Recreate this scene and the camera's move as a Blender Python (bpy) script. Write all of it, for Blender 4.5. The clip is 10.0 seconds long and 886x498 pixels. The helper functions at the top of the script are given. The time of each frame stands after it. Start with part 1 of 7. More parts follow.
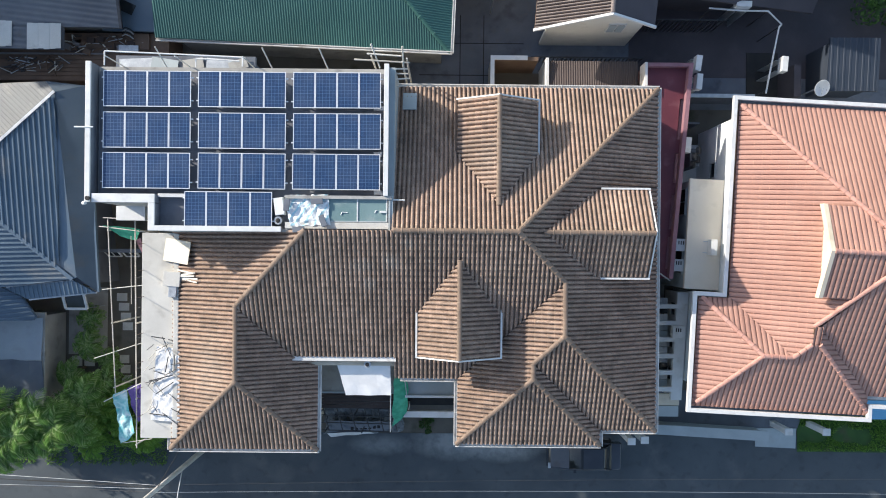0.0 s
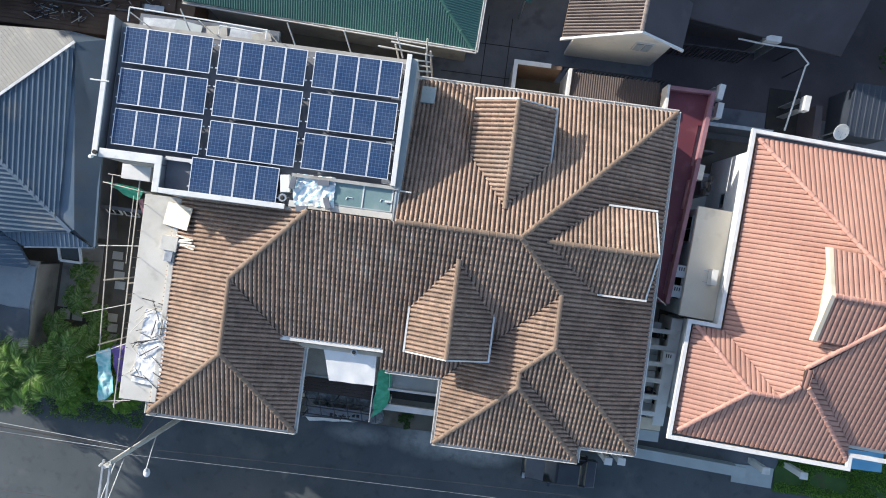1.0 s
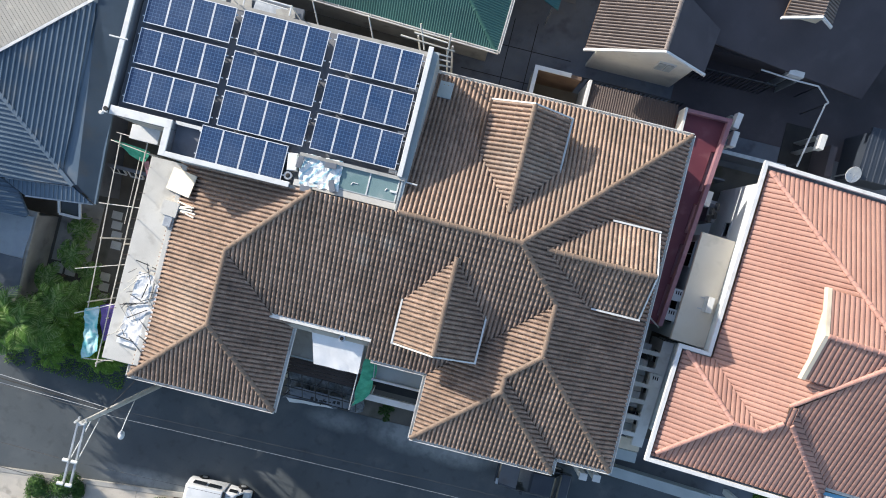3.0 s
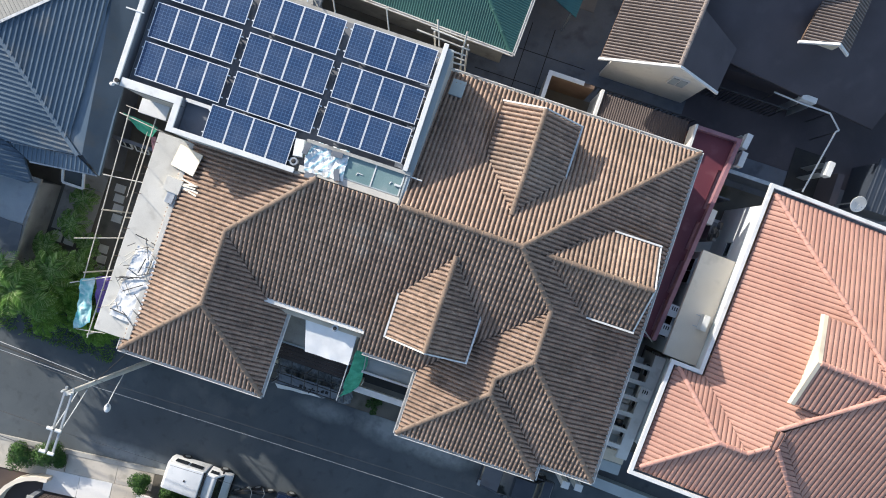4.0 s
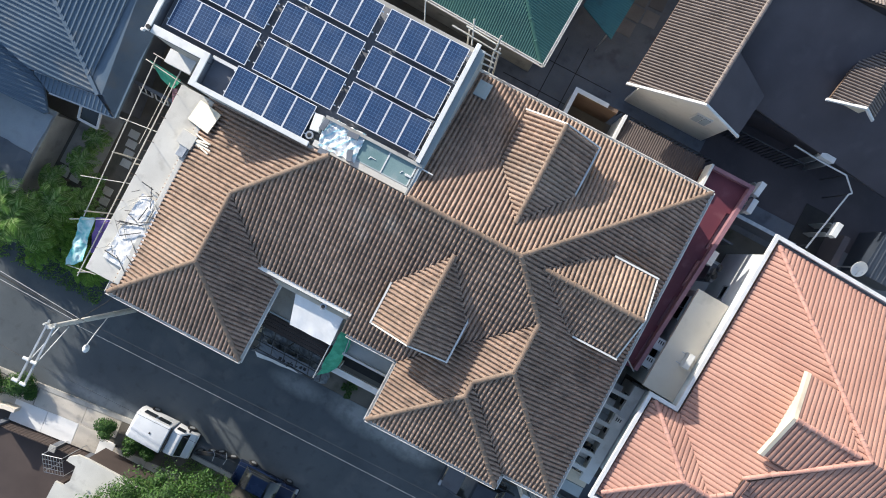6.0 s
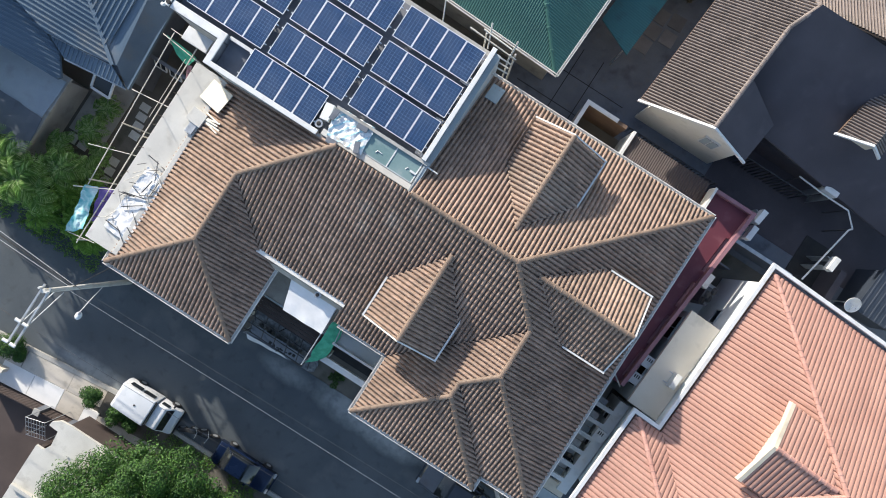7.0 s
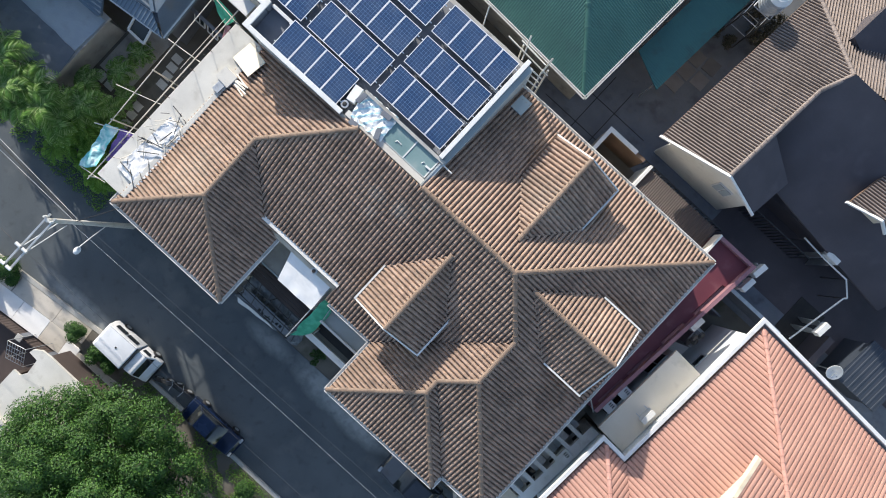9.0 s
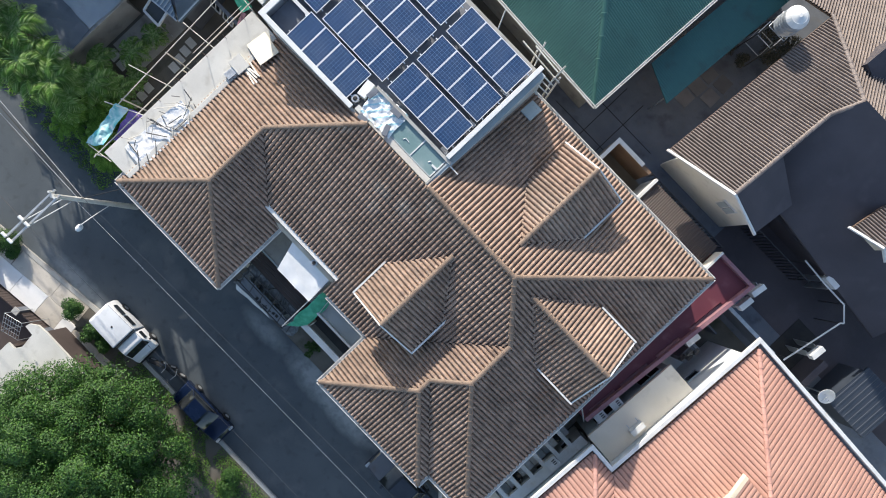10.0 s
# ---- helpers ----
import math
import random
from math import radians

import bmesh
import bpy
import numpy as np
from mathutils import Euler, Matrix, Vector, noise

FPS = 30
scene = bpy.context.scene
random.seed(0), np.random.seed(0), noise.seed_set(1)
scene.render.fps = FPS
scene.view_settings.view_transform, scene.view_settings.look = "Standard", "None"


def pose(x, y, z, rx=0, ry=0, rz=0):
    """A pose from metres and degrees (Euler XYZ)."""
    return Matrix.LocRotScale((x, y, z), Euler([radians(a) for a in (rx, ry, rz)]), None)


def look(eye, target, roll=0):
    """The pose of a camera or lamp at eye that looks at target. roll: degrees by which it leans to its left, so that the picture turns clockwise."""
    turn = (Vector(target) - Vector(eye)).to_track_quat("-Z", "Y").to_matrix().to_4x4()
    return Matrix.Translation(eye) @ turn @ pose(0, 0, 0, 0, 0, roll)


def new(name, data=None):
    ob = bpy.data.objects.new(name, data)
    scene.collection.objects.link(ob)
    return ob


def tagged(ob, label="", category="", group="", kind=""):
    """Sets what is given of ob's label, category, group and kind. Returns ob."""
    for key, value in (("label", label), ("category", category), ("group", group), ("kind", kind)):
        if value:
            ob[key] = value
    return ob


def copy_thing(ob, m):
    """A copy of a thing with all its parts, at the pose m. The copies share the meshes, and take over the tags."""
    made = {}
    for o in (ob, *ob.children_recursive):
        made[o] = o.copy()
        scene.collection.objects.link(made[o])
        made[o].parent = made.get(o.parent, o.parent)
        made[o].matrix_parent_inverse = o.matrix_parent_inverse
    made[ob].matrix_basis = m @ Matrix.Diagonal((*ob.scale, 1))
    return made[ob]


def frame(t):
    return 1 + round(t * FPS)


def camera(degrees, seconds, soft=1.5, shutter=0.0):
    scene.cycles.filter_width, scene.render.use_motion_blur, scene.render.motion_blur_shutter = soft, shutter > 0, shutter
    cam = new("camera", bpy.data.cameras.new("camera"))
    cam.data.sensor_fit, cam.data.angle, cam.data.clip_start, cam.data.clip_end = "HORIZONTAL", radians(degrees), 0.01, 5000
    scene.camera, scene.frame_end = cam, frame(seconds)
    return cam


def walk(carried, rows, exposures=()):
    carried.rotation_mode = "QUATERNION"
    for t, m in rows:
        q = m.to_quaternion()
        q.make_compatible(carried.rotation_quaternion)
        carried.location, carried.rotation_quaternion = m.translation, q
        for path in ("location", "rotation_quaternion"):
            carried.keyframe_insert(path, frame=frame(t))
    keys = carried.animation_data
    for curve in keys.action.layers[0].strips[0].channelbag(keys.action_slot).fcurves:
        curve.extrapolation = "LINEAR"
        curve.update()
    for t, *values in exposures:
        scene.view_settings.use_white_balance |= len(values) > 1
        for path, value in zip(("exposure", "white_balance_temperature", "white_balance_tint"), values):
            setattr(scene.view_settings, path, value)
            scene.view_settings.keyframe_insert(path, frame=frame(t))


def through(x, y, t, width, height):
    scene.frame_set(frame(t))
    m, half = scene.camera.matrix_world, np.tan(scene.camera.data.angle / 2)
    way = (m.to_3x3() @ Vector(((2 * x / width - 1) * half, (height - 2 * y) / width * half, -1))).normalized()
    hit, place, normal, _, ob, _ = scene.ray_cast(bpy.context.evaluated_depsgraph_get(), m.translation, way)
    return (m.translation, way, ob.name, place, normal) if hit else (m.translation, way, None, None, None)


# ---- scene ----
cam = camera(62.0, 10.0, soft=1.0)
# a hovering drone that looks straight down and turns: seconds, x, y, height, heading
HOVER = [
    (0.0, 0.02, 0.07, 43.93, 0.55), (0.5, 0.01, 0.00, 43.80, 4.99), (1.0, 0.01, -0.07, 43.73, 7.50),
    (1.5, 0.02, -0.13, 43.66, 9.42), (2.0, 0.04, -0.17, 43.61, 10.64), (2.5, 0.06, -0.20, 43.58, 12.12),
    (4.0, 0.12, -0.34, 43.50, 18.41), (4.5, 0.15, -0.41, 43.48, 20.64), (5.0, 0.16, -0.45, 43.48, 23.01),
    (5.5, 0.17, -0.47, 43.49, 25.35), (7.0, 0.30, -0.45, 43.69, 32.80), (7.5, 0.30, -0.48, 43.76, 35.43),
    (8.0, 0.30, -0.51, 43.85, 37.89), (8.5, 0.30, -0.52, 43.96, 40.35), (9.0, 0.30, -0.54, 44.06, 42.73),
    (9.5, 0.28, -0.57, 44.10, 44.81), (10.0, 0.26, -0.58, 44.11, 46.30),
]
walk(cam, [(t, pose(x, y, z, 0, 0, a)) for t, x, y, z, a in HOVER])

# ---- light: a low sun from the upper left, clear sky ----
SUN = Vector((-2.0, 1.14, 0.895)).normalized()
world = bpy.data.worlds.new("sky")
scene.world = world
world.use_nodes = True
wt = world.node_tree
sky = wt.nodes.new("ShaderNodeTexSky")
sky.sky_type = "NISHITA"
sky.sun_disc = False
sky.sun_elevation = math.asin(SUN.z)
sky.sun_rotation = math.atan2(SUN.x, SUN.y)
wt.links.new(sky.outputs[0], wt.nodes["Background"].inputs[0])
wt.nodes["Background"].inputs[1].default_value = 0.15
sun_data = bpy.data.lights.new("sun", "SUN")
sun_data.energy = 3.8
sun_data.angle = radians(0.6)
sun_data.color = (1.0, 0.93, 0.83)
sun_lamp = new("sun", sun_data)
sun_lamp.matrix_world = look(SUN * 60, (0, 0, 0))
scene.view_settings.exposure = 0.83


# ---- materials ----
def mat(name, c1, c2, scale=1.2, rough=0.8, metal=0.0, bump=0.15, fine=35.0, stain=None, vary=0.0, grit=0.25, wear=None):
    """Two colours mixed by a coarse noise, a fine grain, optional stains and wear (colour, amount, scale) and a tint for each object."""
    m = bpy.data.materials.new(name)
    m.use_nodes = True
    nt = m.node_tree
    n, l = nt.nodes, nt.links
    bsdf = n["Principled BSDF"]
    bsdf.inputs["Metallic"].default_value = metal
    geo = n.new("ShaderNodeNewGeometry")

    def noise_tex(s, detail):
        t = n.new("ShaderNodeTexNoise")
        t.inputs["Scale"].default_value = s
        t.inputs["Detail"].default_value = detail
        l.new(geo.outputs["Position"], t.inputs["Vector"])
        return t

    coarse, grain = noise_tex(scale, 6), noise_tex(fine, 3)
    mix = n.new("ShaderNodeMix")
    mix.data_type = "RGBA"
    mix.inputs["A"].default_value = (*c1, 1)
    mix.inputs["B"].default_value = (*c2, 1)
    ramp = n.new("ShaderNodeMapRange")
    ramp.inputs["From Min"].default_value = 0.33
    ramp.inputs["From Max"].default_value = 0.67
    l.new(coarse.outputs["Fac"], ramp.inputs["Value"])
    l.new(ramp.outputs["Result"], mix.inputs["Factor"])
    colour = mix.outputs["Result"]
    for stain in [s for s in (stain, wear) if s]:
        st = noise_tex(stain[2], 8)
        sr = n.new("ShaderNodeMapRange")
        sr.inputs["From Min"].default_value = 0.56
        sr.inputs["From Max"].default_value = 0.72
        sr.inputs["To Max"].default_value = stain[1]
        l.new(st.outputs["Fac"], sr.inputs["Value"])
        sm = n.new("ShaderNodeMix")
        sm.data_type = "RGBA"
        l.new(sr.outputs["Result"], sm.inputs["Factor"])
        l.new(colour, sm.inputs["A"])
        sm.inputs["B"].default_value = (*stain[0], 1)
        colour = sm.outputs["Result"]
    gr = n.new("ShaderNodeMapRange")
    gr.inputs["To Min"].default_value = 1 - grit
    gr.inputs["To Max"].default_value = 1 + grit
    l.new(grain.outputs["Fac"], gr.inputs["Value"])
    hsv = n.new("ShaderNodeHueSaturation")
    l.new(colour, hsv.inputs["Color"])
    if vary:
        info = n.new("ShaderNodeObjectInfo")
        vr = n.new("ShaderNodeMapRange")
        vr.inputs["To Min"].default_value = 1 - vary
        vr.inputs["To Max"].default_value = 1 + vary
        l.new(info.outputs["Random"], vr.inputs["Value"])
        mul = n.new("ShaderNodeMath")
        mul.operation = "MULTIPLY"
        l.new(vr.outputs["Result"], mul.inputs[0])
        l.new(gr.outputs["Result"], mul.inputs[1])
        l.new(mul.outputs[0], hsv.inputs["Value"])
    else:
        l.new(gr.outputs["Result"], hsv.inputs["Value"])
    l.new(hsv.outputs["Color"], bsdf.inputs["Base Color"])
    rr = n.new("ShaderNodeMapRange")
    rr.inputs["To Min"].default_value = max(0.02, rough - 0.12)
    rr.inputs["To Max"].default_value = min(1.0, rough + 0.12)
    l.new(coarse.outputs["Fac"], rr.inputs["Value"])
    l.new(rr.outputs["Result"], bsdf.inputs["Roughness"])
    if bump:
        b = n.new("ShaderNodeBump")
        b.inputs["Strength"].default_value = bump
        b.inputs["Distance"].default_value = 0.02
        l.new(grain.outputs["Fac"], b.inputs["Height"])
        l.new(b.outputs["Normal"], bsdf.inputs["Normal"])
    return m


def leaf_mat(name, c1, c2, c3, through=0.4):
    """Leaves: each leaf its own green, a little light passes through."""
    m = bpy.data.materials.new(name)
    m.use_nodes = True
    n, l = m.node_tree.nodes, m.node_tree.links
    geo = n.new("ShaderNodeNewGeometry")
    ramp = n.new("ShaderNodeValToRGB")
    ramp.color_ramp.elements[0].color = (*c1, 1)
    ramp.color_ramp.elements[1].color = (*c3, 1)
    ramp.color_ramp.elements.new(0.5).color = (*c2, 1)
    l.new(geo.outputs["Random Per Island"], ramp.inputs["Fac"])
    bsdf = n["Principled BSDF"]
    bsdf.inputs["Roughness"].default_value = 0.6
    l.new(ramp.outputs["Color"], bsdf.inputs["Base Color"])
    tr = n.new("ShaderNodeBsdfTranslucent")
    l.new(ramp.outputs["Color"], tr.inputs["Color"])
    mx = n.new("ShaderNodeMixShader")
    mx.inputs[0].default_value = through
    l.new(bsdf.outputs[0], mx.inputs[1])
    l.new(tr.outputs[0], mx.inputs[2])
    l.new(mx.outputs[0], n["Material Output"].inputs["Surface"])
    return m


def cell_mat():
    """Blue silicon cells behind glass: 6 by 10 cells of 156 mm, with pale lines between."""
    m = bpy.data.materials.new("solar_cells")
    m.use_nodes = True
    n, l = m.node_tree.nodes, m.node_tree.links
    tc = n.new("ShaderNodeTexCoord")
    brick = n.new("ShaderNodeTexBrick")
    brick.offset = 0.0
    brick.inputs["Scale"].default_value = 1.0
    brick.inputs["Brick Width"].default_value = 0.158
    brick.inputs["Row Height"].default_value = 0.158
    brick.inputs["Mortar Size"].default_value = 0.006
    brick.inputs["Mortar Smooth"].default_value = 0.1
    brick.inputs["Color1"].default_value = (0.011, 0.036, 0.100, 1)
    brick.inputs["Color2"].default_value = (0.016, 0.048, 0.122, 1)
    brick.inputs["Mortar"].default_value = (0.13, 0.20, 0.32, 1)
    shift = n.new("ShaderNodeMapping")
    shift.inputs["Location"].default_value = (0.474, 0.79, 0)
    l.new(tc.outputs["Object"], shift.inputs["Vector"])
    l.new(shift.outputs[0], brick.inputs["Vector"])
    geo = n.new("ShaderNodeNewGeometry")
    dust = n.new("ShaderNodeTexNoise")
    dust.inputs["Scale"].default_value = 1.1
    dust.inputs["Detail"].default_value = 6
    l.new(geo.outputs["Position"], dust.inputs["Vector"])
    dr = n.new("ShaderNodeMapRange")
    dr.inputs["From Min"].default_value = 0.35
    dr.inputs["From Max"].default_value = 0.8
    dr.inputs["To Max"].default_value = 0.11
    l.new(dust.outputs["Fac"], dr.inputs["Value"])
    mx = n.new("ShaderNodeMix")
    mx.data_type = "RGBA"
    mx.inputs["B"].default_value = (0.30, 0.33, 0.38, 1)
    l.new(dr.outputs["Result"], mx.inputs["Factor"])
    l.new(brick.outputs["Color"], mx.inputs["A"])
    bsdf = n["Principled BSDF"]
    l.new(mx.outputs["Result"], bsdf.inputs["Base Color"])
    bsdf.inputs["Roughness"].default_value = 0.28
    return m


TILE = mat("brown_roof_tile", (0.256, 0.176, 0.131), (0.340, 0.238, 0.180), 0.7, 0.82, bump=0.25, fine=16, stain=((0.108, 0.080, 0.070), 0.5, 1.6), vary=0.09, grit=0.4, wear=((0.36, 0.31, 0.25), 0.45, 5.5))
CAP = mat("brown_ridge_cap", (0.182, 0.127, 0.092), (0.235, 0.168, 0.124), 2.0, 0.65, vary=0.10, fine=20)
PINK = mat("pink_roof_tile", (0.368, 0.197, 0.152), (0.436, 0.245, 0.190), 0.6, 0.7, bump=0.15, fine=22, stain=((0.34, 0.20, 0.165), 0.4, 1.3), vary=0.05)
PINKCAP = mat("pink_ridge_cap", (0.45, 0.23, 0.18), (0.52, 0.29, 0.235), 2.0, 0.7, vary=0.10)
GREEN = mat("green_metal_roof", (0.030, 0.104, 0.090), (0.042, 0.134, 0.116), 0.4, 0.5, bump=0.05, stain=((0.03, 0.09, 0.08), 0.5, 0.9), vary=0.05, grit=0.12)
BLUE = mat("blue_grey_metal_roof", (0.085, 0.132, 0.182), (0.125, 0.176, 0.228), 0.35, 0.5, bump=0.05, stain=((0.24, 0.235, 0.22), 0.6, 0.5), vary=0.05, grit=0.12)
HIPBLUE = mat("smooth_dark_blue_metal", (0.078, 0.122, 0.172), (0.112, 0.160, 0.212), 0.5, 0.5, bump=0.05, stain=((0.14, 0.15, 0.155), 0.5, 0.9), grit=0.12)
NAVY = mat("dark_blue_metal_roof", (0.028, 0.038, 0.055), (0.042, 0.052, 0.070), 0.5, 0.5, bump=0.05)
GREYMETAL = mat("weathered_grey_metal_roof", (0.088, 0.096, 0.112), (0.128, 0.136, 0.150), 0.6, 0.6, stain=((0.075, 0.070, 0.068), 0.6, 1.0), vary=0.06)
BROWNMETAL = mat("dull_brown_metal_roof", (0.078, 0.058, 0.053), (0.105, 0.080, 0.072), 0.8, 0.7, stain=((0.10, 0.08, 0.07), 0.5, 1.5), vary=0.06)
GREYTILE = mat("grey_brown_roof_tile", (0.158, 0.128, 0.116), (0.208, 0.172, 0.157), 0.8, 0.65, stain=((0.085, 0.075, 0.07), 0.5, 1.8), vary=0.06)
WHITE = mat("white_paint", (0.62, 0.62, 0.60), (0.71, 0.71, 0.70), 1.5, 0.6, stain=((0.48, 0.46, 0.42), 0.5, 2.2), grit=0.06)
GUTTER = mat("white_gutter_metal", (0.64, 0.62, 0.58), (0.75, 0.73, 0.69), 1.2, 0.45, stain=((0.40, 0.34, 0.27), 0.6, 2.5), grit=0.08)
CREAM = mat("cream_wall_paint", (0.58, 0.50, 0.38), (0.66, 0.58, 0.46), 0.8, 0.8, stain=((0.38, 0.33, 0.26), 0.5, 1.2), grit=0.1)
PALE = mat("pale_blue_grey_wall_paint", (0.33, 0.375, 0.39), (0.41, 0.455, 0.465), 0.8, 0.7, stain=((0.33, 0.34, 0.34), 0.5, 1.2), grit=0.1)
CONC = mat("concrete", (0.33, 0.32, 0.30), (0.43, 0.42, 0.39), 0.9, 0.9, stain=((0.19, 0.18, 0.17), 0.6, 1.4), fine=50)
PALECONC = mat("pale_cement_slab", (0.50, 0.485, 0.445), (0.61, 0.595, 0.55), 0.7, 0.9, stain=((0.36, 0.34, 0.30), 0.5, 1.8), fine=50)
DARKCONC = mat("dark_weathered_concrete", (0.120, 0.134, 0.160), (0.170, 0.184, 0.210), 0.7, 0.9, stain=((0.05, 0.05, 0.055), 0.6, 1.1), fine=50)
ASPHALT = mat("asphalt", (0.063, 0.076, 0.086), (0.090, 0.105, 0.116), 0.35, 0.9, bump=0.3, fine=60, stain=((0.135, 0.142, 0.148), 0.5, 0.5), wear=((0.045, 0.05, 0.055), 0.5, 1.7))
DECKFLOOR = mat("grey_roof_deck", (0.160, 0.168, 0.190), (0.215, 0.222, 0.245), 0.7, 0.9, stain=((0.10, 0.10, 0.115), 0.6, 1.1), fine=50)
SHEETING = mat("faded_blue_sheeting", (0.27, 0.32, 0.37), (0.36, 0.41, 0.45), 0.6, 0.7, stain=((0.20, 0.22, 0.24), 0.5, 1.2), grit=0.12)
FLATROOF = mat("pale_beige_roof_screed", (0.70, 0.62, 0.51), (0.77, 0.69, 0.58), 0.7, 0.85, stain=((0.50, 0.44, 0.35), 0.5, 1.4), fine=50, grit=0.1)
GABLEPAINT = mat("pale_gable_paint", (0.70, 0.67, 0.60), (0.78, 0.75, 0.68), 0.7, 0.85, stain=((0.50, 0.47, 0.40), 0.5, 1.4), fine=50, grit=0.1)
DARKGREEN = mat("dark_green_sheet", (0.028, 0.112, 0.110), (0.038, 0.138, 0.134), 0.5, 0.6, bump=0.05, stain=((0.03, 0.06, 0.058), 0.5, 1.1), grit=0.15)
RUSTYGREY = mat("rust_streaked_grey_roof", (0.088, 0.098, 0.103), (0.128, 0.137, 0.140), 0.6, 0.6, stain=((0.155, 0.135, 0.110), 0.5, 0.8), vary=0.06, wear=((0.22, 0.225, 0.22), 0.5, 1.6))
TARPBLUE = mat("dull_blue_tarpaulin", (0.085, 0.105, 0.135), (0.125, 0.145, 0.175), 0.7, 0.55, stain=((0.06, 0.07, 0.085), 0.5, 1.3), grit=0.12)
PINKHOUSEWALL = mat("grey_white_render", (0.62, 0.66, 0.67), (0.70, 0.73, 0.73), 0.8, 0.8, stain=((0.50, 0.52, 0.52), 0.4, 1.2), grit=0.1)
STRIPED = bpy.data.materials.new("striped_plastic_sheet")
STRIPED.use_nodes = True
sn, sl = STRIPED.node_tree.nodes, STRIPED.node_tree.links
s_geo, s_map, s_wave, s_ramp = (sn.new(k) for k in ("ShaderNodeNewGeometry", "ShaderNodeMapping", "ShaderNodeTexWave", "ShaderNodeValToRGB"))
s_map.inputs["Rotation"].default_value = (0, 0, radians(35))
s_wave.inputs["Scale"].default_value = 0.9
s_wave.inputs["Distortion"].default_value = 5.0
s_wave.inputs["Detail"].default_value = 3.0
s_ramp.color_ramp.elements[0].position, s_ramp.color_ramp.elements[0].color = 0.06, (0.40, 0.64, 0.70, 1)
s_ramp.color_ramp.elements[1].position, s_ramp.color_ramp.elements[1].color = 0.30, (0.76, 0.78, 0.78, 1)
sl.new(s_geo.outputs["Position"], s_map.inputs["Vector"])
sl.new(s_map.outputs[0], s_wave.inputs["Vector"])
sl.new(s_wave.outputs["Fac"], s_ramp.inputs["Fac"])
sl.new(s_ramp.outputs["Color"], sn["Principled BSDF"].inputs["Base Color"])
sn["Principled BSDF"].inputs["Roughness"].default_value = 0.4
LAWN = mat("mown_lawn", (0.032, 0.080, 0.018), (0.055, 0.118, 0.028), 1.5, 0.95, bump=0.5, fine=40, grit=0.4, stain=((0.085, 0.080, 0.045), 0.7, 1.1))
RUBBLE = mat("cement_rubble", (0.12, 0.132, 0.140), (0.22, 0.236, 0.245), 3.0, 0.95, bump=0.6, fine=14, grit=0.5, stain=((0.10, 0.105, 0.11), 0.7, 2.5))
APRON = mat("white_cement_apron", (0.74, 0.73, 0.71), (0.82, 0.81, 0.79), 0.7, 0.8, stain=((0.62, 0.60, 0.57), 0.4, 1.4), fine=50, grit=0.08)
PAVE = mat("tan_cement_paving", (0.46, 0.42, 0.36), (0.56, 0.51, 0.44), 0.7, 0.9, stain=((0.26, 0.23, 0.19), 0.6, 1.6), fine=50)
COURT = mat("dark_brown_paving", (0.055, 0.040, 0.036), (0.080, 0.060, 0.054), 0.6, 0.9)
SOIL = mat("trodden_ground", (0.105, 0.095, 0.080), (0.165, 0.150, 0.125), 0.5, 0.95, bump=0.5, fine=25, stain=((0.05, 0.06, 0.035), 0.7, 0.8))
# dark grey that carries the shade of the back slopes and court
SHADEGREY = mat("shade_dark_grey", (0.062, 0.055, 0.064), (0.084, 0.075, 0.085), 0.5, 0.9, stain=((0.10, 0.09, 0.098), 0.5, 0.9))
RED = mat("red_terrace_paint", (0.112, 0.025, 0.038), (0.145, 0.034, 0.048), 0.6, 0.6, stain=((0.20, 0.085, 0.095), 0.6, 1.2), grit=0.12)
PINKWALL = mat("faded_pink_wall_paint", (0.235, 0.112, 0.136), (0.30, 0.160, 0.182), 0.9, 0.8, stain=((0.25, 0.14, 0.15), 0.5, 1.5))
STEEL = mat("galvanised_steel", (0.42, 0.44, 0.46), (0.55, 0.57, 0.58), 3, 0.45, metal=0.6, bump=0.05)
DARKSTEEL = mat("dark_steel", (0.05, 0.05, 0.055), (0.09, 0.09, 0.09), 3, 0.5, metal=0.5)
ALU = mat("anodised_aluminium", (0.75, 0.76, 0.78), (0.82, 0.83, 0.84), 2, 0.35, metal=0.35, bump=0.0, grit=0.05)
BAMBOO = mat("weathered_bamboo", (0.52, 0.49, 0.43), (0.64, 0.62, 0.56), 2.5, 0.7, vary=0.15)
TARP = mat("white_tarpaulin", (0.72, 0.715, 0.70), (0.80, 0.795, 0.785), 1.5, 0.5, bump=0.1, grit=0.04)
TEAL = mat("teal_banner_cloth", (0.10, 0.44, 0.46), (0.55, 0.72, 0.73), 1.8, 0.7, grit=0.1, stain=((0.78, 0.80, 0.80), 0.9, 2.2))
PURPLE = mat("purple_banner_cloth", (0.09, 0.06, 0.24), (0.15, 0.10, 0.32), 1.5, 0.7, grit=0.1)
NET = mat("green_safety_net", (0.03, 0.27, 0.16), (0.08, 0.42, 0.27), 3, 0.8, fine=60, grit=0.4)
RUST = mat("rusty_brown_sheet", (0.12, 0.075, 0.05), (0.18, 0.12, 0.085), 1.2, 0.8)
BLACK = mat("black_rubber", (0.012, 0.012, 0.013), (0.025, 0.025, 0.026), 4, 0.7)
# near-black for slab joints, and for shade put into porch floor and bed
NEARBLACK = mat("shade_and_joint_black", (0.02, 0.02, 0.022), (0.04, 0.038, 0.036), 1.5, 0.9)
PANE = mat("dark_window_glass", (0.012, 0.015, 0.018), (0.025, 0.03, 0.035), 0.8, 0.12, bump=0.0)
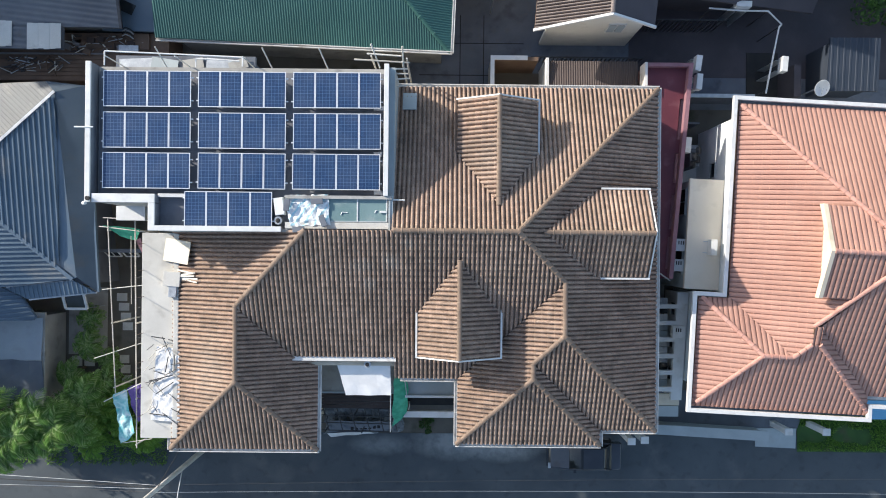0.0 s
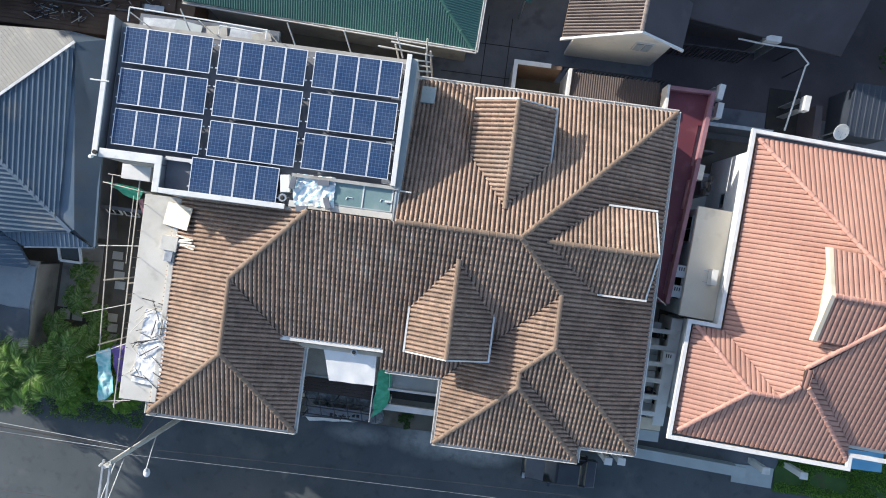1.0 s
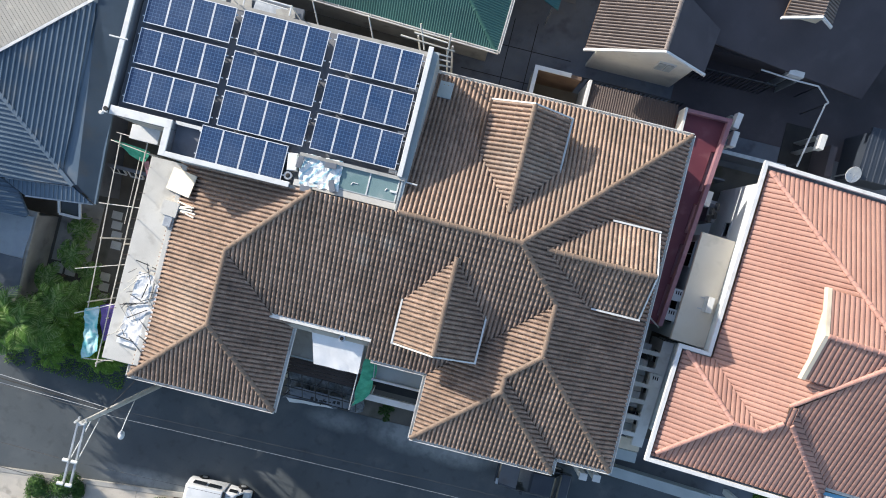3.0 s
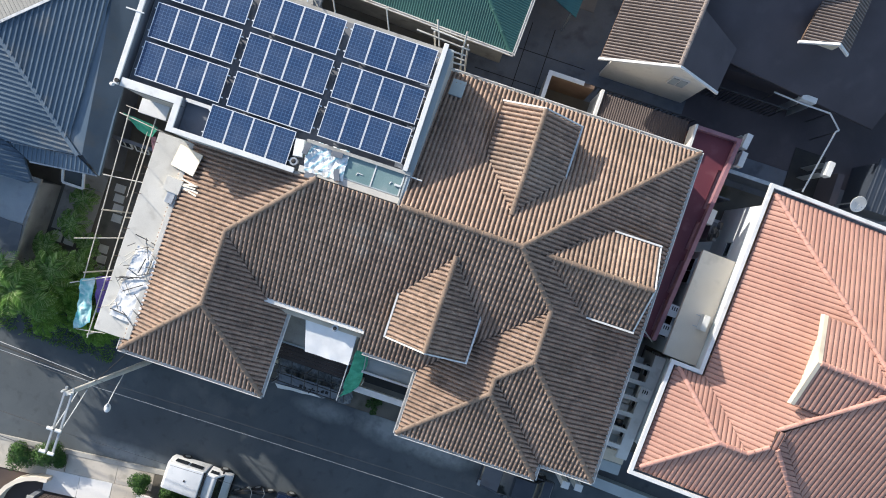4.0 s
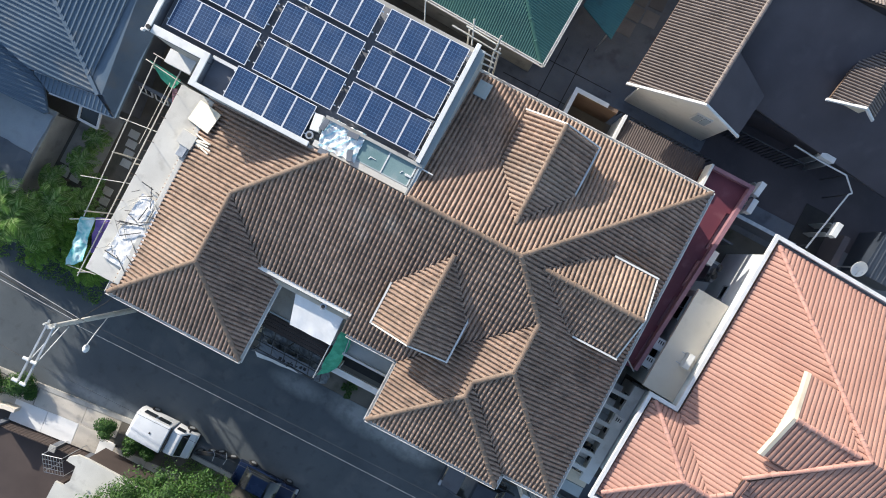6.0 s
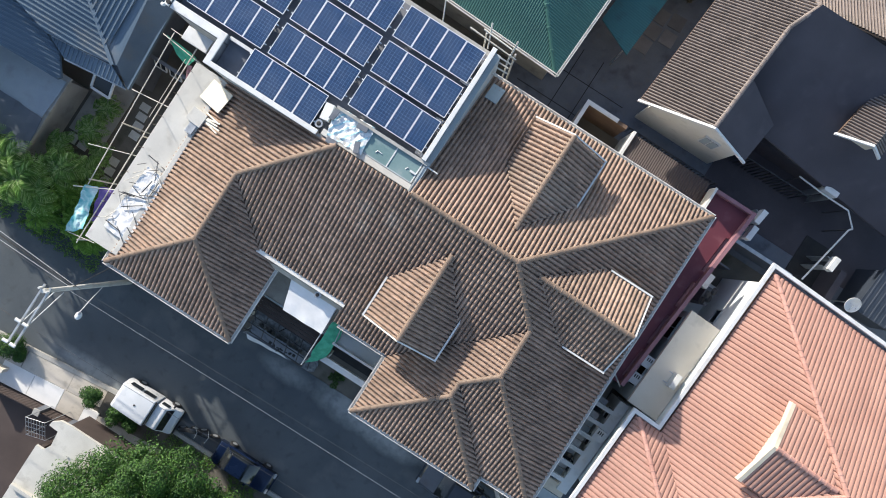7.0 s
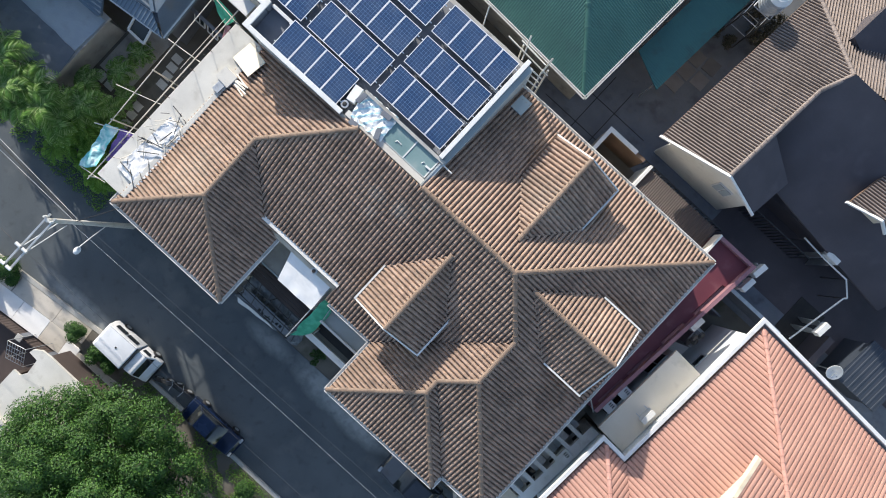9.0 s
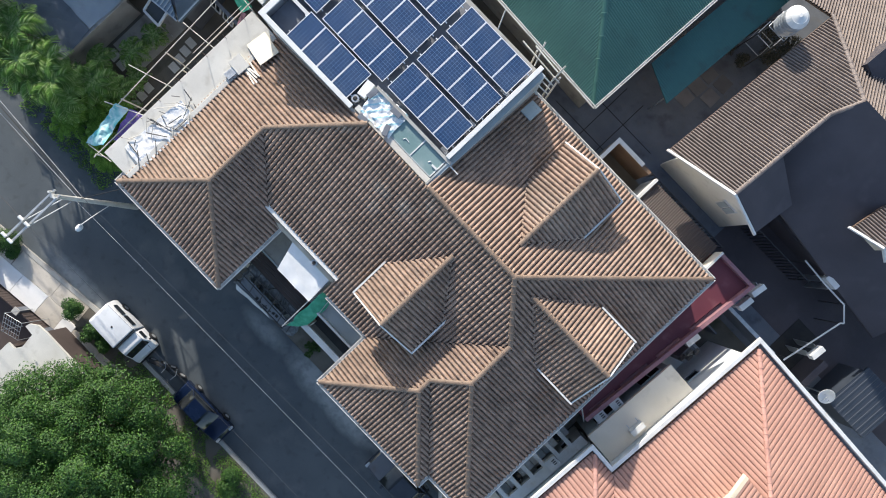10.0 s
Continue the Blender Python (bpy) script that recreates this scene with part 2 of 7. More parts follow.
SKYGLASS = mat("frosted_green_glass", (0.16, 0.25, 0.25), (0.22, 0.31, 0.31), 0.8, 0.15, bump=0.0, stain=((0.40, 0.44, 0.43), 0.4, 1.5))
CARWHITE = mat("white_car_paint", (0.66, 0.68, 0.70), (0.74, 0.75, 0.77), 1.5, 0.3, bump=0.0, grit=0.04)
YARDCONC = mat("damp_dark_cement", (0.118, 0.134, 0.164), (0.168, 0.186, 0.218), 0.7, 0.9, stain=((0.040, 0.044, 0.054), 0.6, 0.9), fine=50, wear=((0.16, 0.15, 0.145), 0.4, 2.1))
SLAB = mat("brown_cement_slab", (0.150, 0.146, 0.150), (0.200, 0.194, 0.198), 1.1, 0.9, fine=50, vary=0.15)
CARBLUE = mat("dark_blue_car_paint", (0.004, 0.010, 0.032), (0.005, 0.013, 0.040), 1.5, 0.25, bump=0.0, grit=0.04)
CARDARK = mat("dark_grey_car_paint", (0.060, 0.066, 0.078), (0.075, 0.082, 0.094), 1.5, 0.22, metal=0.5, bump=0.0, grit=0.04)
BARK = mat("bark", (0.10, 0.075, 0.055), (0.17, 0.13, 0.10), 5, 0.9, bump=0.5)
LEAF = leaf_mat("tree_leaves", (0.013, 0.052, 0.008), (0.034, 0.104, 0.014), (0.082, 0.188, 0.026), 0.12)
DRYLEAF = leaf_mat("dry_brush", (0.035, 0.040, 0.024), (0.070, 0.068, 0.045), (0.14, 0.12, 0.09), 0.1)
PALMLEAF = leaf_mat("palm_leaves", (0.150, 0.300, 0.075), (0.26, 0.43, 0.125), (0.52, 0.62, 0.33))
GRASSLEAF = leaf_mat("grass_blades", (0.125, 0.270, 0.042), (0.20, 0.38, 0.065), (0.31, 0.48, 0.11))
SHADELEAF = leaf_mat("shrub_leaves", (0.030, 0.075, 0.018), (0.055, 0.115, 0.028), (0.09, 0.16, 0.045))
CELLS = cell_mat()
RNG = random.Random(7)


def dust_on(m, patches, colour):
    """Adds ragged patches of spilled dust (x, y, half length, half width, amount) to a ground material."""
    n, l = m.node_tree.nodes, m.node_tree.links
    bsdf = n["Principled BSDF"]
    base = bsdf.inputs["Base Color"].links[0].from_socket
    geo = n.new("ShaderNodeNewGeometry")
    tex = n.new("ShaderNodeTexNoise")
    tex.inputs["Scale"].default_value = 1.7
    tex.inputs["Detail"].default_value = 9
    tex.inputs["Roughness"].default_value = 0.65
    l.new(geo.outputs["Position"], tex.inputs["Vector"])
    for x, y, a, b, amount in patches:
        mp = n.new("ShaderNodeMapping")
        mp.vector_type = "TEXTURE"
        mp.inputs["Location"].default_value = (x, y, 0)
        mp.inputs["Scale"].default_value = (a, b, 50)
        l.new(geo.outputs["Position"], mp.inputs["Vector"])
        gr = n.new("ShaderNodeTexGradient")
        gr.gradient_type = "SPHERICAL"
        l.new(mp.outputs[0], gr.inputs["Vector"])
        ad = n.new("ShaderNodeMath")
        ad.operation = "MULTIPLY"
        l.new(gr.outputs["Fac"], ad.inputs[0])
        l.new(tex.outputs["Fac"], ad.inputs[1])
        mr = n.new("ShaderNodeMapRange")
        mr.inputs["From Min"].default_value = 0.10
        mr.inputs["From Max"].default_value = 0.42
        mr.inputs["To Max"].default_value = amount
        l.new(ad.outputs[0], mr.inputs["Value"])
        mx = n.new("ShaderNodeMix")
        mx.data_type = "RGBA"
        mx.inputs["B"].default_value = (*colour, 1)
        l.new(mr.outputs["Result"], mx.inputs["Factor"])
        l.new(base, mx.inputs["A"])
        base = mx.outputs["Result"]
    l.new(base, bsdf.inputs["Base Color"])


dust_on(ASPHALT, [(1.0, -11.4, 3.8, 1.5, 0.75), (3.8, -11.8, 3.0, 1.1, 0.75), (-3.6, -11.6, 2.6, 0.9, 0.5), (-13.2, -17.7, 5.0, 0.9, 0.6), (8.2, -11.5, 3.6, 1.0, 0.9), (-7.0, -17.6, 4.0, 0.6, 0.4)], (0.33, 0.35, 0.35))


def speckle_on(m, spread, specks, colour):
    """Tile by tile tone and small pale specks of lichen and old mortar."""
    n, l = m.node_tree.nodes, m.node_tree.links
    bsdf = n["Principled BSDF"]
    base = bsdf.inputs["Base Color"].links[0].from_socket
    geo = n.new("ShaderNodeNewGeometry")
    cell = n.new("ShaderNodeTexVoronoi")
    cell.inputs["Scale"].default_value = 3.6
    l.new(geo.outputs["Position"], cell.inputs["Vector"])
    sep = n.new("ShaderNodeSeparateColor")
    l.new(cell.outputs["Color"], sep.inputs["Color"])
    tone = n.new("ShaderNodeMapRange")
    tone.inputs["To Min"].default_value = 1 - spread
    tone.inputs["To Max"].default_value = 1 + spread
    l.new(sep.outputs["Red"], tone.inputs["Value"])
    hsv = n.new("ShaderNodeHueSaturation")
    l.new(tone.outputs["Result"], hsv.inputs["Value"])
    l.new(base, hsv.inputs["Color"])
    tex = n.new("ShaderNodeTexNoise")
    tex.inputs["Scale"].default_value = 9.0
    tex.inputs["Detail"].default_value = 2
    l.new(geo.outputs["Position"], tex.inputs["Vector"])
    mr = n.new("ShaderNodeMapRange")
    mr.inputs["From Min"].default_value = 0.62
    mr.inputs["From Max"].default_value = 0.72
    mr.inputs["To Max"].default_value = specks
    l.new(tex.outputs["Fac"], mr.inputs["Value"])
    mx = n.new("ShaderNodeMix")
    mx.data_type = "RGBA"
    mx.inputs["B"].default_value = (*colour, 1)
    l.new(mr.outputs["Result"], mx.inputs["Factor"])
    l.new(hsv.outputs["Color"], mx.inputs["A"])
    l.new(mx.outputs["Result"], bsdf.inputs["Base Color"])


speckle_on(TILE, 0.19, 0.5, (0.45, 0.375, 0.305))
# pale scuffs on the big front slope
dust_on(TILE, [(-3.75, -0.75, 0.9, 0.5, 0.42), (-2.4, -0.6, 0.8, 0.7, 0.42), (-3.5, -1.6, 0.6, 0.5, 0.35), (-7.2, 0.1, 0.8, 0.4, 0.4), (-1.6, 0.3, 0.5, 0.4, 0.35), (3.0, 4.5, 4.0, 2.0, 0.2), (-11.5, -6.0, 1.6, 3.0, 0.2)], (0.46, 0.42, 0.36))


# ---- mesh helpers ----
def part(name, bm, material, parent=None, label="", kind="", smooth=False):
    me = bpy.data.meshes.new(name)
    bm.normal_update()
    if smooth:
        for f in bm.faces:
            f.smooth = True
    bm.to_mesh(me)
    bm.free()
    me.materials.append(material)
    ob = new(name, me)
    if parent:
        ob.parent = parent
    return tagged(ob, label=label, kind=kind)


def thing(name, label, category, at=(0, 0, 0), rz=0.0, group="", kind=""):
    ob = new(name)
    ob.empty_display_size = 0.2
    ob.matrix_world = pose(*at, 0, 0, rz)
    return tagged(ob, label, category, group, kind)


def box(bm, x0, y0, z0, x1, y1, z1, bevel=0.0):
    v = [bm.verts.new(p) for p in ((x0, y0, z0), (x1, y0, z0), (x1, y1, z0), (x0, y1, z0), (x0, y0, z1), (x1, y0, z1), (x1, y1, z1), (x0, y1, z1))]
    fs = [bm.faces.new([v[i] for i in q]) for q in ((3, 2, 1, 0), (4, 5, 6, 7), (0, 1, 5, 4), (1, 2, 6, 5), (2, 3, 7, 6), (3, 0, 4, 7))]
    if bevel:
        es = list({e for f in fs for e in f.edges})
        bmesh.ops.bevel(bm, geom=es, offset=bevel, segments=2, affect="EDGES", profile=0.7)
    return bm


def boxed(x0, y0, z0, x1, y1, z1, bevel=0.0):
    return box(bmesh.new(), x0, y0, z0, x1, y1, z1, bevel)


def prism(bm, pts, z0, z1):
    """An upright prism over a plan outline that runs counter-clockwise; z0 and z1 are heights or functions of (x, y)."""
    h0 = z0 if callable(z0) else (lambda x, y: z0)
    h1 = z1 if callable(z1) else (lambda x, y: z1)
    if sum(a[0] * b[1] - b[0] * a[1] for a, b in zip(pts, pts[1:] + pts[:1])) < 0:
        pts = pts[::-1]
    lo = [bm.verts.new((x, y, h0(x, y))) for x, y in pts]
    hi = [bm.verts.new((x, y, h1(x, y))) for x, y in pts]
    bm.faces.new(lo[::-1])
    bm.faces.new(hi)
    for i in range(len(pts)):
        j = (i + 1) % len(pts)
        bm.faces.new((lo[i], lo[j], hi[j], hi[i]))
    return bm


def rod(bm, a, b, r0, r1=None, seg=6):
    """A round bar from a to b, tapering from r0 to r1."""
    a, b = Vector(a), Vector(b)
    r1 = r0 if r1 is None else r1
    q = (b - a).to_track_quat("Z", "Y")
    ring = lambda c, r: [bm.verts.new(c + q @ Vector((r * math.cos(k * math.tau / seg), r * math.sin(k * math.tau / seg), 0))) for k in range(seg)]
    u, v = ring(a, r0), ring(b, r1)
    for k in range(seg):
        bm.faces.new((u[k], u[(k + 1) % seg], v[(k + 1) % seg], v[k]))
    bm.faces.new(u[::-1])
    bm.faces.new(v)
    return bm


def pipe(bm, pts, r, seg=6):
    for a, b in zip(pts, pts[1:]):
        rod(bm, a, b, r, r, seg)
    return bm


def beam(bm, a, b, w, h, drop=0.0):
    """A rectangular bar from a to b, w wide, h high, its top on the line less drop."""
    a, b = Vector(a), Vector(b)
    side = Vector((b.y - a.y, a.x - b.x, 0)).normalized() * (w / 2)
    up = Vector((0, 0, 1))
    vs = []
    for c in (a, b):
        for s, t in ((-1, -drop - h), (1, -drop - h), (1, -drop), (-1, -drop)):
            vs.append(bm.verts.new(c + side * s + up * t))
    for q in ((0, 1, 2, 3), (7, 6, 5, 4), (0, 4, 5, 1), (1, 5, 6, 2), (2, 6, 7, 3), (3, 7, 4, 0)):
        bm.faces.new([vs[i] for i in q])
    bmesh.ops.recalc_face_normals(bm, faces=bm.faces)
    return bm


def sheet(nx, ny, fn, thick=0.02):
    """A cloth-like sheet of real thickness: fn(u, v) gives points for u, v in 0..1."""
    bm = bmesh.new()
    top = [[bm.verts.new(fn(i / nx, j / ny)) for i in range(nx + 1)] for j in range(ny + 1)]
    low = [[bm.verts.new(v.co - Vector((0, 0, thick))) for v in row] for row in top]
    for j in range(ny):
        for i in range(nx):
            bm.faces.new((top[j][i], top[j][i + 1], top[j + 1][i + 1], top[j + 1][i]))
            bm.faces.new((low[j][i], low[j + 1][i], low[j + 1][i + 1], low[j][i + 1]))
    for j in range(ny):
        bm.faces.new((top[j][0], top[j + 1][0], low[j + 1][0], low[j][0]))
        bm.faces.new((top[j][nx], low[j][nx], low[j + 1][nx], top[j + 1][nx]))
    for i in range(nx):
        bm.faces.new((top[0][i], low[0][i], low[0][i + 1], top[0][i + 1]))
        bm.faces.new((top[ny][i], top[ny][i + 1], low[ny][i + 1], low[ny][i]))
    bmesh.ops.recalc_face_normals(bm, faces=bm.faces)
    return bm


def crumple(corners, amp, freq, seed):
    """fn for sheet(): a creased cloth over four corners (3D)."""
    a, b, c, d = (Vector(p) for p in corners)

    def fn(u, v):
        p = (a * (1 - u) + b * u) * (1 - v) + (d * (1 - u) + c * u) * v
        k = Vector((p.x * freq + seed, p.y * freq, p.z * freq))
        n1 = noise.noise(k) + 0.5 * abs(noise.noise(k * 2.3))
        e = Vector((noise.noise(k + Vector((9, 0, 0))), noise.noise(k + Vector((0, 9, 0))), 0)) * amp * 0.8
        return p + Vector((0, 0, amp * n1)) + e
    return fn


# ---- roofs ----
def roll(t):
    """A barrel tile: a full round back, then a deep narrow channel."""
    return math.sin(math.pi * t / 0.76) ** 0.62 if t < 0.76 else -0.60


def low_roll(t):
    """A flatter tile: a broad back and a thin deep joint."""
    return 0.55 + 0.45 * math.sin(math.pi * t / 0.86) if 0.01 < t < 0.86 else -0.5


def trapezoid(t):
    return 1.0 if 0.36 < t < 0.64 else 0.0


def wave(t):
    return 0.5 - 0.5 * math.cos(math.tau * t)


class Plane:
    """A roof plane: height z0 on the line through (px, py), falling towards down with the slope s."""

    def __init__(self, px, py, z0, down, s):
        self.p, self.z0, self.d, self.s = (px, py), z0, Vector(down).normalized(), s

    def __call__(self, x, y):
        return self.z0 - self.s * ((x - self.p[0]) * self.d.x + (y - self.p[1]) * self.d.y)


def roof_face(house, poly, plane, material, pitch=0.222, height=0.102, course=0.30, step=0.042, shape=roll, ribs=5, seg=10, name="roof_sheet", label=""):
    """Profiled roofing over a convex plan outline: real ribs and stepped courses, one object a sheet."""
    d = plane.d
    e = Vector((-d.y, d.x))
    if sum(a[0] * b[1] - b[0] * a[1] for a, b in zip(poly, poly[1:] + poly[:1])) < 0:
        poly = poly[::-1]
    us = [x * e.x + y * e.y for x, y in poly]
    vs = [x * d.x + y * d.y for x, y in poly]
    k0, k1 = math.floor(min(us) / pitch), math.ceil(max(us) / pitch)
    n = len(poly)
    for k in range(k0, k1, ribs):
        ua, ub = k * pitch, min(k + ribs, k1) * pitch
        # the stretch of v that this sheet can reach
        lo, hi = [], []
        for i in range(n):
            (xa, ya), (xb, yb) = poly[i], poly[(i + 1) % n]
            u1, u2, v1, v2 = us[i], us[(i + 1) % n], vs[i], vs[(i + 1) % n]
            for u, v in ((u1, v1), (u2, v2)):
                if ua <= u <= ub:
                    lo.append(v)
            for uu in (ua, ub):
                if (u1 - uu) * (u2 - uu) < 0:
                    lo.append(v1 + (v2 - v1) * (uu - u1) / (u2 - u1))
        if not lo:
            continue
        va, vb = min(lo) - 0.01, max(lo) + 0.01
        if vb - va < 0.08:
            continue
        bm = bmesh.new()
        cols = [(ua + j * pitch / seg, shape((j % seg) / seg) * height) for j in range(round((ub - ua) / pitch) * seg + 1)]
        if shape is trapezoid:
            cols = [(ua + r * pitch + t * pitch, h * height) for r in range(round((ub - ua) / pitch)) for t, h in ((0, 0), (0.3, 0), (0.38, 1), (0.62, 1), (0.7, 0))] + [(ub, 0)]
        rows = [(va, 0.0)]
        if course:
            c = math.floor(va / course) * course
            rows = []
            while c < vb:
                rows += [(c, 0.0), (c + course - 0.004, step)]
                c += course
        else:
            rows.append((vb, 0.0))
        grid = []
        for v, hv in rows:
            grid.append([])
            for u, hu in cols:
                x, y = u * e.x + v * d.x, u * e.y + v * d.y
                grid[-1].append(bm.verts.new((x, y, plane(x, y) + hu + hv + 0.02)))
        for a, b in zip(grid, grid[1:]):
            for i in range(len(cols) - 1):
                bm.faces.new((a[i], b[i], b[i + 1], a[i + 1]))
        for i in range(n):
            (xa, ya), (xb, yb) = poly[i], poly[(i + 1) % n]
            out = Vector((yb - ya, xa - xb, 0)).normalized()
            bmesh.ops.bisect_plane(bm, geom=bm.verts[:] + bm.edges[:] + bm.faces[:], plane_co=(xa, ya, 0), plane_no=out, clear_outer=True)
        if not bm.faces:
            bm.free()
            continue
        bmesh.ops.recalc_face_normals(bm, faces=bm.faces)
        if sum(f.normal.z for f in bm.faces) < 0:
            bmesh.ops.reverse_faces(bm, faces=bm.faces)
        part(name, bm, material, house, label)


CAP_MESH = {}


def ridge_caps(house, a, b, material, r=0.13, length=0.40, lift=0.065):
    """Half-round ridge tiles laid one after another from a to b, each an object on one shared mesh."""
    a, b = Vector(a), Vector(b)
    key = (material.name, r, length)
    if key not in CAP_MESH:
        bm = bmesh.new()
        rings = []
        for x, rr in ((0, r), (length * 0.12, r * 1.12), (length * 0.16, r), (length * 1.06, r * 0.92)):
            rings.append([bm.verts.new((x, rr * math.cos(t * math.pi / 6), rr * 0.75 * math.sin(t * math.pi / 6))) for t in range(7)])
        for p, q in zip(rings, rings[1:]):
            for t in range(6):
                bm.faces.new((p[t], q[t], q[t + 1], p[t + 1]))
        bm.faces.new(rings[0])
        bmesh.ops.recalc_face_normals(bm, faces=bm.faces)
        me = bpy.data.meshes.new("ridge_cap")
        bm.to_mesh(me)
        bm.free()
        me.materials.append(material)
        CAP_MESH[key] = me
    n = max(1, round((b - a).length / length))
    q = (b - a).to_track_quat("X", "Z")
    for i in range(n):
        ob = new("ridge_cap", CAP_MESH[key])
        ob.parent = house
        p = a + (b - a) * (i / n) + Vector((0, 0, lift + RNG.uniform(-0.006, 0.006)))
        ob.matrix_local = Matrix.Translation(p) @ q.to_matrix().to_4x4() @ pose(0, 0, 0, 0, RNG.uniform(-1, 1), RNG.uniform(-1.2, 1.2))


def gutters(house, pts, z, w=0.18, h=0.12, material=None):
    """Box gutters along eaves, one a run, with an open trough."""
    for a, b in zip(pts, pts[1:]):
        za, zb = (z, z) if not callable(z) else (z(*a), z(*b))
        d = (Vector(b) - Vector(a))
        o = Vector((d.y, -d.x)).normalized() * (w / 2 - 0.02)
        bm = bmesh.new()
        for k in (-1, 1):
            beam(bm, (a[0] + o.x * k, a[1] + o.y * k, za), (b[0] + o.x * k, b[1] + o.y * k, zb), 0.04, h)
        beam(bm, (*a, za - h + 0.02), (*b, zb - h + 0.02), w - 0.08, 0.02)
        part("gutter", bm, material or GUTTER, house)
        m = int(d.length / 1.9)
        for i in range(1, m + 1):
            c = Vector(a) + d * (i / (m + 1))
            s = Vector((d.y, -d.x)).normalized() * 0.09
            part("gutter_bracket", beam(bmesh.new(), (c.x - s.x, c.y - s.y, za + 0.015), (c.x + s.x, c.y + s.y, za + 0.015), 0.03, 0.02), GUTTER, house)


def under_roof(house, polys, drop=0.12, name="roof_deck", material=None):
    for poly, plane in polys:
        part(name, prism(bmesh.new(), poly, lambda x, y: plane(x, y) - drop - 0.05, lambda x, y: plane(x, y) - 0.03), material or RUST, house)


def window(parent, w, h, m, bars=1, frame_mat=None):
    """A window in the xz plane, centred on m: frame, panes."""
    wd = new("window")
    wd.parent = parent
    wd.matrix_local = m
    f = 0.06
    bm = bmesh.new()
    box(bm, -w / 2, -0.05, -h / 2, -w / 2 + f, 0.05, h / 2)
    box(bm, w / 2 - f, -0.05, -h / 2, w / 2, 0.05, h / 2)
    box(bm, -w / 2 + f, -0.05, h / 2 - f, w / 2 - f, 0.05, h / 2)
    box(bm, -w / 2 + f, -0.06, -h / 2, w / 2 - f, 0.06, -h / 2 + f)
    for i in range(bars):
        x = -w / 2 + w * (i + 1) / (bars + 1)
        box(bm, x - 0.025, -0.045, -h / 2 + f, x + 0.025, 0.045, h / 2 - f)
    part("window_frame", bm, frame_mat or WHITE, wd)
    for i in range(bars + 1):
        x0, x1 = -w / 2 + w * i / (bars + 1), -w / 2 + w * (i + 1) / (bars + 1)
        part("pane", boxed(x0 + 0.03, -0.012, -h / 2 + f, x1 - 0.03, 0.012, h / 2 - f), PANE, wd)
    return wd


# ---- ground, street ----
ground = part("ground", boxed(-700, -700, -0.6, 700, 700, 0.0), SOIL)
tagged(ground, "trodden bare earth and worn concrete between the houses", "ground", kind="structure")
road = part("road", boxed(-700, -19.3, -0.3, 700, -10.9, 0.03), ASPHALT)
tagged(road, "dark asphalt street with patches and dust", "road", kind="structure")
yard = part("pavement", boxed(-2.4, 8.5, -0.3, 34, 40, 0.05), YARDCONC)
tagged(yard, "dark weathered concrete yard behind the houses", "pavement", kind="structure")
# the shade over this court is put into its dark colour
court_yard = part("pavement", boxed(10.95, 10.4, 0.0, 34, 30, 0.07), SHADEGREY)
tagged(court_yard, "paved court behind the terrace, its shade put into a near-black colour", "pavement", kind="structure")
kerb = part("kerb", boxed(-9.2, -18.25, -0.2, 700, -18.0, 0.17, 0.02), CONC)
tagged(kerb, "worn concrete kerb along the street", "kerb", kind="structure")
far_pavement = thing("pavement", "pale cement pavement and driveway aprons across the street", "pavement", at=(-17.0, -18.45, 0), rz=5.8, kind="structure")
for u0, u1, v0, v1, m in (
    (-24.0, -0.05, -1.9, -0.32, 0), (0.0, 3.0, -1.38, -0.32, 0), (3.02, 5.2, -1.38, -0.32, 0), (5.22, 8.0, -1.70, -0.32, 1),
    (-1.05, 0.95, -2.7, -1.40, 2), (0.97, 2.9, -2.7, -1.40, 2), (2.92, 4.4, -2.7, -1.40, 0), (4.42, 5.35, -2.7, -1.72, 2), (5.37, 7.4, -2.7, -1.90, 0), (7.42, 9.6, -2.7, -1.95, 0),
):
    part("slab", boxed(u0, v0, -0.2, u1, v1, 0.14 + 0.004 * m, 0.01), (PAVE, SOIL, APRON)[m], far_pavement)
part("kerb", boxed(-24.0, -0.30, -0.2, 7.8, -0.02, 0.17, 0.02), CONC, far_pavement)

verge = part("verge", boxed(-9.4, -21.0, -0.2, 60, -18.26, 0.12), SOIL)
tagged(verge, "dark earthen verge under the street tree", "verge", kind="structure")

# ---- brown-roofed house ----
E, S = 6.2, 0.50
house = thing("house", "large two-storey house with brown tile-profile hip roofs and white gutters", "house")
p_top = Plane(0, 8.35, E, (0, 1), S)
p_right = Plane(10.95, 0, E, (1, 0), S)
p_main = Plane(0, 0.9, 9.925, (0, -1), S)
p_wing = Plane(5.88, 0, 8.735, (-1, 0), S)
p_wfront = Plane(0, -9.13, E, (0, -1), S)
p_pfront = Plane(0, -9.88, E, (0, -1), S)
p_pright = Plane(8.12, 0, E, (1, 0), S)
p_left = Plane(-13.8, 0, E, (-1, 0), S)
p_lright = Plane(-6.3, 0, E, (1, 0), S)
p_lfront = Plane(0, -10.25, E, (0, -1), S)
DS = 0.64
d1l, d1r = Plane(2.62, 0, 9.3, (-1, 0), DS), Plane(2.62, 0, 9.3, (1, 0), DS)
d2l, d2r = Plane(0.83, 0, 9.25, (-1, 0), DS), Plane(0.83, 0, 9.25, (1, 0), DS)
g3t, g3b = Plane(0, 0.9, 9.3, (0, 1), DS), Plane(0, 0.9, 9.3, (0, -1), DS)
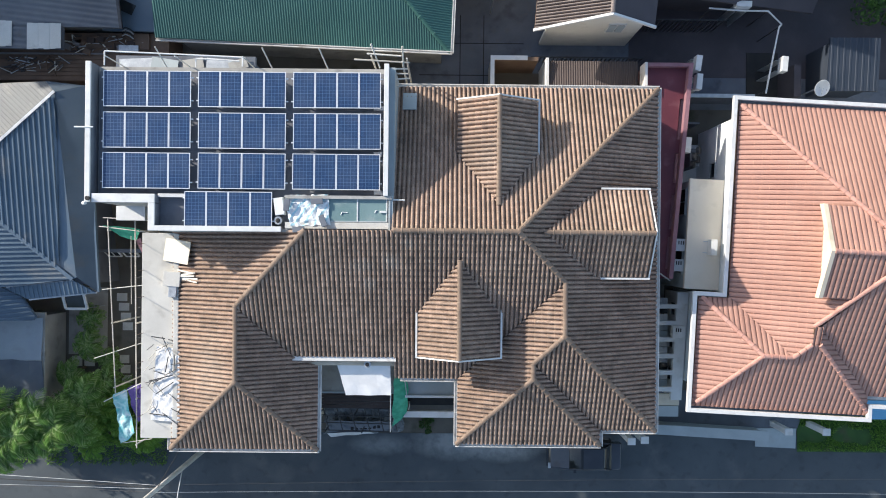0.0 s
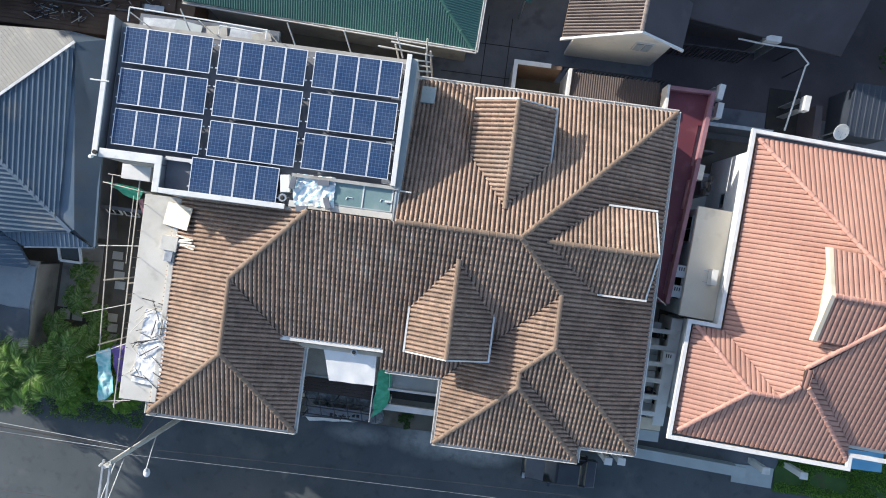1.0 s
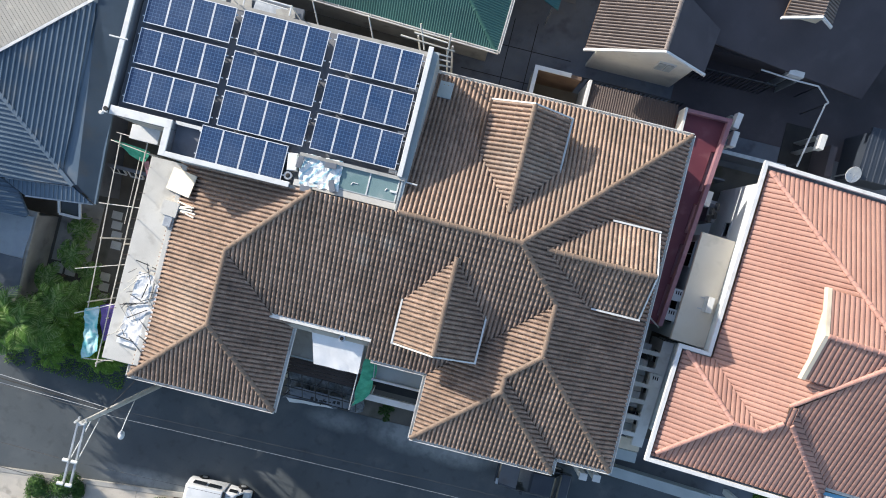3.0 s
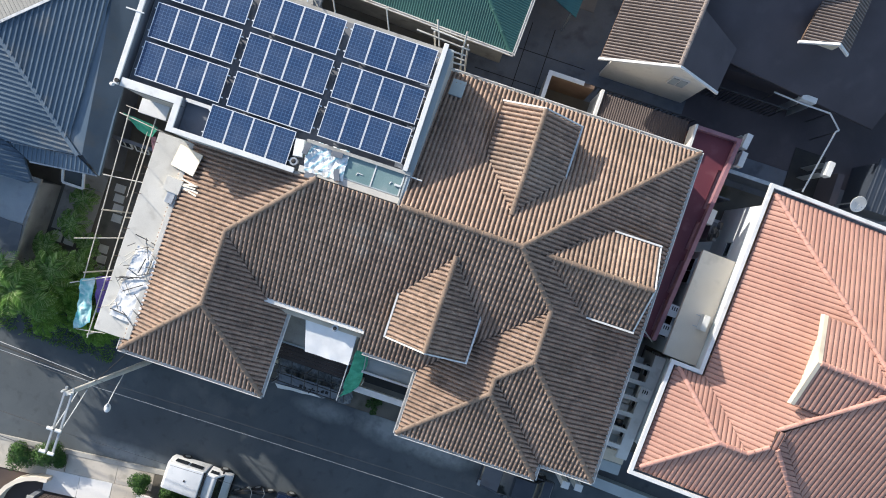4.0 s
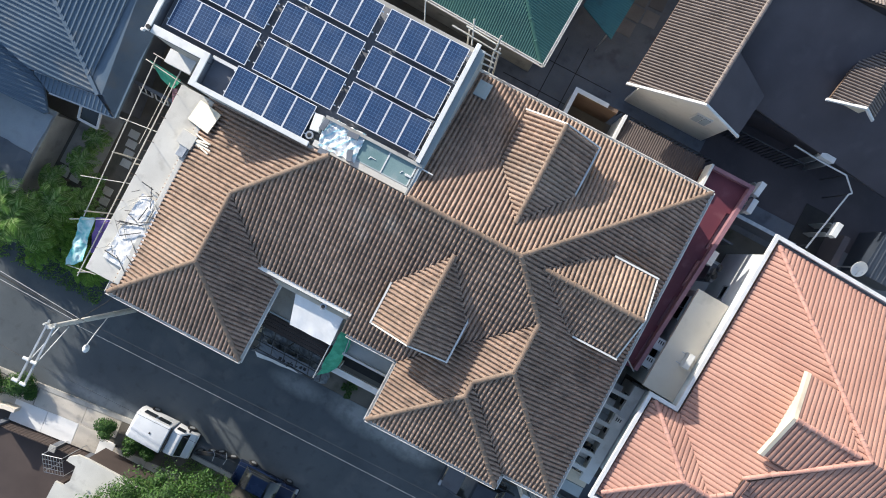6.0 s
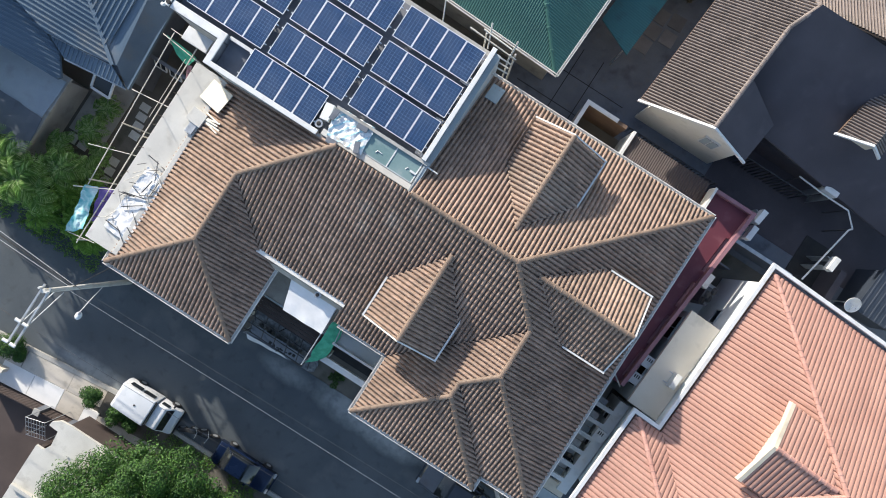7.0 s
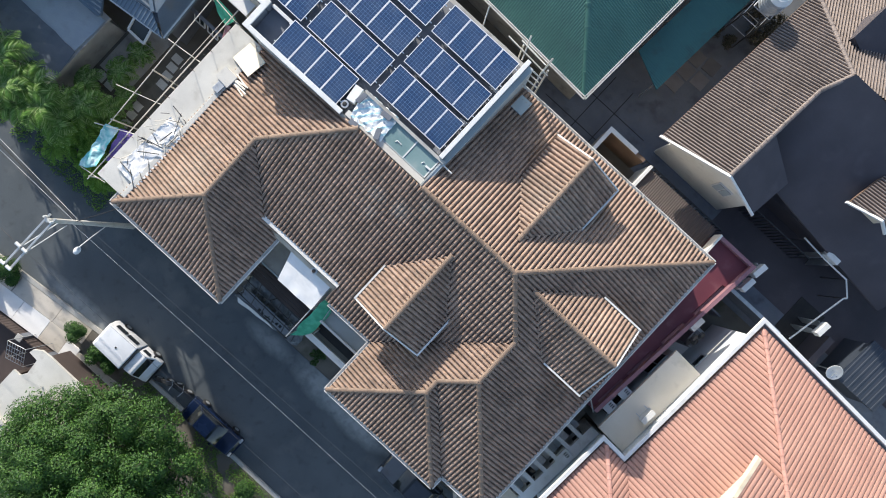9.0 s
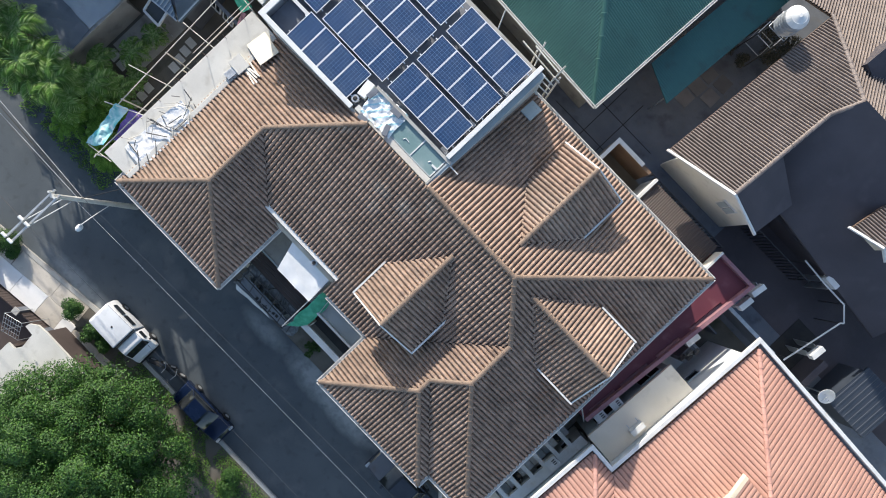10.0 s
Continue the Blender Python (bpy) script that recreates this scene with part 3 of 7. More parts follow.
FACES = [
    ([(-2.35, 8.35), (10.95, 8.35), (3.5, 0.9), (-2.35, 0.9)], p_top),
    ([(10.95, 8.35), (10.95, -1.48), (5.88, -1.48), (3.5, 0.9)], p_right),
    ([(10.95, -1.48), (10.95, -4.06), (5.88, -4.06), (5.88, -1.48)], p_right),
    ([(10.95, -4.06), (10.95, -9.13), (5.88, -4.06)], p_right),
    ([(-2.38, 0.9), (3.5, 0.9), (5.88, -1.48), (0.81, -6.55), (-2.38, -6.55)], p_main),
    ([(-6.35, 0.9), (-2.38, 0.9), (-2.38, -5.42), (-7.43, -5.42), (-10.05, -2.8)], p_main),
    ([(-13.8, -10.25), (-10.05, -6.5), (-10.05, -2.8), (-13.8, -2.8)], p_left),
    ([(-13.8, -2.8), (-10.05, -2.8), (-6.35, 0.9), (-13.8, 0.9)], p_left),
    ([(-10.05, -2.8), (-10.05, -6.5), (-6.3, -10.25), (-6.3, -6.55)], p_lright),
    ([(-7.43, -5.42), (-6.3, -5.42), (-6.3, -6.55)], p_lright),
    ([(-13.8, -10.25), (-6.3, -10.25), (-10.05, -6.5)], p_lfront),
    ([(5.88, -1.48), (5.88, -4.06), (4.465, -5.475), (1.885, -5.475)], p_wing),
    ([(1.885, -5.475), (4.465, -5.475), (4.465, -6.225), (0.81, -9.88), (0.81, -6.55)], p_wing),
    ([(5.88, -4.06), (10.95, -9.13), (8.12, -9.13), (4.465, -5.475)], p_wfront),
    ([(0.81, -9.88), (8.12, -9.88), (4.465, -6.225)], p_pfront),
    ([(4.465, -5.475), (4.465, -6.225), (8.12, -9.88), (8.12, -9.13)], p_pright),
    ([(2.62, 2.15), (2.62, 7.3), (0.67, 7.3), (0.67, 4.65)], d1l),
    ([(2.62, 2.15), (2.62, 7.3), (4.57, 7.3), (4.57, 4.65)], d1r),
    ([(0.83, -0.45), (0.83, -5.15), (-1.17, -5.15), (-1.17, -2.99)], d2l),
    ([(0.83, -0.45), (0.83, -5.15), (2.83, -5.15), (2.83, -2.99)], d2r),
    ([(4.76, 0.9), (10.0, 0.9), (10.0, 3.02), (7.35, 3.02)], g3t),
    ([(4.76, 0.9), (10.0, 0.9), (10.0, -1.22), (7.35, -1.22)], g3b),
]
under_roof(house, FACES)
# walls under the eaves
for x0, y0, x1, y1, top in (
    (-2.3, 7.6, 10.4, 7.8, 6.3), (10.2, -8.5, 10.4, 7.6, 6.3), (1.4, -9.3, 7.5, -9.1, 6.2), (7.3, -9.1, 7.5, -8.7, 6.2), (7.5, -8.7, 10.2, -8.5, 6.2),
    (1.4, -9.1, 1.6, -5.9, 6.2), (-6.9, -5.9, 1.4, -5.7, 6.4), (-7.1, -9.7, -6.9, -5.9, 6.2), (-13.2, -9.7, -7.1, -9.5, 6.2), (-13.4, -9.7, -13.2, 0.6, 6.2),
):
    part("wall", boxed(x0, y0, 0, x1, y1, top), CREAM, house)
for x0, y0, x1, y1, z1 in ((0.95, 4.0, 4.3, 7.05, 7.98), (-0.9, -4.9, 2.55, -2.2, 7.9), (6.6, -0.95, 9.75, 2.75, 7.9)):
    part("dormer_wall", boxed(x0, y0, 6.0, x1, y1, z1), CREAM, house)
# gable infill above the dormer walls
for pts, plane in (
    ([(0.9, 6.85), (2.62, 6.85), (2.62, 7.05), (0.9, 7.05)], d1l), ([(2.62, 6.85), (4.35, 6.85), (4.35, 7.05), (2.62, 7.05)], d1r),
    ([(-0.95, -4.9), (0.83, -4.9), (0.83, -4.7), (-0.95, -4.7)], d2l), ([(0.83, -4.9), (2.6, -4.9), (2.6, -4.7), (0.83, -4.7)], d2r),
    ([(9.55, 0.9), (9.75, 0.9), (9.75, 2.8), (9.55, 2.8)], g3t), ([(9.55, -1.0), (9.75, -1.0), (9.75, 0.9), (9.55, 0.9)], g3b),
):
    part("gable_wall", prism(bmesh.new(), pts, 7.7, lambda x, y: plane(x, y) - 0.16), CREAM, house)
# dormer windows in their fronts
window(house, 1.5, 0.9, pose(2.62, 7.08, 7.6, 0, 0, 180), 1)
window(house, 1.5, 0.9, pose(0.83, -4.94, 7.5, 0, 0, 0), 1)
window(house, 1.5, 0.9, pose(9.79, 0.9, 7.5, 0, 0, 90), 1)
# gutters
gutters(house, [(-2.35, 8.42), (11.02, 8.42), (11.02, -9.2), (8.19, -9.2), (8.19, -9.95), (0.74, -9.95), (0.74, -6.62), (-2.1, -6.62)], E + 0.05)
part("eaves_flashing", beam(bmesh.new(), (-2.3, -5.5, 6.87), (-7.5, -5.5, 6.87), 0.22, 0.18), GUTTER, house)
gutters(house, [(-6.22, -5.6), (-6.22, -10.33), (-13.88, -10.33), (-13.88, -9.3)], E + 0.05)
for (x, y, z0), pts in (((2.62, 7.36, 9.37), ((0.6, 8.1), (4.64, 8.1))), ((0.83, -5.22, 9.32), ((-1.24, 8.03), (2.9, 8.03)))):
    for ex, ez in pts:
        part("barge_board", beam(bmesh.new(), (x, y, z0), (ex, y, ez), 0.07, 0.16), WHITE, house)
for ey in (3.09, -1.29):
    part("barge_board", beam(bmesh.new(), (10.06, 0.9, 9.38), (10.06, ey, 8.0), 0.07, 0.16), WHITE, house)
part("eaves_board", beam(bmesh.new(), (0.6, 7.4, 8.08), (0.6, 4.7, 8.08), 0.09, 0.1), RUST, house)
for a, b in (((4.64, 7.4), (4.64, 4.7)), ((-1.24, -5.25), (-1.24, -2.85)), ((2.9, -5.25), (2.9, -2.85)), ((10.1, 3.09), (7.7, 3.09)), ((10.1, -1.29), (7.7, -1.29))):
    part("eaves_board", beam(bmesh.new(), (*a, 8.08), (*b, 8.08), 0.09, 0.1), WHITE, house)


# ---- concrete wing with the roof deck ----
deck = thing("concrete_annex", "white-rimmed flat-roofed concrete annex with a grey roof deck", "building", at=(0, 0, 0))
part("wall", boxed(-16.2, 2.1, 0, -15.95, 8.4, 9.6), CONC, deck)
part("wall", boxed(-2.6, 0.8, 0, -2.26, 8.4, 9.95), PALE, deck)
part("wall", boxed(-15.95, 8.15, 0, -2.6, 8.4, 9.6), CONC, deck)
part("wall", boxed(-15.95, 2.1, 0, -13.35, 2.35, 9.6), CONC, deck)
part("wall", boxed(-13.35, 0.8, 0, -2.6, 1.05, 9.6), PALE, deck)
part("wall", boxed(-13.35, 1.05, 0, -13.1, 2.1, 9.6), PALE, deck)
part("roof_slab", prism(bmesh.new(), [(-15.95, 2.35), (-13.1, 2.35), (-13.1, 1.05), (-2.6, 1.05), (-2.6, 8.15), (-15.95, 8.15)], 9.45, 9.74), DECKFLOOR, deck)
for x0, y0, x1, y1, z1 in (
    (-16.27, 2.05, -16.03, 8.45, 10.5), (-2.72, 2.45, -2.50, 8.45, 10.5), (-15.97, 2.05, -13.1, 2.45, 10.45), (-13.1, 2.33, -8.2, 2.5, 10.05),
    (-13.4, 0.78, -13.1, 2.05, 10.45), (-13.1, 0.78, -7.35, 1.02, 10.45),
):
    part("parapet", boxed(x0 + 0.02, y0 + 0.02, 9.6, x1 - 0.02, y1 - 0.02, z1 - 0.1), DECKFLOOR, deck)
    part("coping", boxed(x0, y0, z1 - 0.1, x1, y1, z1, 0.02), WHITE, deck)
part("kerb", boxed(-7.35, 0.78, 9.6, -2.33, 0.92, 10.2, 0.01), CONC, deck)
part("skylight_curb", boxed(-7.2, 2.3, 9.74, -2.33, 2.45, 10.4), CONC, deck)

# the annex's roof level
DECK = Matrix.Translation((0, 0, -0.62)) @ Matrix.Diagonal((1.019, 1.019, 1, 1))


def on_deck(ob):
    ob.matrix_world = DECK @ ob.matrix_world
    return ob


on_deck(deck)
# solar arrays
PW, PH = 0.992, 1.64
array = thing("solar_array", "row of four blue solar panels in aluminium frames on rails", "solar panel", at=(-13.57, 7.27, 9.74), group="solar arrays on the roof deck")
for i in range(4):
    pn = new("solar_panel")
    pn.parent = array
    pn.location = ((i - 1.5) * 1.004, 0, 0.46)
    bm = bmesh.new()
    f = 0.034
    box(bm, -PW / 2, -PH / 2, -0.02, PW / 2, -PH / 2 + f, 0.02)
    box(bm, -PW / 2, PH / 2 - f, -0.02, PW / 2, PH / 2, 0.02)
    box(bm, -PW / 2, -PH / 2 + f, -0.02, -PW / 2 + f, PH / 2 - f, 0.02)
    box(bm, PW / 2 - f, -PH / 2 + f, -0.02, PW / 2, PH / 2 - f, 0.02)
    part("panel_frame", bm, ALU, pn)
    part("cell_sheet", boxed(-PW / 2 + f, -PH / 2 + f, -0.012, PW / 2 - f, PH / 2 - f, 0.012), CELLS, pn)
for y in (-0.52, 0.52):
    part("rail", boxed(-2.1, y - 0.025, 0.36, 2.1, y + 0.025, 0.435), ALU, array)
    for x in (-1.7, 0.0, 1.7):
        part("post", boxed(x - 0.03, y - 0.03, 0.0, x + 0.03, y + 0.03, 0.36), STEEL, array)
for cx in (-13.57, -9.22, -4.88):
    for cy in (7.27, 5.40, 3.53):
        if (cx, cy) != (-13.57, 7.27):
            copy_thing(array, DECK @ pose(cx + RNG.uniform(-0.02, 0.02), cy + RNG.uniform(-0.02, 0.02), 9.74, 0, 0, RNG.uniform(-0.2, 0.2)))
copy_thing(array, DECK @ pose(-9.82, 1.78, 9.74))
on_deck(array)


# ---- pale slab over the side passage ----
slab = thing("concrete_canopy", "pale cement canopy slab strewn with debris beside the brown roof", "canopy")
part("slab", boxed(-15.3, -9.7, 6.12, -13.45, 0.75, 6.38, 0.02), PALECONC, slab)
part("wall", boxed(-15.1, -9.4, 0, -14.9, 0.7, 6.12), CONC, slab)
part("wall", boxed(-14.9, -9.4, 0, -13.5, -9.2, 6.12), CONC, slab)

# ---- red terrace along the far side ----
terrace = thing("red_terrace", "narrow dark-red painted terrace roof with a faded pink parapet", "terrace")
prismz = lambda pts, a, b: prism(bmesh.new(), pts, a, b)
part("floor_slab", prismz([(10.5, -1.4), (11.98, -1.4), (12.88, 10.1), (10.8, 10.1)], 3.9, 4.15), RED, terrace)
for y0, y1 in ((-1.4, -0.9), (0.85, 1.25), (3.1, 3.75), (5.35, 6.1), (8.3, 10.1)):
    edge_x = lambda y: 11.98 + 0.0783 * (y + 1.4)
    part("cross_beam", prismz([(edge_x(y0), y0), (edge_x(y0) + 0.17, y0), (edge_x(y1) + 0.21, y1), (edge_x(y1), y1)], 3.86, 4.15), RED, terrace)
part("wall", prismz([(12.05, -1.4), (12.25, -1.4), (13.2, 10.05), (13.0, 10.05)], 0, 3.9), PINKWALL, terrace)
part("parapet", prismz([(12.10, -1.4), (12.32, -1.4), (13.32, 10.15), (13.10, 10.15)], 4.15, 4.55), PINKWALL, terrace)
part("parapet", prismz([(10.85, 9.95), (13.10, 9.95), (13.10, 10.15), (10.85, 10.15)], 4.15, 4.5), PINKWALL, terrace)
part("parapet", prismz([(10.72, 8.9), (10.85, 8.9), (10.85, 10.15), (10.72, 10.15)], 3.5, 4.6), GUTTER, terrace)
part("wall", prismz([(10.85, 9.9), (13.0, 9.9), (13.0, 10.1), (10.85, 10.1)], 0, 3.9), PINKWALL, terrace)

# low brown roof and the open shaft behind the house
lean = thing("lean_to_roof", "low lean-to with a dull brown ribbed metal roof", "lean-to")
roof_face(lean, [(5.75, 8.5), (10.7, 8.5), (10.7, 10.55), (5.75, 10.55)], Plane(0, 10.55, 3.1, (0, 1), 0.12), BROWNMETAL, pitch=0.13, height=0.02, course=0, shape=wave, ribs=10)
part("wall", boxed(5.75, 10.3, 0, 10.7, 10.5, 3.05), CONC, lean)
part("rim", boxed(5.6, 8.5, 0, 5.75, 10.65, 3.4), WHITE, lean)
shaft = thing("walled_shaft", "open-topped yard enclosure with white-rimmed walls and a brown lining", "enclosure")
part("wall", boxed(2.6, 8.6, 0, 2.75, 10.75, 3.1), CONC, shaft)
part("wall", boxed(2.75, 10.55, 0, 5.2, 10.75, 3.1), RUST, shaft)
part("rim", boxed(2.55, 8.6, 3.1, 2.77, 10.8, 3.2), WHITE, shaft)
part("rim", boxed(2.77, 10.57, 3.1, 4.6, 10.8, 3.2), WHITE, shaft)
part("floor", boxed(2.75, 8.6, 0.05, 5.6, 10.55, 0.12), SOIL, shaft)


# ---- pink-roofed neighbour ----
pk = thing("pink_house", "large house with salmon-pink tile roofs and a white parapet gutter", "house", at=(14.66, 7.98, 0.2), rz=-2.7)
pk.scale = (0.9945, 0.9945, 1.0)
# local axes: the back corner is the origin, x runs away from the brown house, y towards the back
PE = 6.3
q_left = Plane(0.45, 0, PE, (-1, 0), S)
q_top = Plane(0, -0.45, PE, (0, 1), S)
q_bot = Plane(0, -15.7, PE, (0, -1), S)
q_mb = Plane(0, -14.9, PE, (0, -1), S)
q_wl = Plane(-1.0, 0, PE, (-1, 0), S)
q_wt = Plane(0, -10.3, PE, (0, 1), S)
q_pr = Plane(7.7, 0, PE, (1, 0), S)
q_gt, q_gb = Plane(0, -7.7, 9.72, (0, 1), 0.42), Plane(0, -7.7, 9.72, (0, -1), 0.42)
PINK_FACES = [
    ([(0.34, -0.34), (7.65, -7.65), (16, -7.65), (16, -0.34)], q_top),
    ([(0.36, -0.36), (0.36, -10.3), (5.0, -10.3), (7.65, -7.65)], q_left),
    ([(0.45, -10.3), (1.55, -11.4), (3.9, -11.4), (5.0, -10.3)], q_left),
    ([(1.55, -11.4), (3.15, -13.0), (3.9, -12.25), (3.9, -11.4)], q_left),
    ([(-1.0, -10.3), (1.7, -13.0), (3.15, -13.0), (0.45, -10.3)], q_wt),
    ([(-1.15, -10.3), (-1.2, -15.9), (1.7, -13.0)], q_wl),
    ([(-1.2, -15.9), (7.9, -15.9), (5.0, -13.0), (1.7, -13.0)], q_bot),
    ([(3.15, -13.0), (5.0, -13.0), (4.25, -12.25), (3.9, -12.25)], q_bot),
    ([(3.88, -12.27), (4.27, -12.27), (4.27, -11.38), (3.88, -11.38)], Plane(3.9, -12.0, 8.05, (0, -1), 0.25)),
    ([(4.25, -12.25), (7.7, -15.7), (7.7, -14.9), (4.25, -11.45)], q_pr),
    ([(4.2, -11.4), (7.7, -14.9), (16, -14.9), (16, -7.65), (7.75, -7.65)], q_mb),
    ([(3.8, -5.5), (5.5, -5.5), (7.2, -7.7), (3.8, -7.7)], q_gt),
    ([(3.8, -7.7), (7.2, -7.7), (5.5, -9.9), (3.8, -9.9)], q_gb),
]
under_roof(pk, PINK_FACES)
part("gable_wall", prism(bmesh.new(), [(4.05, -5.62), (4.05, -7.7), (4.25, -7.7), (4.25, -5.62)], 7.6, lambda x, y: q_gt(x, y) - 0.1), CREAM, pk)
part("gable_wall", prism(bmesh.new(), [(4.05, -7.7), (4.05, -9.78), (4.25, -9.78), (4.25, -7.7)], 7.6, lambda x, y: q_gb(x, y) - 0.1), CREAM, pk)
for ey in (-5.45, -9.95):
    part("barge_board", beam(bmesh.new(), (3.72, -7.7, 9.84), (3.72, ey, 8.88), 0.20, 0.36), CREAM, pk)
# walls, parapet and the gutter behind it
for x0, y0, x1, y1, z0, z1 in (
    (0.55, -4.2, 0.75, -0.9, -1, 6.0), (0.55, -10.1, 0.75, -4.2, -1, 6.0), (0.75, -1.1, 16, -0.9, -1, 6.0), (-0.45, -10.4, 0.1, -10.2, -1, 5.85), (-0.45, -15.2, -0.25, -10.4, -1, 5.85), (-0.25, -15.2, 7.0, -15.0, -1, 5.85), (7.6, -15.1, 16, -14.9, -1, 6.1),
):
    part("wall", boxed(x0, y0, z0, x1, y1, z1), PINKHOUSEWALL, pk)
for x0, y0, x1, y1 in ((0.0, -10.05, 0.2, 0.0), (0.2, -0.2, 16, 0.0), (-1.5, -10.25, 0.2, -10.05), (-1.5, -16.2, -1.3, -10.25), (-1.3, -16.2, 7.9, -16.0), (7.7, -16.0, 7.9, -15.3), (7.9, -15.5, 16, -15.3)):
    part("parapet", boxed(x0, y0, 6.28, x1, y1, 6.5, 0.015), WHITE, pk)
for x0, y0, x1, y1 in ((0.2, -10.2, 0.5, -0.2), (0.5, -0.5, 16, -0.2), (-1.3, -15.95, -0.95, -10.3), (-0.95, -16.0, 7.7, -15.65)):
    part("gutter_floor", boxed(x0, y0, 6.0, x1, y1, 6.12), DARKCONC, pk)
part("soffit", boxed(-1.3, -15.95, 5.85, 7.6, -10.2, 5.98), PALE, pk)
part("soffit", boxed(0.2, -10.05, 5.88, 0.8, -0.3, 5.98), PALE, pk)
part("soffit", boxed(0.8, -1.1, 5.88, 16, -0.2, 5.98), PALE, pk)
# ground floor that stands out, with its flat roof
part("flat_roof", boxed(-1.30, -10.02, 4.15, 0.54, -4.1, 4.4, 0.02), FLATROOF, pk)
part("wall", boxed(-1.20, -10.0, -0.2, -1.0, -4.2, 4.15), PALE, pk)
part("wall", boxed(-1.0, -4.4, -0.2, 0.55, -4.2, 4.15), PALE, pk)
for y, w in ((-5.3, 1.5), (-8.6, 1.3)):
    window(pk, w, 1.3, pose(-1.22, y, 3.0, 0, 0, -90), 1, STEEL)
window(pk, 0.9, 0.8, pose(0.53, -3.4, 2.6, 0, 0, -90), 0, STEEL)

# ---- green-roofed neighbour ----
gh = thing("green_house", "neighbouring building with a dark green ribbed metal hip roof", "house")
g_bot = Plane(-7.0, 10.75, 5.0, (0.035, -1), 0.36)
g_right = Plane(0.4, 14, 5.0, (1, -0.03), 0.36)
GF = [([(-15.2, 11.05), (0.33, 10.5), (-7.2, 18.6), (-15.0, 18.9)], g_bot), ([(0.33, 10.5), (0.9, 26.5), (-7.2, 18.6)], g_right)]
under_roof(gh, GF, material=GREEN)
part("wall", prism(bmesh.new(), [(-14.8, 11.6), (-0.2, 11.1), (0.3, 26), (-14.8, 26)], 0, 4.9), CONC, gh)
gutters(gh, [(-15.25, 11.0), (0.4, 10.42), (0.97, 26.5)], 5.06, 0.16, 0.16)
awning = thing("green_lean_to", "low green ribbed metal lean-to roof on steel posts", "lean-to")
AW = [([(0.8, 14.75), (3.0, 13.9), (3.6, 23.4), (1.35, 23.4)], Plane(0.8, 14, 3.6, (1, -0.05), 0.10))]
under_roof(awning, AW, 0.04, material=DARKGREEN)
for x, y in ((2.7, 14.1), (2.9, 17.5), (3.1, 21.0)):
    part("post", rod(bmesh.new(), (x, y, 0), (x, y, 3.35), 0.05), STEEL, awning)

# ---- grey-brown gabled house behind ----
bh = thing("gabled_house", "big neighbouring house with grey-brown tile roofs and a cream gable", "house")
b_l = Plane(8.4, 12, 7.25, (-1, 0.045), 0.62)
b_r = Plane(8.4, 12, 7.25, (1, -0.045), 0.62)
BH = [
    ([(4.75, 11.75), (8.35, 11.9), (8.75, 18.0), (5.57, 22.8)], b_l),
    ([(8.75, 18.0), (9.38, 19.5), (5.57, 22.8)], b_l),
    ([(9.38, 19.5), (22, 20.5), (22, 30), (6.5, 30), (5.57, 22.8)], Plane(9.9, 19.6, 7.45, (-0.3, 0.95), 0.54)),
    ([(2.6, 22.25), (5.57, 22.8), (6.5, 30), (2.6, 30)], Plane(9.9, 19.6, 7.45, (-0.3, 0.95), 0.54)),
]
under_roof(bh, BH)
# slopes turned from the sun: their shade is put into a darker plain colour
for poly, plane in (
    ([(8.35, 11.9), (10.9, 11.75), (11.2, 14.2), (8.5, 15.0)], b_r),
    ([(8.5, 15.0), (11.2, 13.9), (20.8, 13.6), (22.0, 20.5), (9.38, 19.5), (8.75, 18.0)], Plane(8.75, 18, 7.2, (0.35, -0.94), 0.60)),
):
    part("dark_roof", prism(bmesh.new(), poly, lambda x, y: plane(x, y) - 0.15, lambda x, y: plane(x, y) + 0.02), SHADEGREY, bh)
# rear wing slope, shade painted in with the same dark grey
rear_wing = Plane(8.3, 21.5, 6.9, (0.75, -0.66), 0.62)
part("dark_roof", prism(bmesh.new(), [(8.3, 21.4), (13, 20.6), (13, 24.5), (8.3, 23.3)], 5.0, rear_wing), SHADEGREY, bh)
part("gable_wall", prism(bmesh.new(), [(5.6, 12.25), (8.35, 12.25), (8.35, 12.45), (5.6, 12.45)], 0, lambda x, y: b_l(x, 12.3) - 0.15), GABLEPAINT, bh)
part("gable_wall", prism(bmesh.new(), [(8.35, 12.25), (10.7, 12.25), (10.7, 12.45), (8.35, 12.45)], 0, lambda x, y: b_r(x, 12.3) - 0.15), GABLEPAINT, bh)
part("wall", prism(bmesh.new(), [(5.9, 12.45), (6.1, 12.45), (6.9, 21.5), (6.7, 21.5)], 0, 4.9), CREAM, bh)
# low wall in the same colour, dark in place of shade
part("wall", boxed(10.7, 14.4, 0, 19.0, 14.6, 1.9), SHADEGREY, bh)
for a, b in (((8.37, 11.85, 7.36), (4.68, 11.68, 5.06)), ((8.37, 11.85, 7.36), (10.98, 11.70, 5.7))):
    part("barge_board", beam(bmesh.new(), a, b, 0.12, 0.2), WHITE, bh)
gable_window = window(bh, 0.95, 1.3, pose(9.30, 12.21, 3.75, 0, 0, 0), 1)
for x in (-0.23, 0.23):
    for i in range(8):
        part("shutter_slat", boxed(x - 0.19, -0.075, -0.58 + i * 0.145, x + 0.19, -0.045, -0.48 + i * 0.145), PALE, gable_window)
dg_l, dg_r = Plane(15.85, 17.5, 6.5, (-1, 0.1), 0.5), Plane(15.85, 17.5, 6.5, (1, -0.1), 0.75)
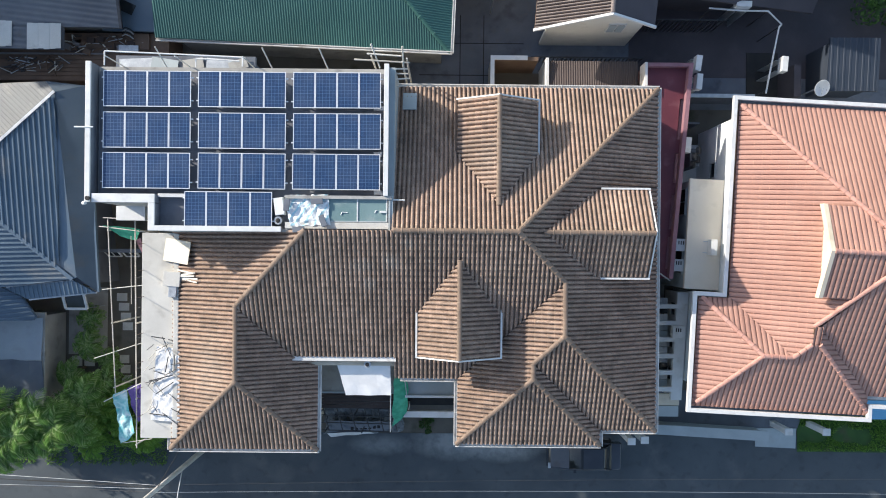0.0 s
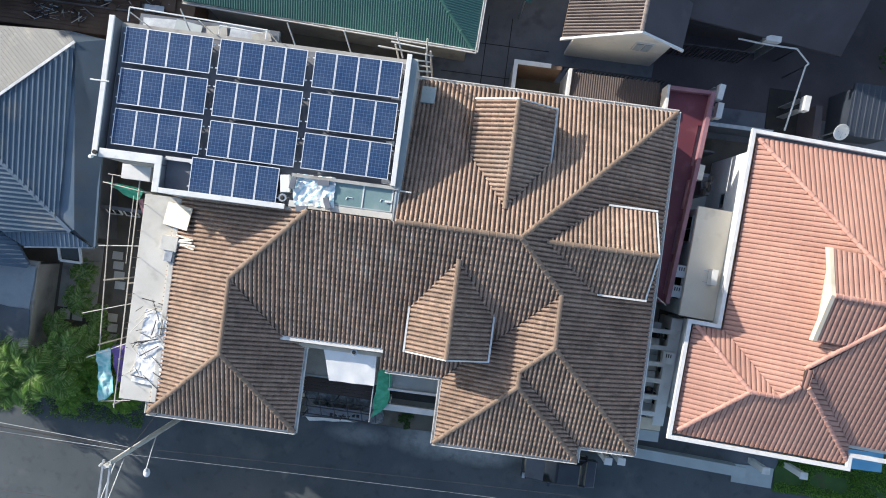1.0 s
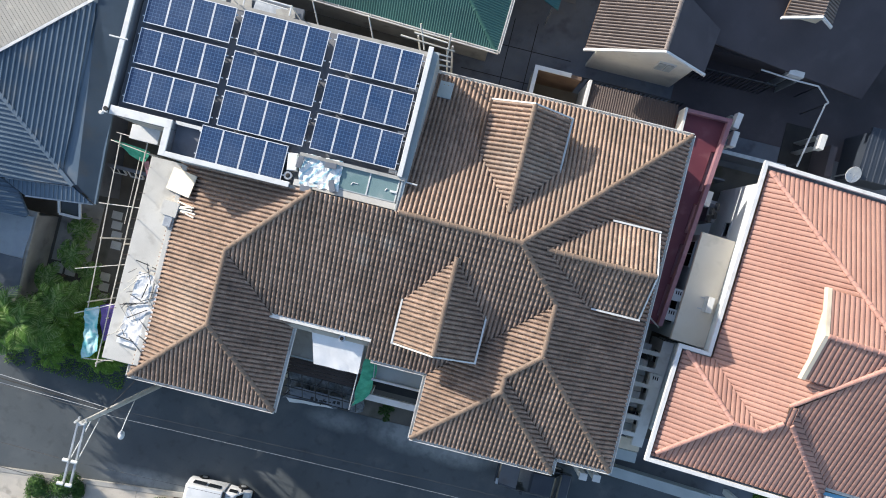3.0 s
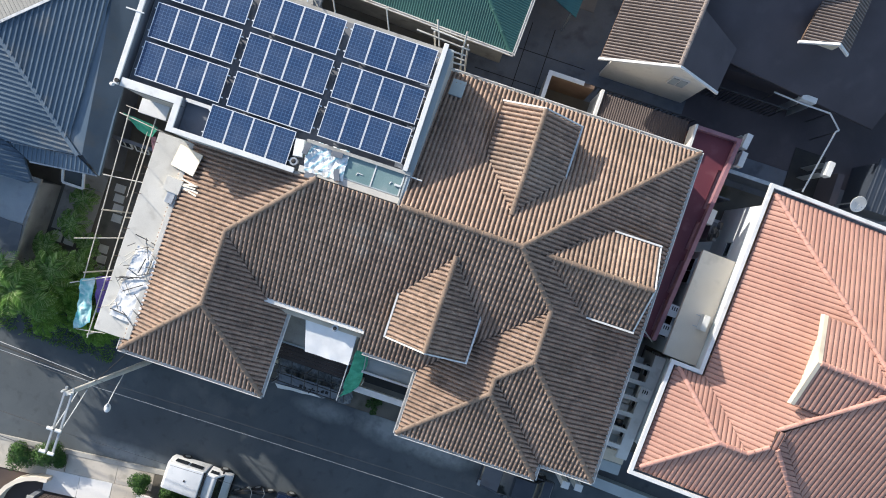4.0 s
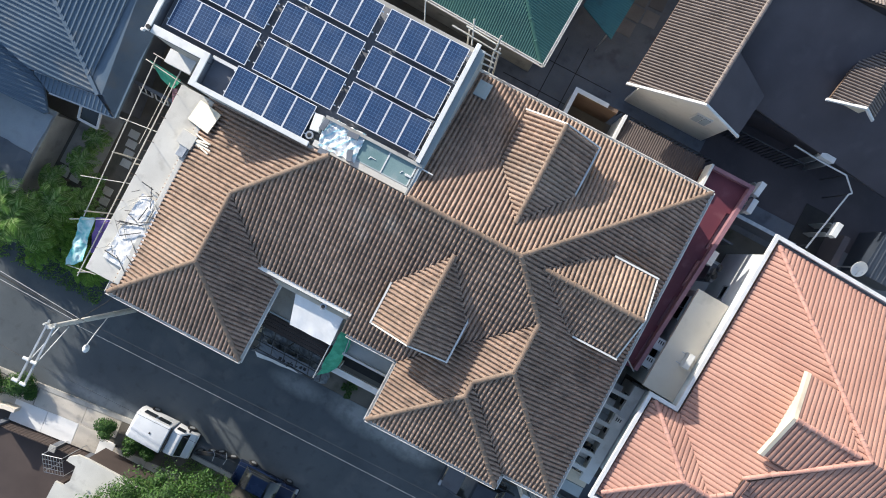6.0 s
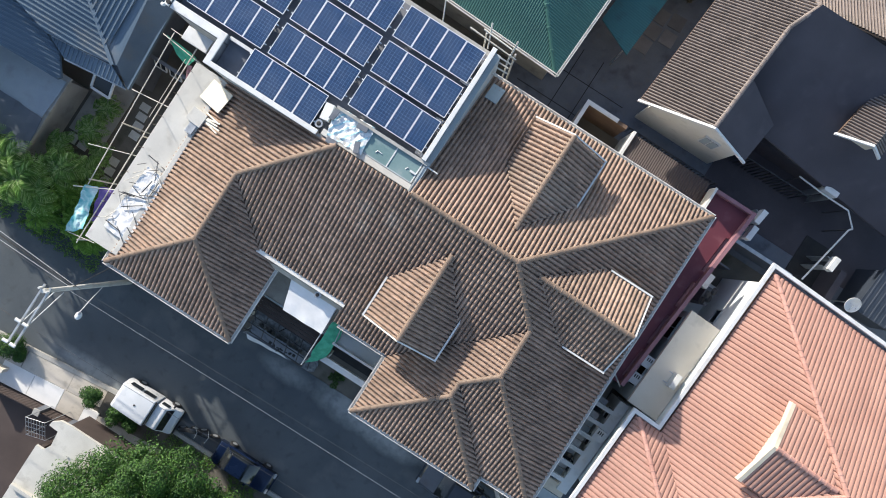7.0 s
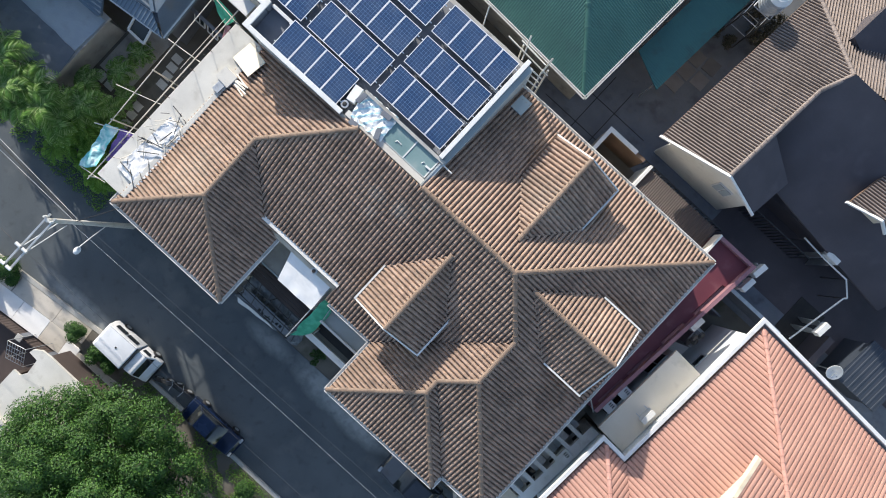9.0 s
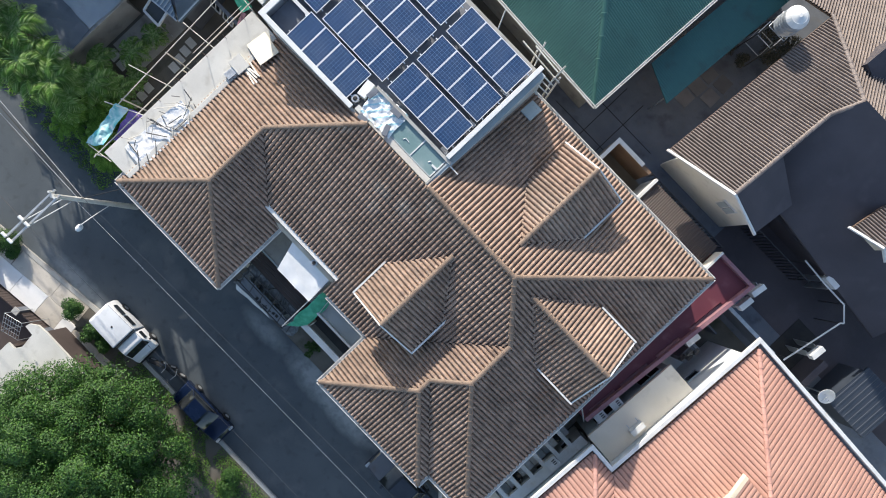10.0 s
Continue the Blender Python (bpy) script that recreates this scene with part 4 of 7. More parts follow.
DGF = [([(14.15, 15.6), (15.75, 15.75), (16.15, 19.6), (14.6, 18.4)], dg_l), ([(15.75, 15.75), (16.6, 15.7), (16.9, 19.2), (16.15, 19.6)], dg_r)]
under_roof(bh, DGF)
part("dormer_wall", prism(bmesh.new(), [(14.5, 16.0), (16.3, 16.1), (16.5, 18.6), (14.7, 18.6)], 4.2, 5.7), CREAM, bh)
for a, b in (((15.75, 15.68, 6.62), (14.05, 15.5, 5.80)), ((15.75, 15.68, 6.62), (16.65, 15.6, 5.85))):
    part("barge_board", beam(bmesh.new(), a, b, 0.12, 0.2), WHITE, bh)

# ---- blue-grey-roofed neighbour on the garden side ----
lh = thing("blue_grey_house", "neighbouring house with blue-grey ribbed metal roofs", "house")
l_a = Plane(-20, -1.8, 4.30, (0, -1), 0.15)
l_b = Plane(-19.9, -1.75, 4.30, (1, 0.03), 0.125)
l_w = Plane(-20.1, 8.0, 5.72, (-0.78, 0.63), 0.30)
LF = [
    ([(-19.9, -1.75), (-19.6, -1.6), (-19.8, 2.3), (-20.15, 6.9), (-20.1, 8.0), (-25.8, 3.2)], l_a),
    ([(-25.8, 3.2), (-19.9, -1.75), (-23.5, -2.2), (-28.0, -0.9), (-28.0, 4.8)], l_b),
    ([(-20.1, 8.0), (-25.8, 3.2), (-30, 4.4), (-30, 8.7), (-20.8, 8.62)], l_w),
    ([(-23.6, -2.25), (-19.85, -1.82), (-18.75, -2.45), (-22.4, -2.85)], Plane(-20, -2.6, 4.05, (0.08, -1), 0.25)),
    ([(-28, -0.6), (-24.2, -2.05), (-22.9, -2.75), (-22.2, -3.85), (-22.35, -4.05), (-28, -4.05)], Plane(-22.2, -4, 3.6, (1, 0.1), 0.30)),
]
under_roof(lh, LF, material=BLUE)
part("wall", prism(bmesh.new(), [(-28, -2.2), (-19.2, -2.0), (-20.5, 8.2), (-28, 8.2)], 0, 4.05), DARKCONC, lh)
# the smooth hip that falls to the eaves beside the annex
bm = bmesh.new()
low_edge = [bm.verts.new(p) for p in ((-18.62, -2.42, 4.12), (-18.48, 2.46, 4.80), (-18.63, 8.38, 5.62))]
high_edge = [bm.verts.new(p) for p in ((-19.62, -1.62, 4.42), (-19.82, 2.3, 5.02), (-20.14, 8.0, 5.84))]
for i in (0, 1):
    bm.faces.new((low_edge[i], low_edge[i + 1], high_edge[i + 1], high_edge[i]))
bm.faces.new((low_edge[2], bm.verts.new((-20.8, 8.64, l_w(-20.8, 8.62) + 0.05)), high_edge[2]))
bmesh.ops.solidify(bm, geom=bm.faces[:], thickness=0.05)
part("hip_panel", bm, HIPBLUE, lh, "smooth dark blue-grey hip panel")
part("fascia", beam(bmesh.new(), (-18.56, -2.42, 4.16), (-18.58, 8.38, 5.58), 0.10, 0.22), BLUE, lh)
part("fascia", beam(bmesh.new(), (-22.4, -2.90, 3.98), (-18.72, -2.47, 3.98), 0.08, 0.14), STEEL, lh)
part("eaves_flashing", beam(bmesh.new(), (-23.5, -2.24, 4.22), (-19.9, -1.84, 4.22), 0.09, 0.08), STEEL, lh)
part("ridge_flashing", beam(bmesh.new(), (-20.12, 8.02, 5.92), (-25.8, 3.22, 5.30), 0.14, 0.06), STEEL, lh)
part("valley_gutter", beam(bmesh.new(), (-19.85, -1.76, 4.40), (-25.8, 3.18, 5.15), 0.20, 0.05), HIPBLUE, lh)
window(lh, 1.3, 1.1, pose(-20.5, -2.45, 2.6, 0, 0, 0), 1)
# low building with a flat roof under old sheeting
lb = thing("low_outbuilding", "low outbuilding with a flat concrete roof under grey sheeting", "building")
part("wall", boxed(-28, -9.0, 0, -22.4, -3.9, 2.4), CONC, lb)
part("roof_slab", boxed(-28.2, -9.9, 2.4, -22.25, -3.7, 2.6, 0.02), CONC, lb)
part("roof_sheeting", sheet(14, 8, crumple([(-28.2, -6.3, 2.68), (-22.4, -6.4, 2.68), (-22.3, -4.0, 2.72), (-28.2, -4.0, 2.72)], 0.05, 0.9, 2.0), 0.03), SHEETING, lb, "faded blue-grey sheeting")
part("roof_sheeting", sheet(14, 8, crumple([(-28.2, -8.6, 2.66), (-22.2, -8.6, 2.64), (-22.3, -6.4, 2.72), (-28.2, -6.3, 2.72)], 0.09, 1.1, 5.0), 0.03), TARPBLUE, lb, "dark blue tarpaulin")
patio = part("patio", boxed(-22.2, -6.4, 0.0, -19.9, -2.4, 0.06, 0.02), CONC)
tagged(patio, "small grey cement patio beside the blue-roofed house", "patio", kind="structure")
canopy = thing("window_canopy", "white-framed dark glazed canopy over the patio", "canopy", (-20.62, -3.05, 2.35))
for a, b in (((-0.6, -0.45), (-0.6, 0.45)), ((0.6, -0.45), (0.6, 0.45)), ((-0.6, -0.45), (0.6, -0.45))):
    part("canopy_frame", beam(bmesh.new(), (*a, 0.25 + a[1] * 0.5), (*b, 0.25 + b[1] * 0.5), 0.14, 0.1), WHITE, canopy)
part("pane", prism(bmesh.new(), [(-0.55, -0.4), (0.55, -0.4), (0.55, 0.5), (-0.55, 0.5)], lambda x, y: 0.14 + y * 0.5, lambda x, y: 0.17 + y * 0.5), PANE, canopy)
for sx in (-0.55, 0.55):
    part("post", rod(bmesh.new(), (sx, -0.42, -2.29), (sx, -0.42, 0.0), 0.03), STEEL, canopy)

# ---- low houses behind the annex ----
tl = thing("low_shed", "low shed with a weathered grey ribbed metal roof", "shed")
shed_slope = Plane(-20, 11.2, 3.7, (1, -0.1), 0.05)
TLF = [([(-32, 11.95), (-17.75, 12.0), (-18.3, 16), (-32, 16)], shed_slope), ([(-32, 10.75), (-20.8, 10.75), (-20.8, 11.95), (-32, 11.95)], shed_slope)]
under_roof(tl, TLF, material=GREYMETAL)
part("wall", boxed(-30, 12.4, 0, -18.6, 15.5, 3.5), CONC, tl)
part("gutter", beam(bmesh.new(), (-17.70, 11.95, 3.66), (-18.25, 16, 3.66), 0.16, 0.14), DARKSTEEL, tl)
bw = thing("flat_roofed_house", "low house with a flat blue-grey roof and a dark hatch", "house")
part("wall", prism(bmesh.new(), [(-19.0, 12.3), (-16.3, 12.2), (-16.2, 17), (-19.0, 17)], 0, 2.4), DARKCONC, bw)
part("roof_slab", prism(bmesh.new(), [(-19.2, 12.15), (-16.2, 12.1), (-16.1, 17.2), (-19.2, 17.2)], 2.4, 2.6), HIPBLUE, bw)
hatch_lid = part("hatch", boxed(-0.45, -0.3, 0, 0.45, 0.3, 0.08, 0.01), PANE, bw, "dark glazed roof hatch")
hatch_lid.matrix_world = pose(-17.85, 13.45, 2.6, 0, 0, -24)
crate = thing("rusty_bin", "square rusty brown bin beside the low house", "bin", (-17.1, 11.6, 0))
part("body", boxed(-0.42, -0.42, 0, 0.42, 0.42, 2.3, 0.03), RUST, crate)
part("lid", boxed(-0.45, -0.45, 2.3, 0.45, 0.45, 2.36, 0.02), RUST, crate)
hoses = thing("hose_coil", "coil of grey hose hung over the wall", "hose", (-17.75, 12.08, 2.62))
for k in range(4):
    part("loop", pipe(bmesh.new(), [(-0.32, 0.15 - k * 0.13, 0.0), (-0.1, 0.22 - k * 0.13, 0.08), (0.15, 0.12 - k * 0.13, 0.06), (0.32, -0.02 - k * 0.13, 0.0)], 0.03, 6), STEEL if k % 2 else BLACK, hoses)
# tall block past the garden, unseen, added to shade the street and low roofs
edge = thing("far_house", "unseen tall block added to shade the street and low roofs", "house", (-34.3, 6.5, 0))
for y0, y1, h in ((-4.7, 10.5, 6.9), (10.5, 20.0, 12.2)):
    part("wall", boxed(-1.9, y0, 0, 1.9, y1, h), CONC, edge)
    part("roof", boxed(-2.1, y0, h, 2.1, y1, h + 0.2, 0.03), CONC, edge)
# added walls of stepped height that shape the sun streaks on the street
for y0, y1, h in ((-6.34, -4.7, 13.8), (-7.95, -6.34, 11.2), (-8.5, -7.95, 13.8)):
    part("tower_wall", boxed(1.3, y0, 0, 1.9, y1, h), CONC, edge)


# ---- plants ----
def mesh_object(name, verts, faces, material, parent, label="", kind=""):
    me = bpy.data.meshes.new(name)
    me.from_pydata(verts, [], faces)
    me.update()
    me.materials.append(material)
    ob = new(name, me)
    ob.parent = parent
    return tagged(ob, label=label, kind=kind)


def leaf(verts, faces, c, d, n, length, width):
    """One bent leaf from c along d."""
    side = d.cross(n)
    if side.length < 1e-4:
        return
    side = side.normalized() * (width / 2)
    i = len(verts)
    mid = c + d * (length * 0.45) + n * (length * 0.10)
    verts += [tuple(c), tuple(mid + side), tuple(c + d * length - n * (length * 0.08)), tuple(mid - side)]
    faces += [(i, i + 1, i + 2), (i, i + 2, i + 3)]


def rand_dir(rng, up=0.0):
    while True:
        v = Vector((rng.uniform(-1, 1), rng.uniform(-1, 1), rng.uniform(-1, 1)))
        if 0.1 < v.length < 1:
            v = v.normalized()
            v.z += up
            return v.normalized()


def clump_leaves(rng, verts, faces, c, r, n, size):
    """Leaves on the outer shell of one rounded clump."""
    for _ in range(n):
        o = rand_dir(rng, 0.35)
        p = c + Vector((o.x * r, o.y * r, o.z * r * 0.95)) * rng.uniform(0.66, 1.14)
        d = rand_dir(rng)
        d = (d - o * d.dot(o) + o * 0.12).normalized()
        nn = (o + Vector((0, 0, 0.1)) + rand_dir(rng) * 0.42).normalized()
        leaf(verts, faces, p, d, nn, size * rng.uniform(0.7, 1.3), size * rng.uniform(0.5, 0.7))


def broad_tree(at, radii, height, clumps, per, size, seed, label, name="tree"):
    rng = random.Random(seed)
    t = thing(name, label, "tree", at)
    bm = bmesh.new()
    fork = Vector((0.1, 0.0, height * 0.42))
    rod(bm, (0, 0, -0.2), fork, 0.26, 0.17, 8)
    verts, faces = [], []
    for k in range(clumps):
        a = k * 2.39996
        rr = math.sqrt((k + 0.5) / clumps)
        o = Vector((radii[0] * rr * math.cos(a), radii[1] * rr * math.sin(a), 0))
        o += Vector((rng.uniform(-0.5, 0.5), rng.uniform(-0.5, 0.5), 0))
        z = height - 1.0 - (rr ** 2.2) * radii[2] * 1.6 + rng.uniform(-1.7, 0.8)
        z -= 0.12 * max(0.0, -o.y) ** 2
        c = Vector((o.x, o.y, z))
        r = rng.uniform(0.32, 0.82)
        if k % 2 == 0:
            rod(bm, fork, c - Vector((0, 0, 0.3)), 0.08, 0.02, 5)
        clump_leaves(rng, verts, faces, c, r, int(per * (r / 0.65) ** 2), size)
        clump_leaves(rng, verts, faces, c - Vector((rng.uniform(-0.5, 0.5), rng.uniform(-0.5, 0.5), 1.1)), r * 1.2, per // 2, size * 1.3)
    part("trunk", bm, BARK, t)
    mesh_object("crown", verts, faces, LEAF, t, "dense bright green leaf clumps")
    return t


def shrub(at, r, h, seed, label, material=None, n=700, size=0.13):
    rng = random.Random(seed)
    t = thing("shrub", label, "shrub", at)
    verts, faces = [], []
    bm = bmesh.new()
    for k in range(7):
        a, q = rng.uniform(0, 6.28), r * 0.65 * math.sqrt(rng.random())
        c = Vector((q * math.cos(a), q * math.sin(a), h * rng.uniform(0.5, 0.85)))
        rod(bm, (0, 0, -0.05), c, 0.025, 0.01, 4)
        clump_leaves(rng, verts, faces, c, r * rng.uniform(0.4, 0.6), n // 7, size)
    part("stem", bm, BARK, t)
    mesh_object("foliage", verts, faces, material or SHADELEAF, t)
    return t


def palm_clump(at, fronds, length, stem, seed, label, name="palm", foliage=None):
    """A clustering palm: thin stems, arching fronds with two rows of leaflets."""
    rng = random.Random(seed)
    t = thing(name, label, "palm", at)
    verts, faces = [], []
    heads = []
    for k in range(3):
        bm = bmesh.new()
        b = Vector((rng.uniform(-0.35, 0.35), rng.uniform(-0.35, 0.35), -0.05))
        top = b + Vector((rng.uniform(-0.3, 0.3), rng.uniform(-0.3, 0.3), stem * rng.uniform(0.7, 1.1)))
        rod(bm, b, top, 0.05, 0.035, 6)
        part("stem", bm, BARK, t)
        heads.append(top)
    for k in range(int(fronds * 1.5)):
        h = heads[k % 3]
        a = k * 2.39996 + rng.uniform(-0.3, 0.3)
        out = Vector((math.cos(a), math.sin(a), 0))
        ln = length * rng.uniform(0.7, 1.15)
        lift = rng.uniform(0.35, 1.1)
        p = h.copy()
        prev = p.copy()
        m = 22
        for s in range(1, m + 1):
            u = s / m
            p = h + out * (ln * (u - 0.12 * u * u)) + Vector((0, 0, ln * (lift * u - (lift + 0.25) * u * u)))
            d = (p - prev).normalized()
            side = d.cross(Vector((0, 0, 1))).normalized()
            w = ln * 0.30 * math.sin(math.pi * min(1.0, 0.15 + 0.85 * u)) + 0.05
            for sgn in (-1, 1):
                ld = (side * sgn + d * 0.75 - Vector((0, 0, 0.25))).normalized()
                leaf(verts, faces, p, ld, Vector((rng.uniform(-1.2, 0.6), rng.uniform(-0.6, 0.9), 1)).normalized(), w * rng.uniform(0.8, 1.15), 0.056)
            prev = p.copy()
    mesh_object("fronds", verts, faces, foliage or PALMLEAF, t)
    return t


def feather_palm(at, stem, length, fronds, seed, label):
    """A single palm: a ringed stem and arching fronds, each with a midrib and two rows of narrow hanging leaflets."""
    rng = random.Random(seed)
    t = thing("palm", label, "palm", at)
    top = Vector((rng.uniform(-0.15, 0.15), rng.uniform(-0.15, 0.15), stem))
    bm = rod(bmesh.new(), (0, 0, -0.05), top, 0.09, 0.06, 7)
    for i in range(1, int(stem / 0.4)):
        z = i * 0.4
        rod(bm, top * (z / stem) - Vector((0, 0, 0.03)), top * (z / stem), 0.10, 0.095, 7)
    part("stem", bm, BARK, t)
    for k in range(fronds):
        verts, faces = [], []
        a = k * 2.39996 + rng.uniform(-0.25, 0.25)
        out = Vector((math.cos(a), math.sin(a), 0))
        ln = length * rng.uniform(0.75, 1.15)
        lift = 1.15 - 0.75 * (k / fronds) + rng.uniform(-0.15, 0.15)
        curve = lambda u: top + out * (ln * (u - 0.18 * u * u)) + Vector((0, 0, ln * (lift * u - (lift * 0.75 + 0.45) * u * u)))
        m = 24
        prev = curve(0.0)
        for s in range(1, m + 1):
            u = s / m
            p = curve(u)
            d = (p - prev).normalized()
            side_dir = d.cross(Vector((0, 0, 1))).normalized()
            up = side_dir.cross(d)
            w = ln * 0.32 * math.sin(math.pi * (0.12 + 0.84 * u)) + 0.06
            i = len(verts)
            r0, r1 = side_dir * (0.020 * (1.1 - u) + 0.004), up * 0.012
            verts += [tuple(prev - r0), tuple(prev + r1), tuple(prev + r0), tuple(p - r0), tuple(p + r1), tuple(p + r0)]
            faces += [(i, i + 1, i + 4, i + 3), (i + 1, i + 2, i + 5, i + 4)]
            for sgn in (-1, 1):
                ld = (side_dir * sgn + d * 0.70 + up * rng.uniform(-0.42, 0.0)).normalized()
                leaf(verts, faces, p, ld, (up + side_dir * sgn * 0.35 + rand_dir(rng) * 0.25).normalized(), w * rng.uniform(0.85, 1.1), 0.042)
            prev = p
        mesh_object("frond", verts, faces, PALMLEAF, t)
    return t


def grass_patch(name, x0, y0, x1, y1, z, n, h, seed, label):
    rng = random.Random(seed)
    verts, faces = [], []
    for _ in range(n):
        x, y = rng.uniform(x0, x1), rng.uniform(y0, y1)
        if noise.noise(Vector((x * 0.7, y * 0.7, seed))) < -0.25:
            continue
        d = (Vector((rng.uniform(-1, 1), rng.uniform(-1, 1), 1.1))).normalized()
        leaf(verts, faces, Vector((x, y, z)), d, Vector((d.y, -d.x, 0.3)).normalized(), h * rng.uniform(0.6, 1.4), 0.05)
    me = bpy.data.meshes.new(name)
    me.from_pydata(verts, [], faces)
    me.materials.append(GRASSLEAF)
    return tagged(new(name, me), label, "grass", kind="stuff")


broad_tree((-4.6, -22.9, 0.1), (5.7, 4.9, 2.3), 8.9, 330, 400, 0.125, 3, "broad leafy green tree overhanging the street", "street_tree")
broad_tree((26.4, 15.2, 0.0), (2.2, 2.2, 1.3), 6.0, 14, 260, 0.24, 5, "leafy green tree behind the far yard", "garden_tree")
for i, (x, y, r, h) in enumerate(((-12.4, -18.75, 0.72, 1.1), (-10.4, -19.0, 0.62, 0.8), (-18.0, -19.0, 0.95, 0.8), (-9.6, -18.9, 0.5, 0.6), (-19.4, -19.4, 0.9, 0.8), (1.5, -19.2, 0.8, 1.2), (-17.1, -19.15, 0.45, 0.5))):
    shrub((x, y, 0.1), r, h, 20 + i, "rounded green shrub beside the pavement", LEAF, 3600, 0.11)
for i, (x, y, st, ln, n) in enumerate((
    (-20.3, -5.75, 1.7, 1.15, 13), (-21.2, -7.15, 1.8, 1.15, 13), (-19.4, -6.5, 1.2, 1.0, 10), (-19.0, -7.7, 1.8, 1.15, 13), (-19.6, -8.1, 3.7, 1.6, 14),
    (-20.6, -9.5, 4.8, 1.7, 18), (-21.8, -9.0, 4.8, 1.7, 18), (-19.7, -9.6, 4.4, 1.5, 16), (-22.6, -9.8, 5.0, 1.8, 18), (-23.8, -8.9, 5.0, 1.8, 18), (-24.6, -10.1, 5.2, 1.9, 18), (-21.6, -10.2, 4.6, 1.6, 16), (-23.4, -10.8, 4.6, 1.7, 16), (-25.6, -9.4, 5.2, 1.9, 18), (-20.5, -4.0, 1.2, 1.1, 10),
)):
    feather_palm((x, y, 0.0), st, ln, n, 40 + i, "green areca palm with arching feathery fronds in the garden")
for i, (x, y, r, h) in enumerate(((-19.1, -9.6, 1.05, 3.8), (-18.0, -10.3, 1.05, 3.8), (-16.9, -10.5, 0.9, 3.4), (-19.6, -10.6, 1.05, 3.9), (-18.4, -8.9, 0.9, 3.0))):
    palm_clump((x, y, 0.0), 26, r * 1.05, h * 0.75, 60 + i, "feathery bright green fern-leaved bush in the garden", "fern_bush", GRASSLEAF)
# out of view, added only to keep the sun off the outbuilding
broad_tree((-29.6, -5.4, 0.0), (1.5, 1.6, 0.8), 6.4, 16, 260, 0.24, 72, "small unseen tree added to shade the outbuilding", "garden_tree")
# tall palms beyond the view, added to throw broken shade on the road
for i, (x, y, st, ln) in enumerate(((-26.6, -8.0, 6.0, 2.1), (-27.9, -7.0, 6.4, 2.2), (-28.4, -9.2, 6.2, 2.2))):
    feather_palm((x, y, 0.0), st, ln, 16, 90 + i, "tall unseen palm added to shade the street")
for i, (x, y, r, h) in enumerate(((-20.4, -9.6, 1.2, 2.9), (-21.8, -9.5, 1.3, 3.0), (-23.2, -9.6, 1.3, 3.2), (-24.7, -9.6, 1.4, 3.2), (-18.7, -9.7, 1.1, 2.4), (-17.5, -10.4, 0.9, 2.2), (-26.2, -9.6, 1.4, 3.4))):
    shrub((x, y, 0.0), r, h, 120 + i, "dense dark green garden shrub under the palms", None, 2600, 0.16)
grass_patch("grass", -27, -12.9, -16.2, -7.6, 0.0, 9000, 0.22, 3, "rough green garden undergrowth")
grass_patch("grass", -8.6, -20.6, 8.0, -18.3, 0.12, 9000, 0.15, 4, "scruffy green verge under the tree")
grass_patch("grass", 21.3, -11.7, 28, -8.9, 0.05, 6000, 0.16, 5, "strip of dark green lawn")
palm_clump((-0.85, -10.0, 0.0), 9, 0.5, 0.4, 90, "small dark-leaved palm by the entrance", "potted_palm", SHADELEAF)

# stepping stones
stones = thing("stepping_stones", "row of pale square paving stones in the garden", "paving")
for i in range(4):
    part("paving_stone", boxed(-19.35 + 0.12 * i, -3.2 - 0.58 * i, 0.0, -18.75 + 0.12 * i, -2.74 - 0.58 * i, 0.07, 0.01), PALECONC, stones)
for i in range(4):
    part("paving_stone", boxed(-19.15 + 0.07 * i, -6.9 - 0.6 * i, 0.0, -18.6 + 0.07 * i, -6.42 - 0.6 * i, 0.07, 0.01), PALECONC, stones)
for i in range(2):
    part("paving_stone", boxed(-23.0 + 0.75 * i + 1.0, -7.1, 0.0, -22.4 + 0.75 * i + 1.0, -6.5, 0.07, 0.01), PALECONC, stones)


# ---- vehicles ----
def loft(profile, half, material, parent, name, tumble=0.86, belt=0.9):
    """A car body: a side outline of (x, z), narrowing above the belt height."""
    bm = bmesh.new()
    n = len(profile)
    rows = []
    for sy in (-1, 1):
        rows.append([bm.verts.new((x, sy * half * (1 - 0.10 * (abs(x) / 2.1) ** 3) * (1.0 if z <= belt else 1 - (1 - tumble) * min(1, (z - belt) / 0.6)), z)) for x, z in profile])
    for i in range(n):
        j = (i + 1) % n
        bm.faces.new((rows[0][i], rows[0][j], rows[1][j], rows[1][i]))
    bm.faces.new(rows[0][::-1])
    bm.faces.new(rows[1])
    bmesh.ops.recalc_face_normals(bm, faces=bm.faces)
    bmesh.ops.bevel(bm, geom=bm.edges[:], offset=0.05, segments=2, affect="EDGES", profile=0.6)
    return part(name, bm, material, parent, smooth=True)


def wheel(parent, x, y, r=0.31, w=0.2):
    wh = new("wheel")
    wh.parent = parent
    wh.location = (x, y, r)
    bm = bmesh.new()
    rod(bm, (0, -w / 2, 0), (0, w / 2, 0), r, r, 20)
    bmesh.ops.bevel(bm, geom=[e for e in bm.edges if abs(e.verts[0].co.y - e.verts[1].co.y) < 1e-5], offset=0.03, segments=2, affect="EDGES")
    part("tyre", bm, BLACK, wh)
    part("rim", rod(bmesh.new(), (0, -w / 2 - 0.012, 0), (0, w / 2 + 0.012, 0), r * 0.6, r * 0.55, 14), STEEL, wh)


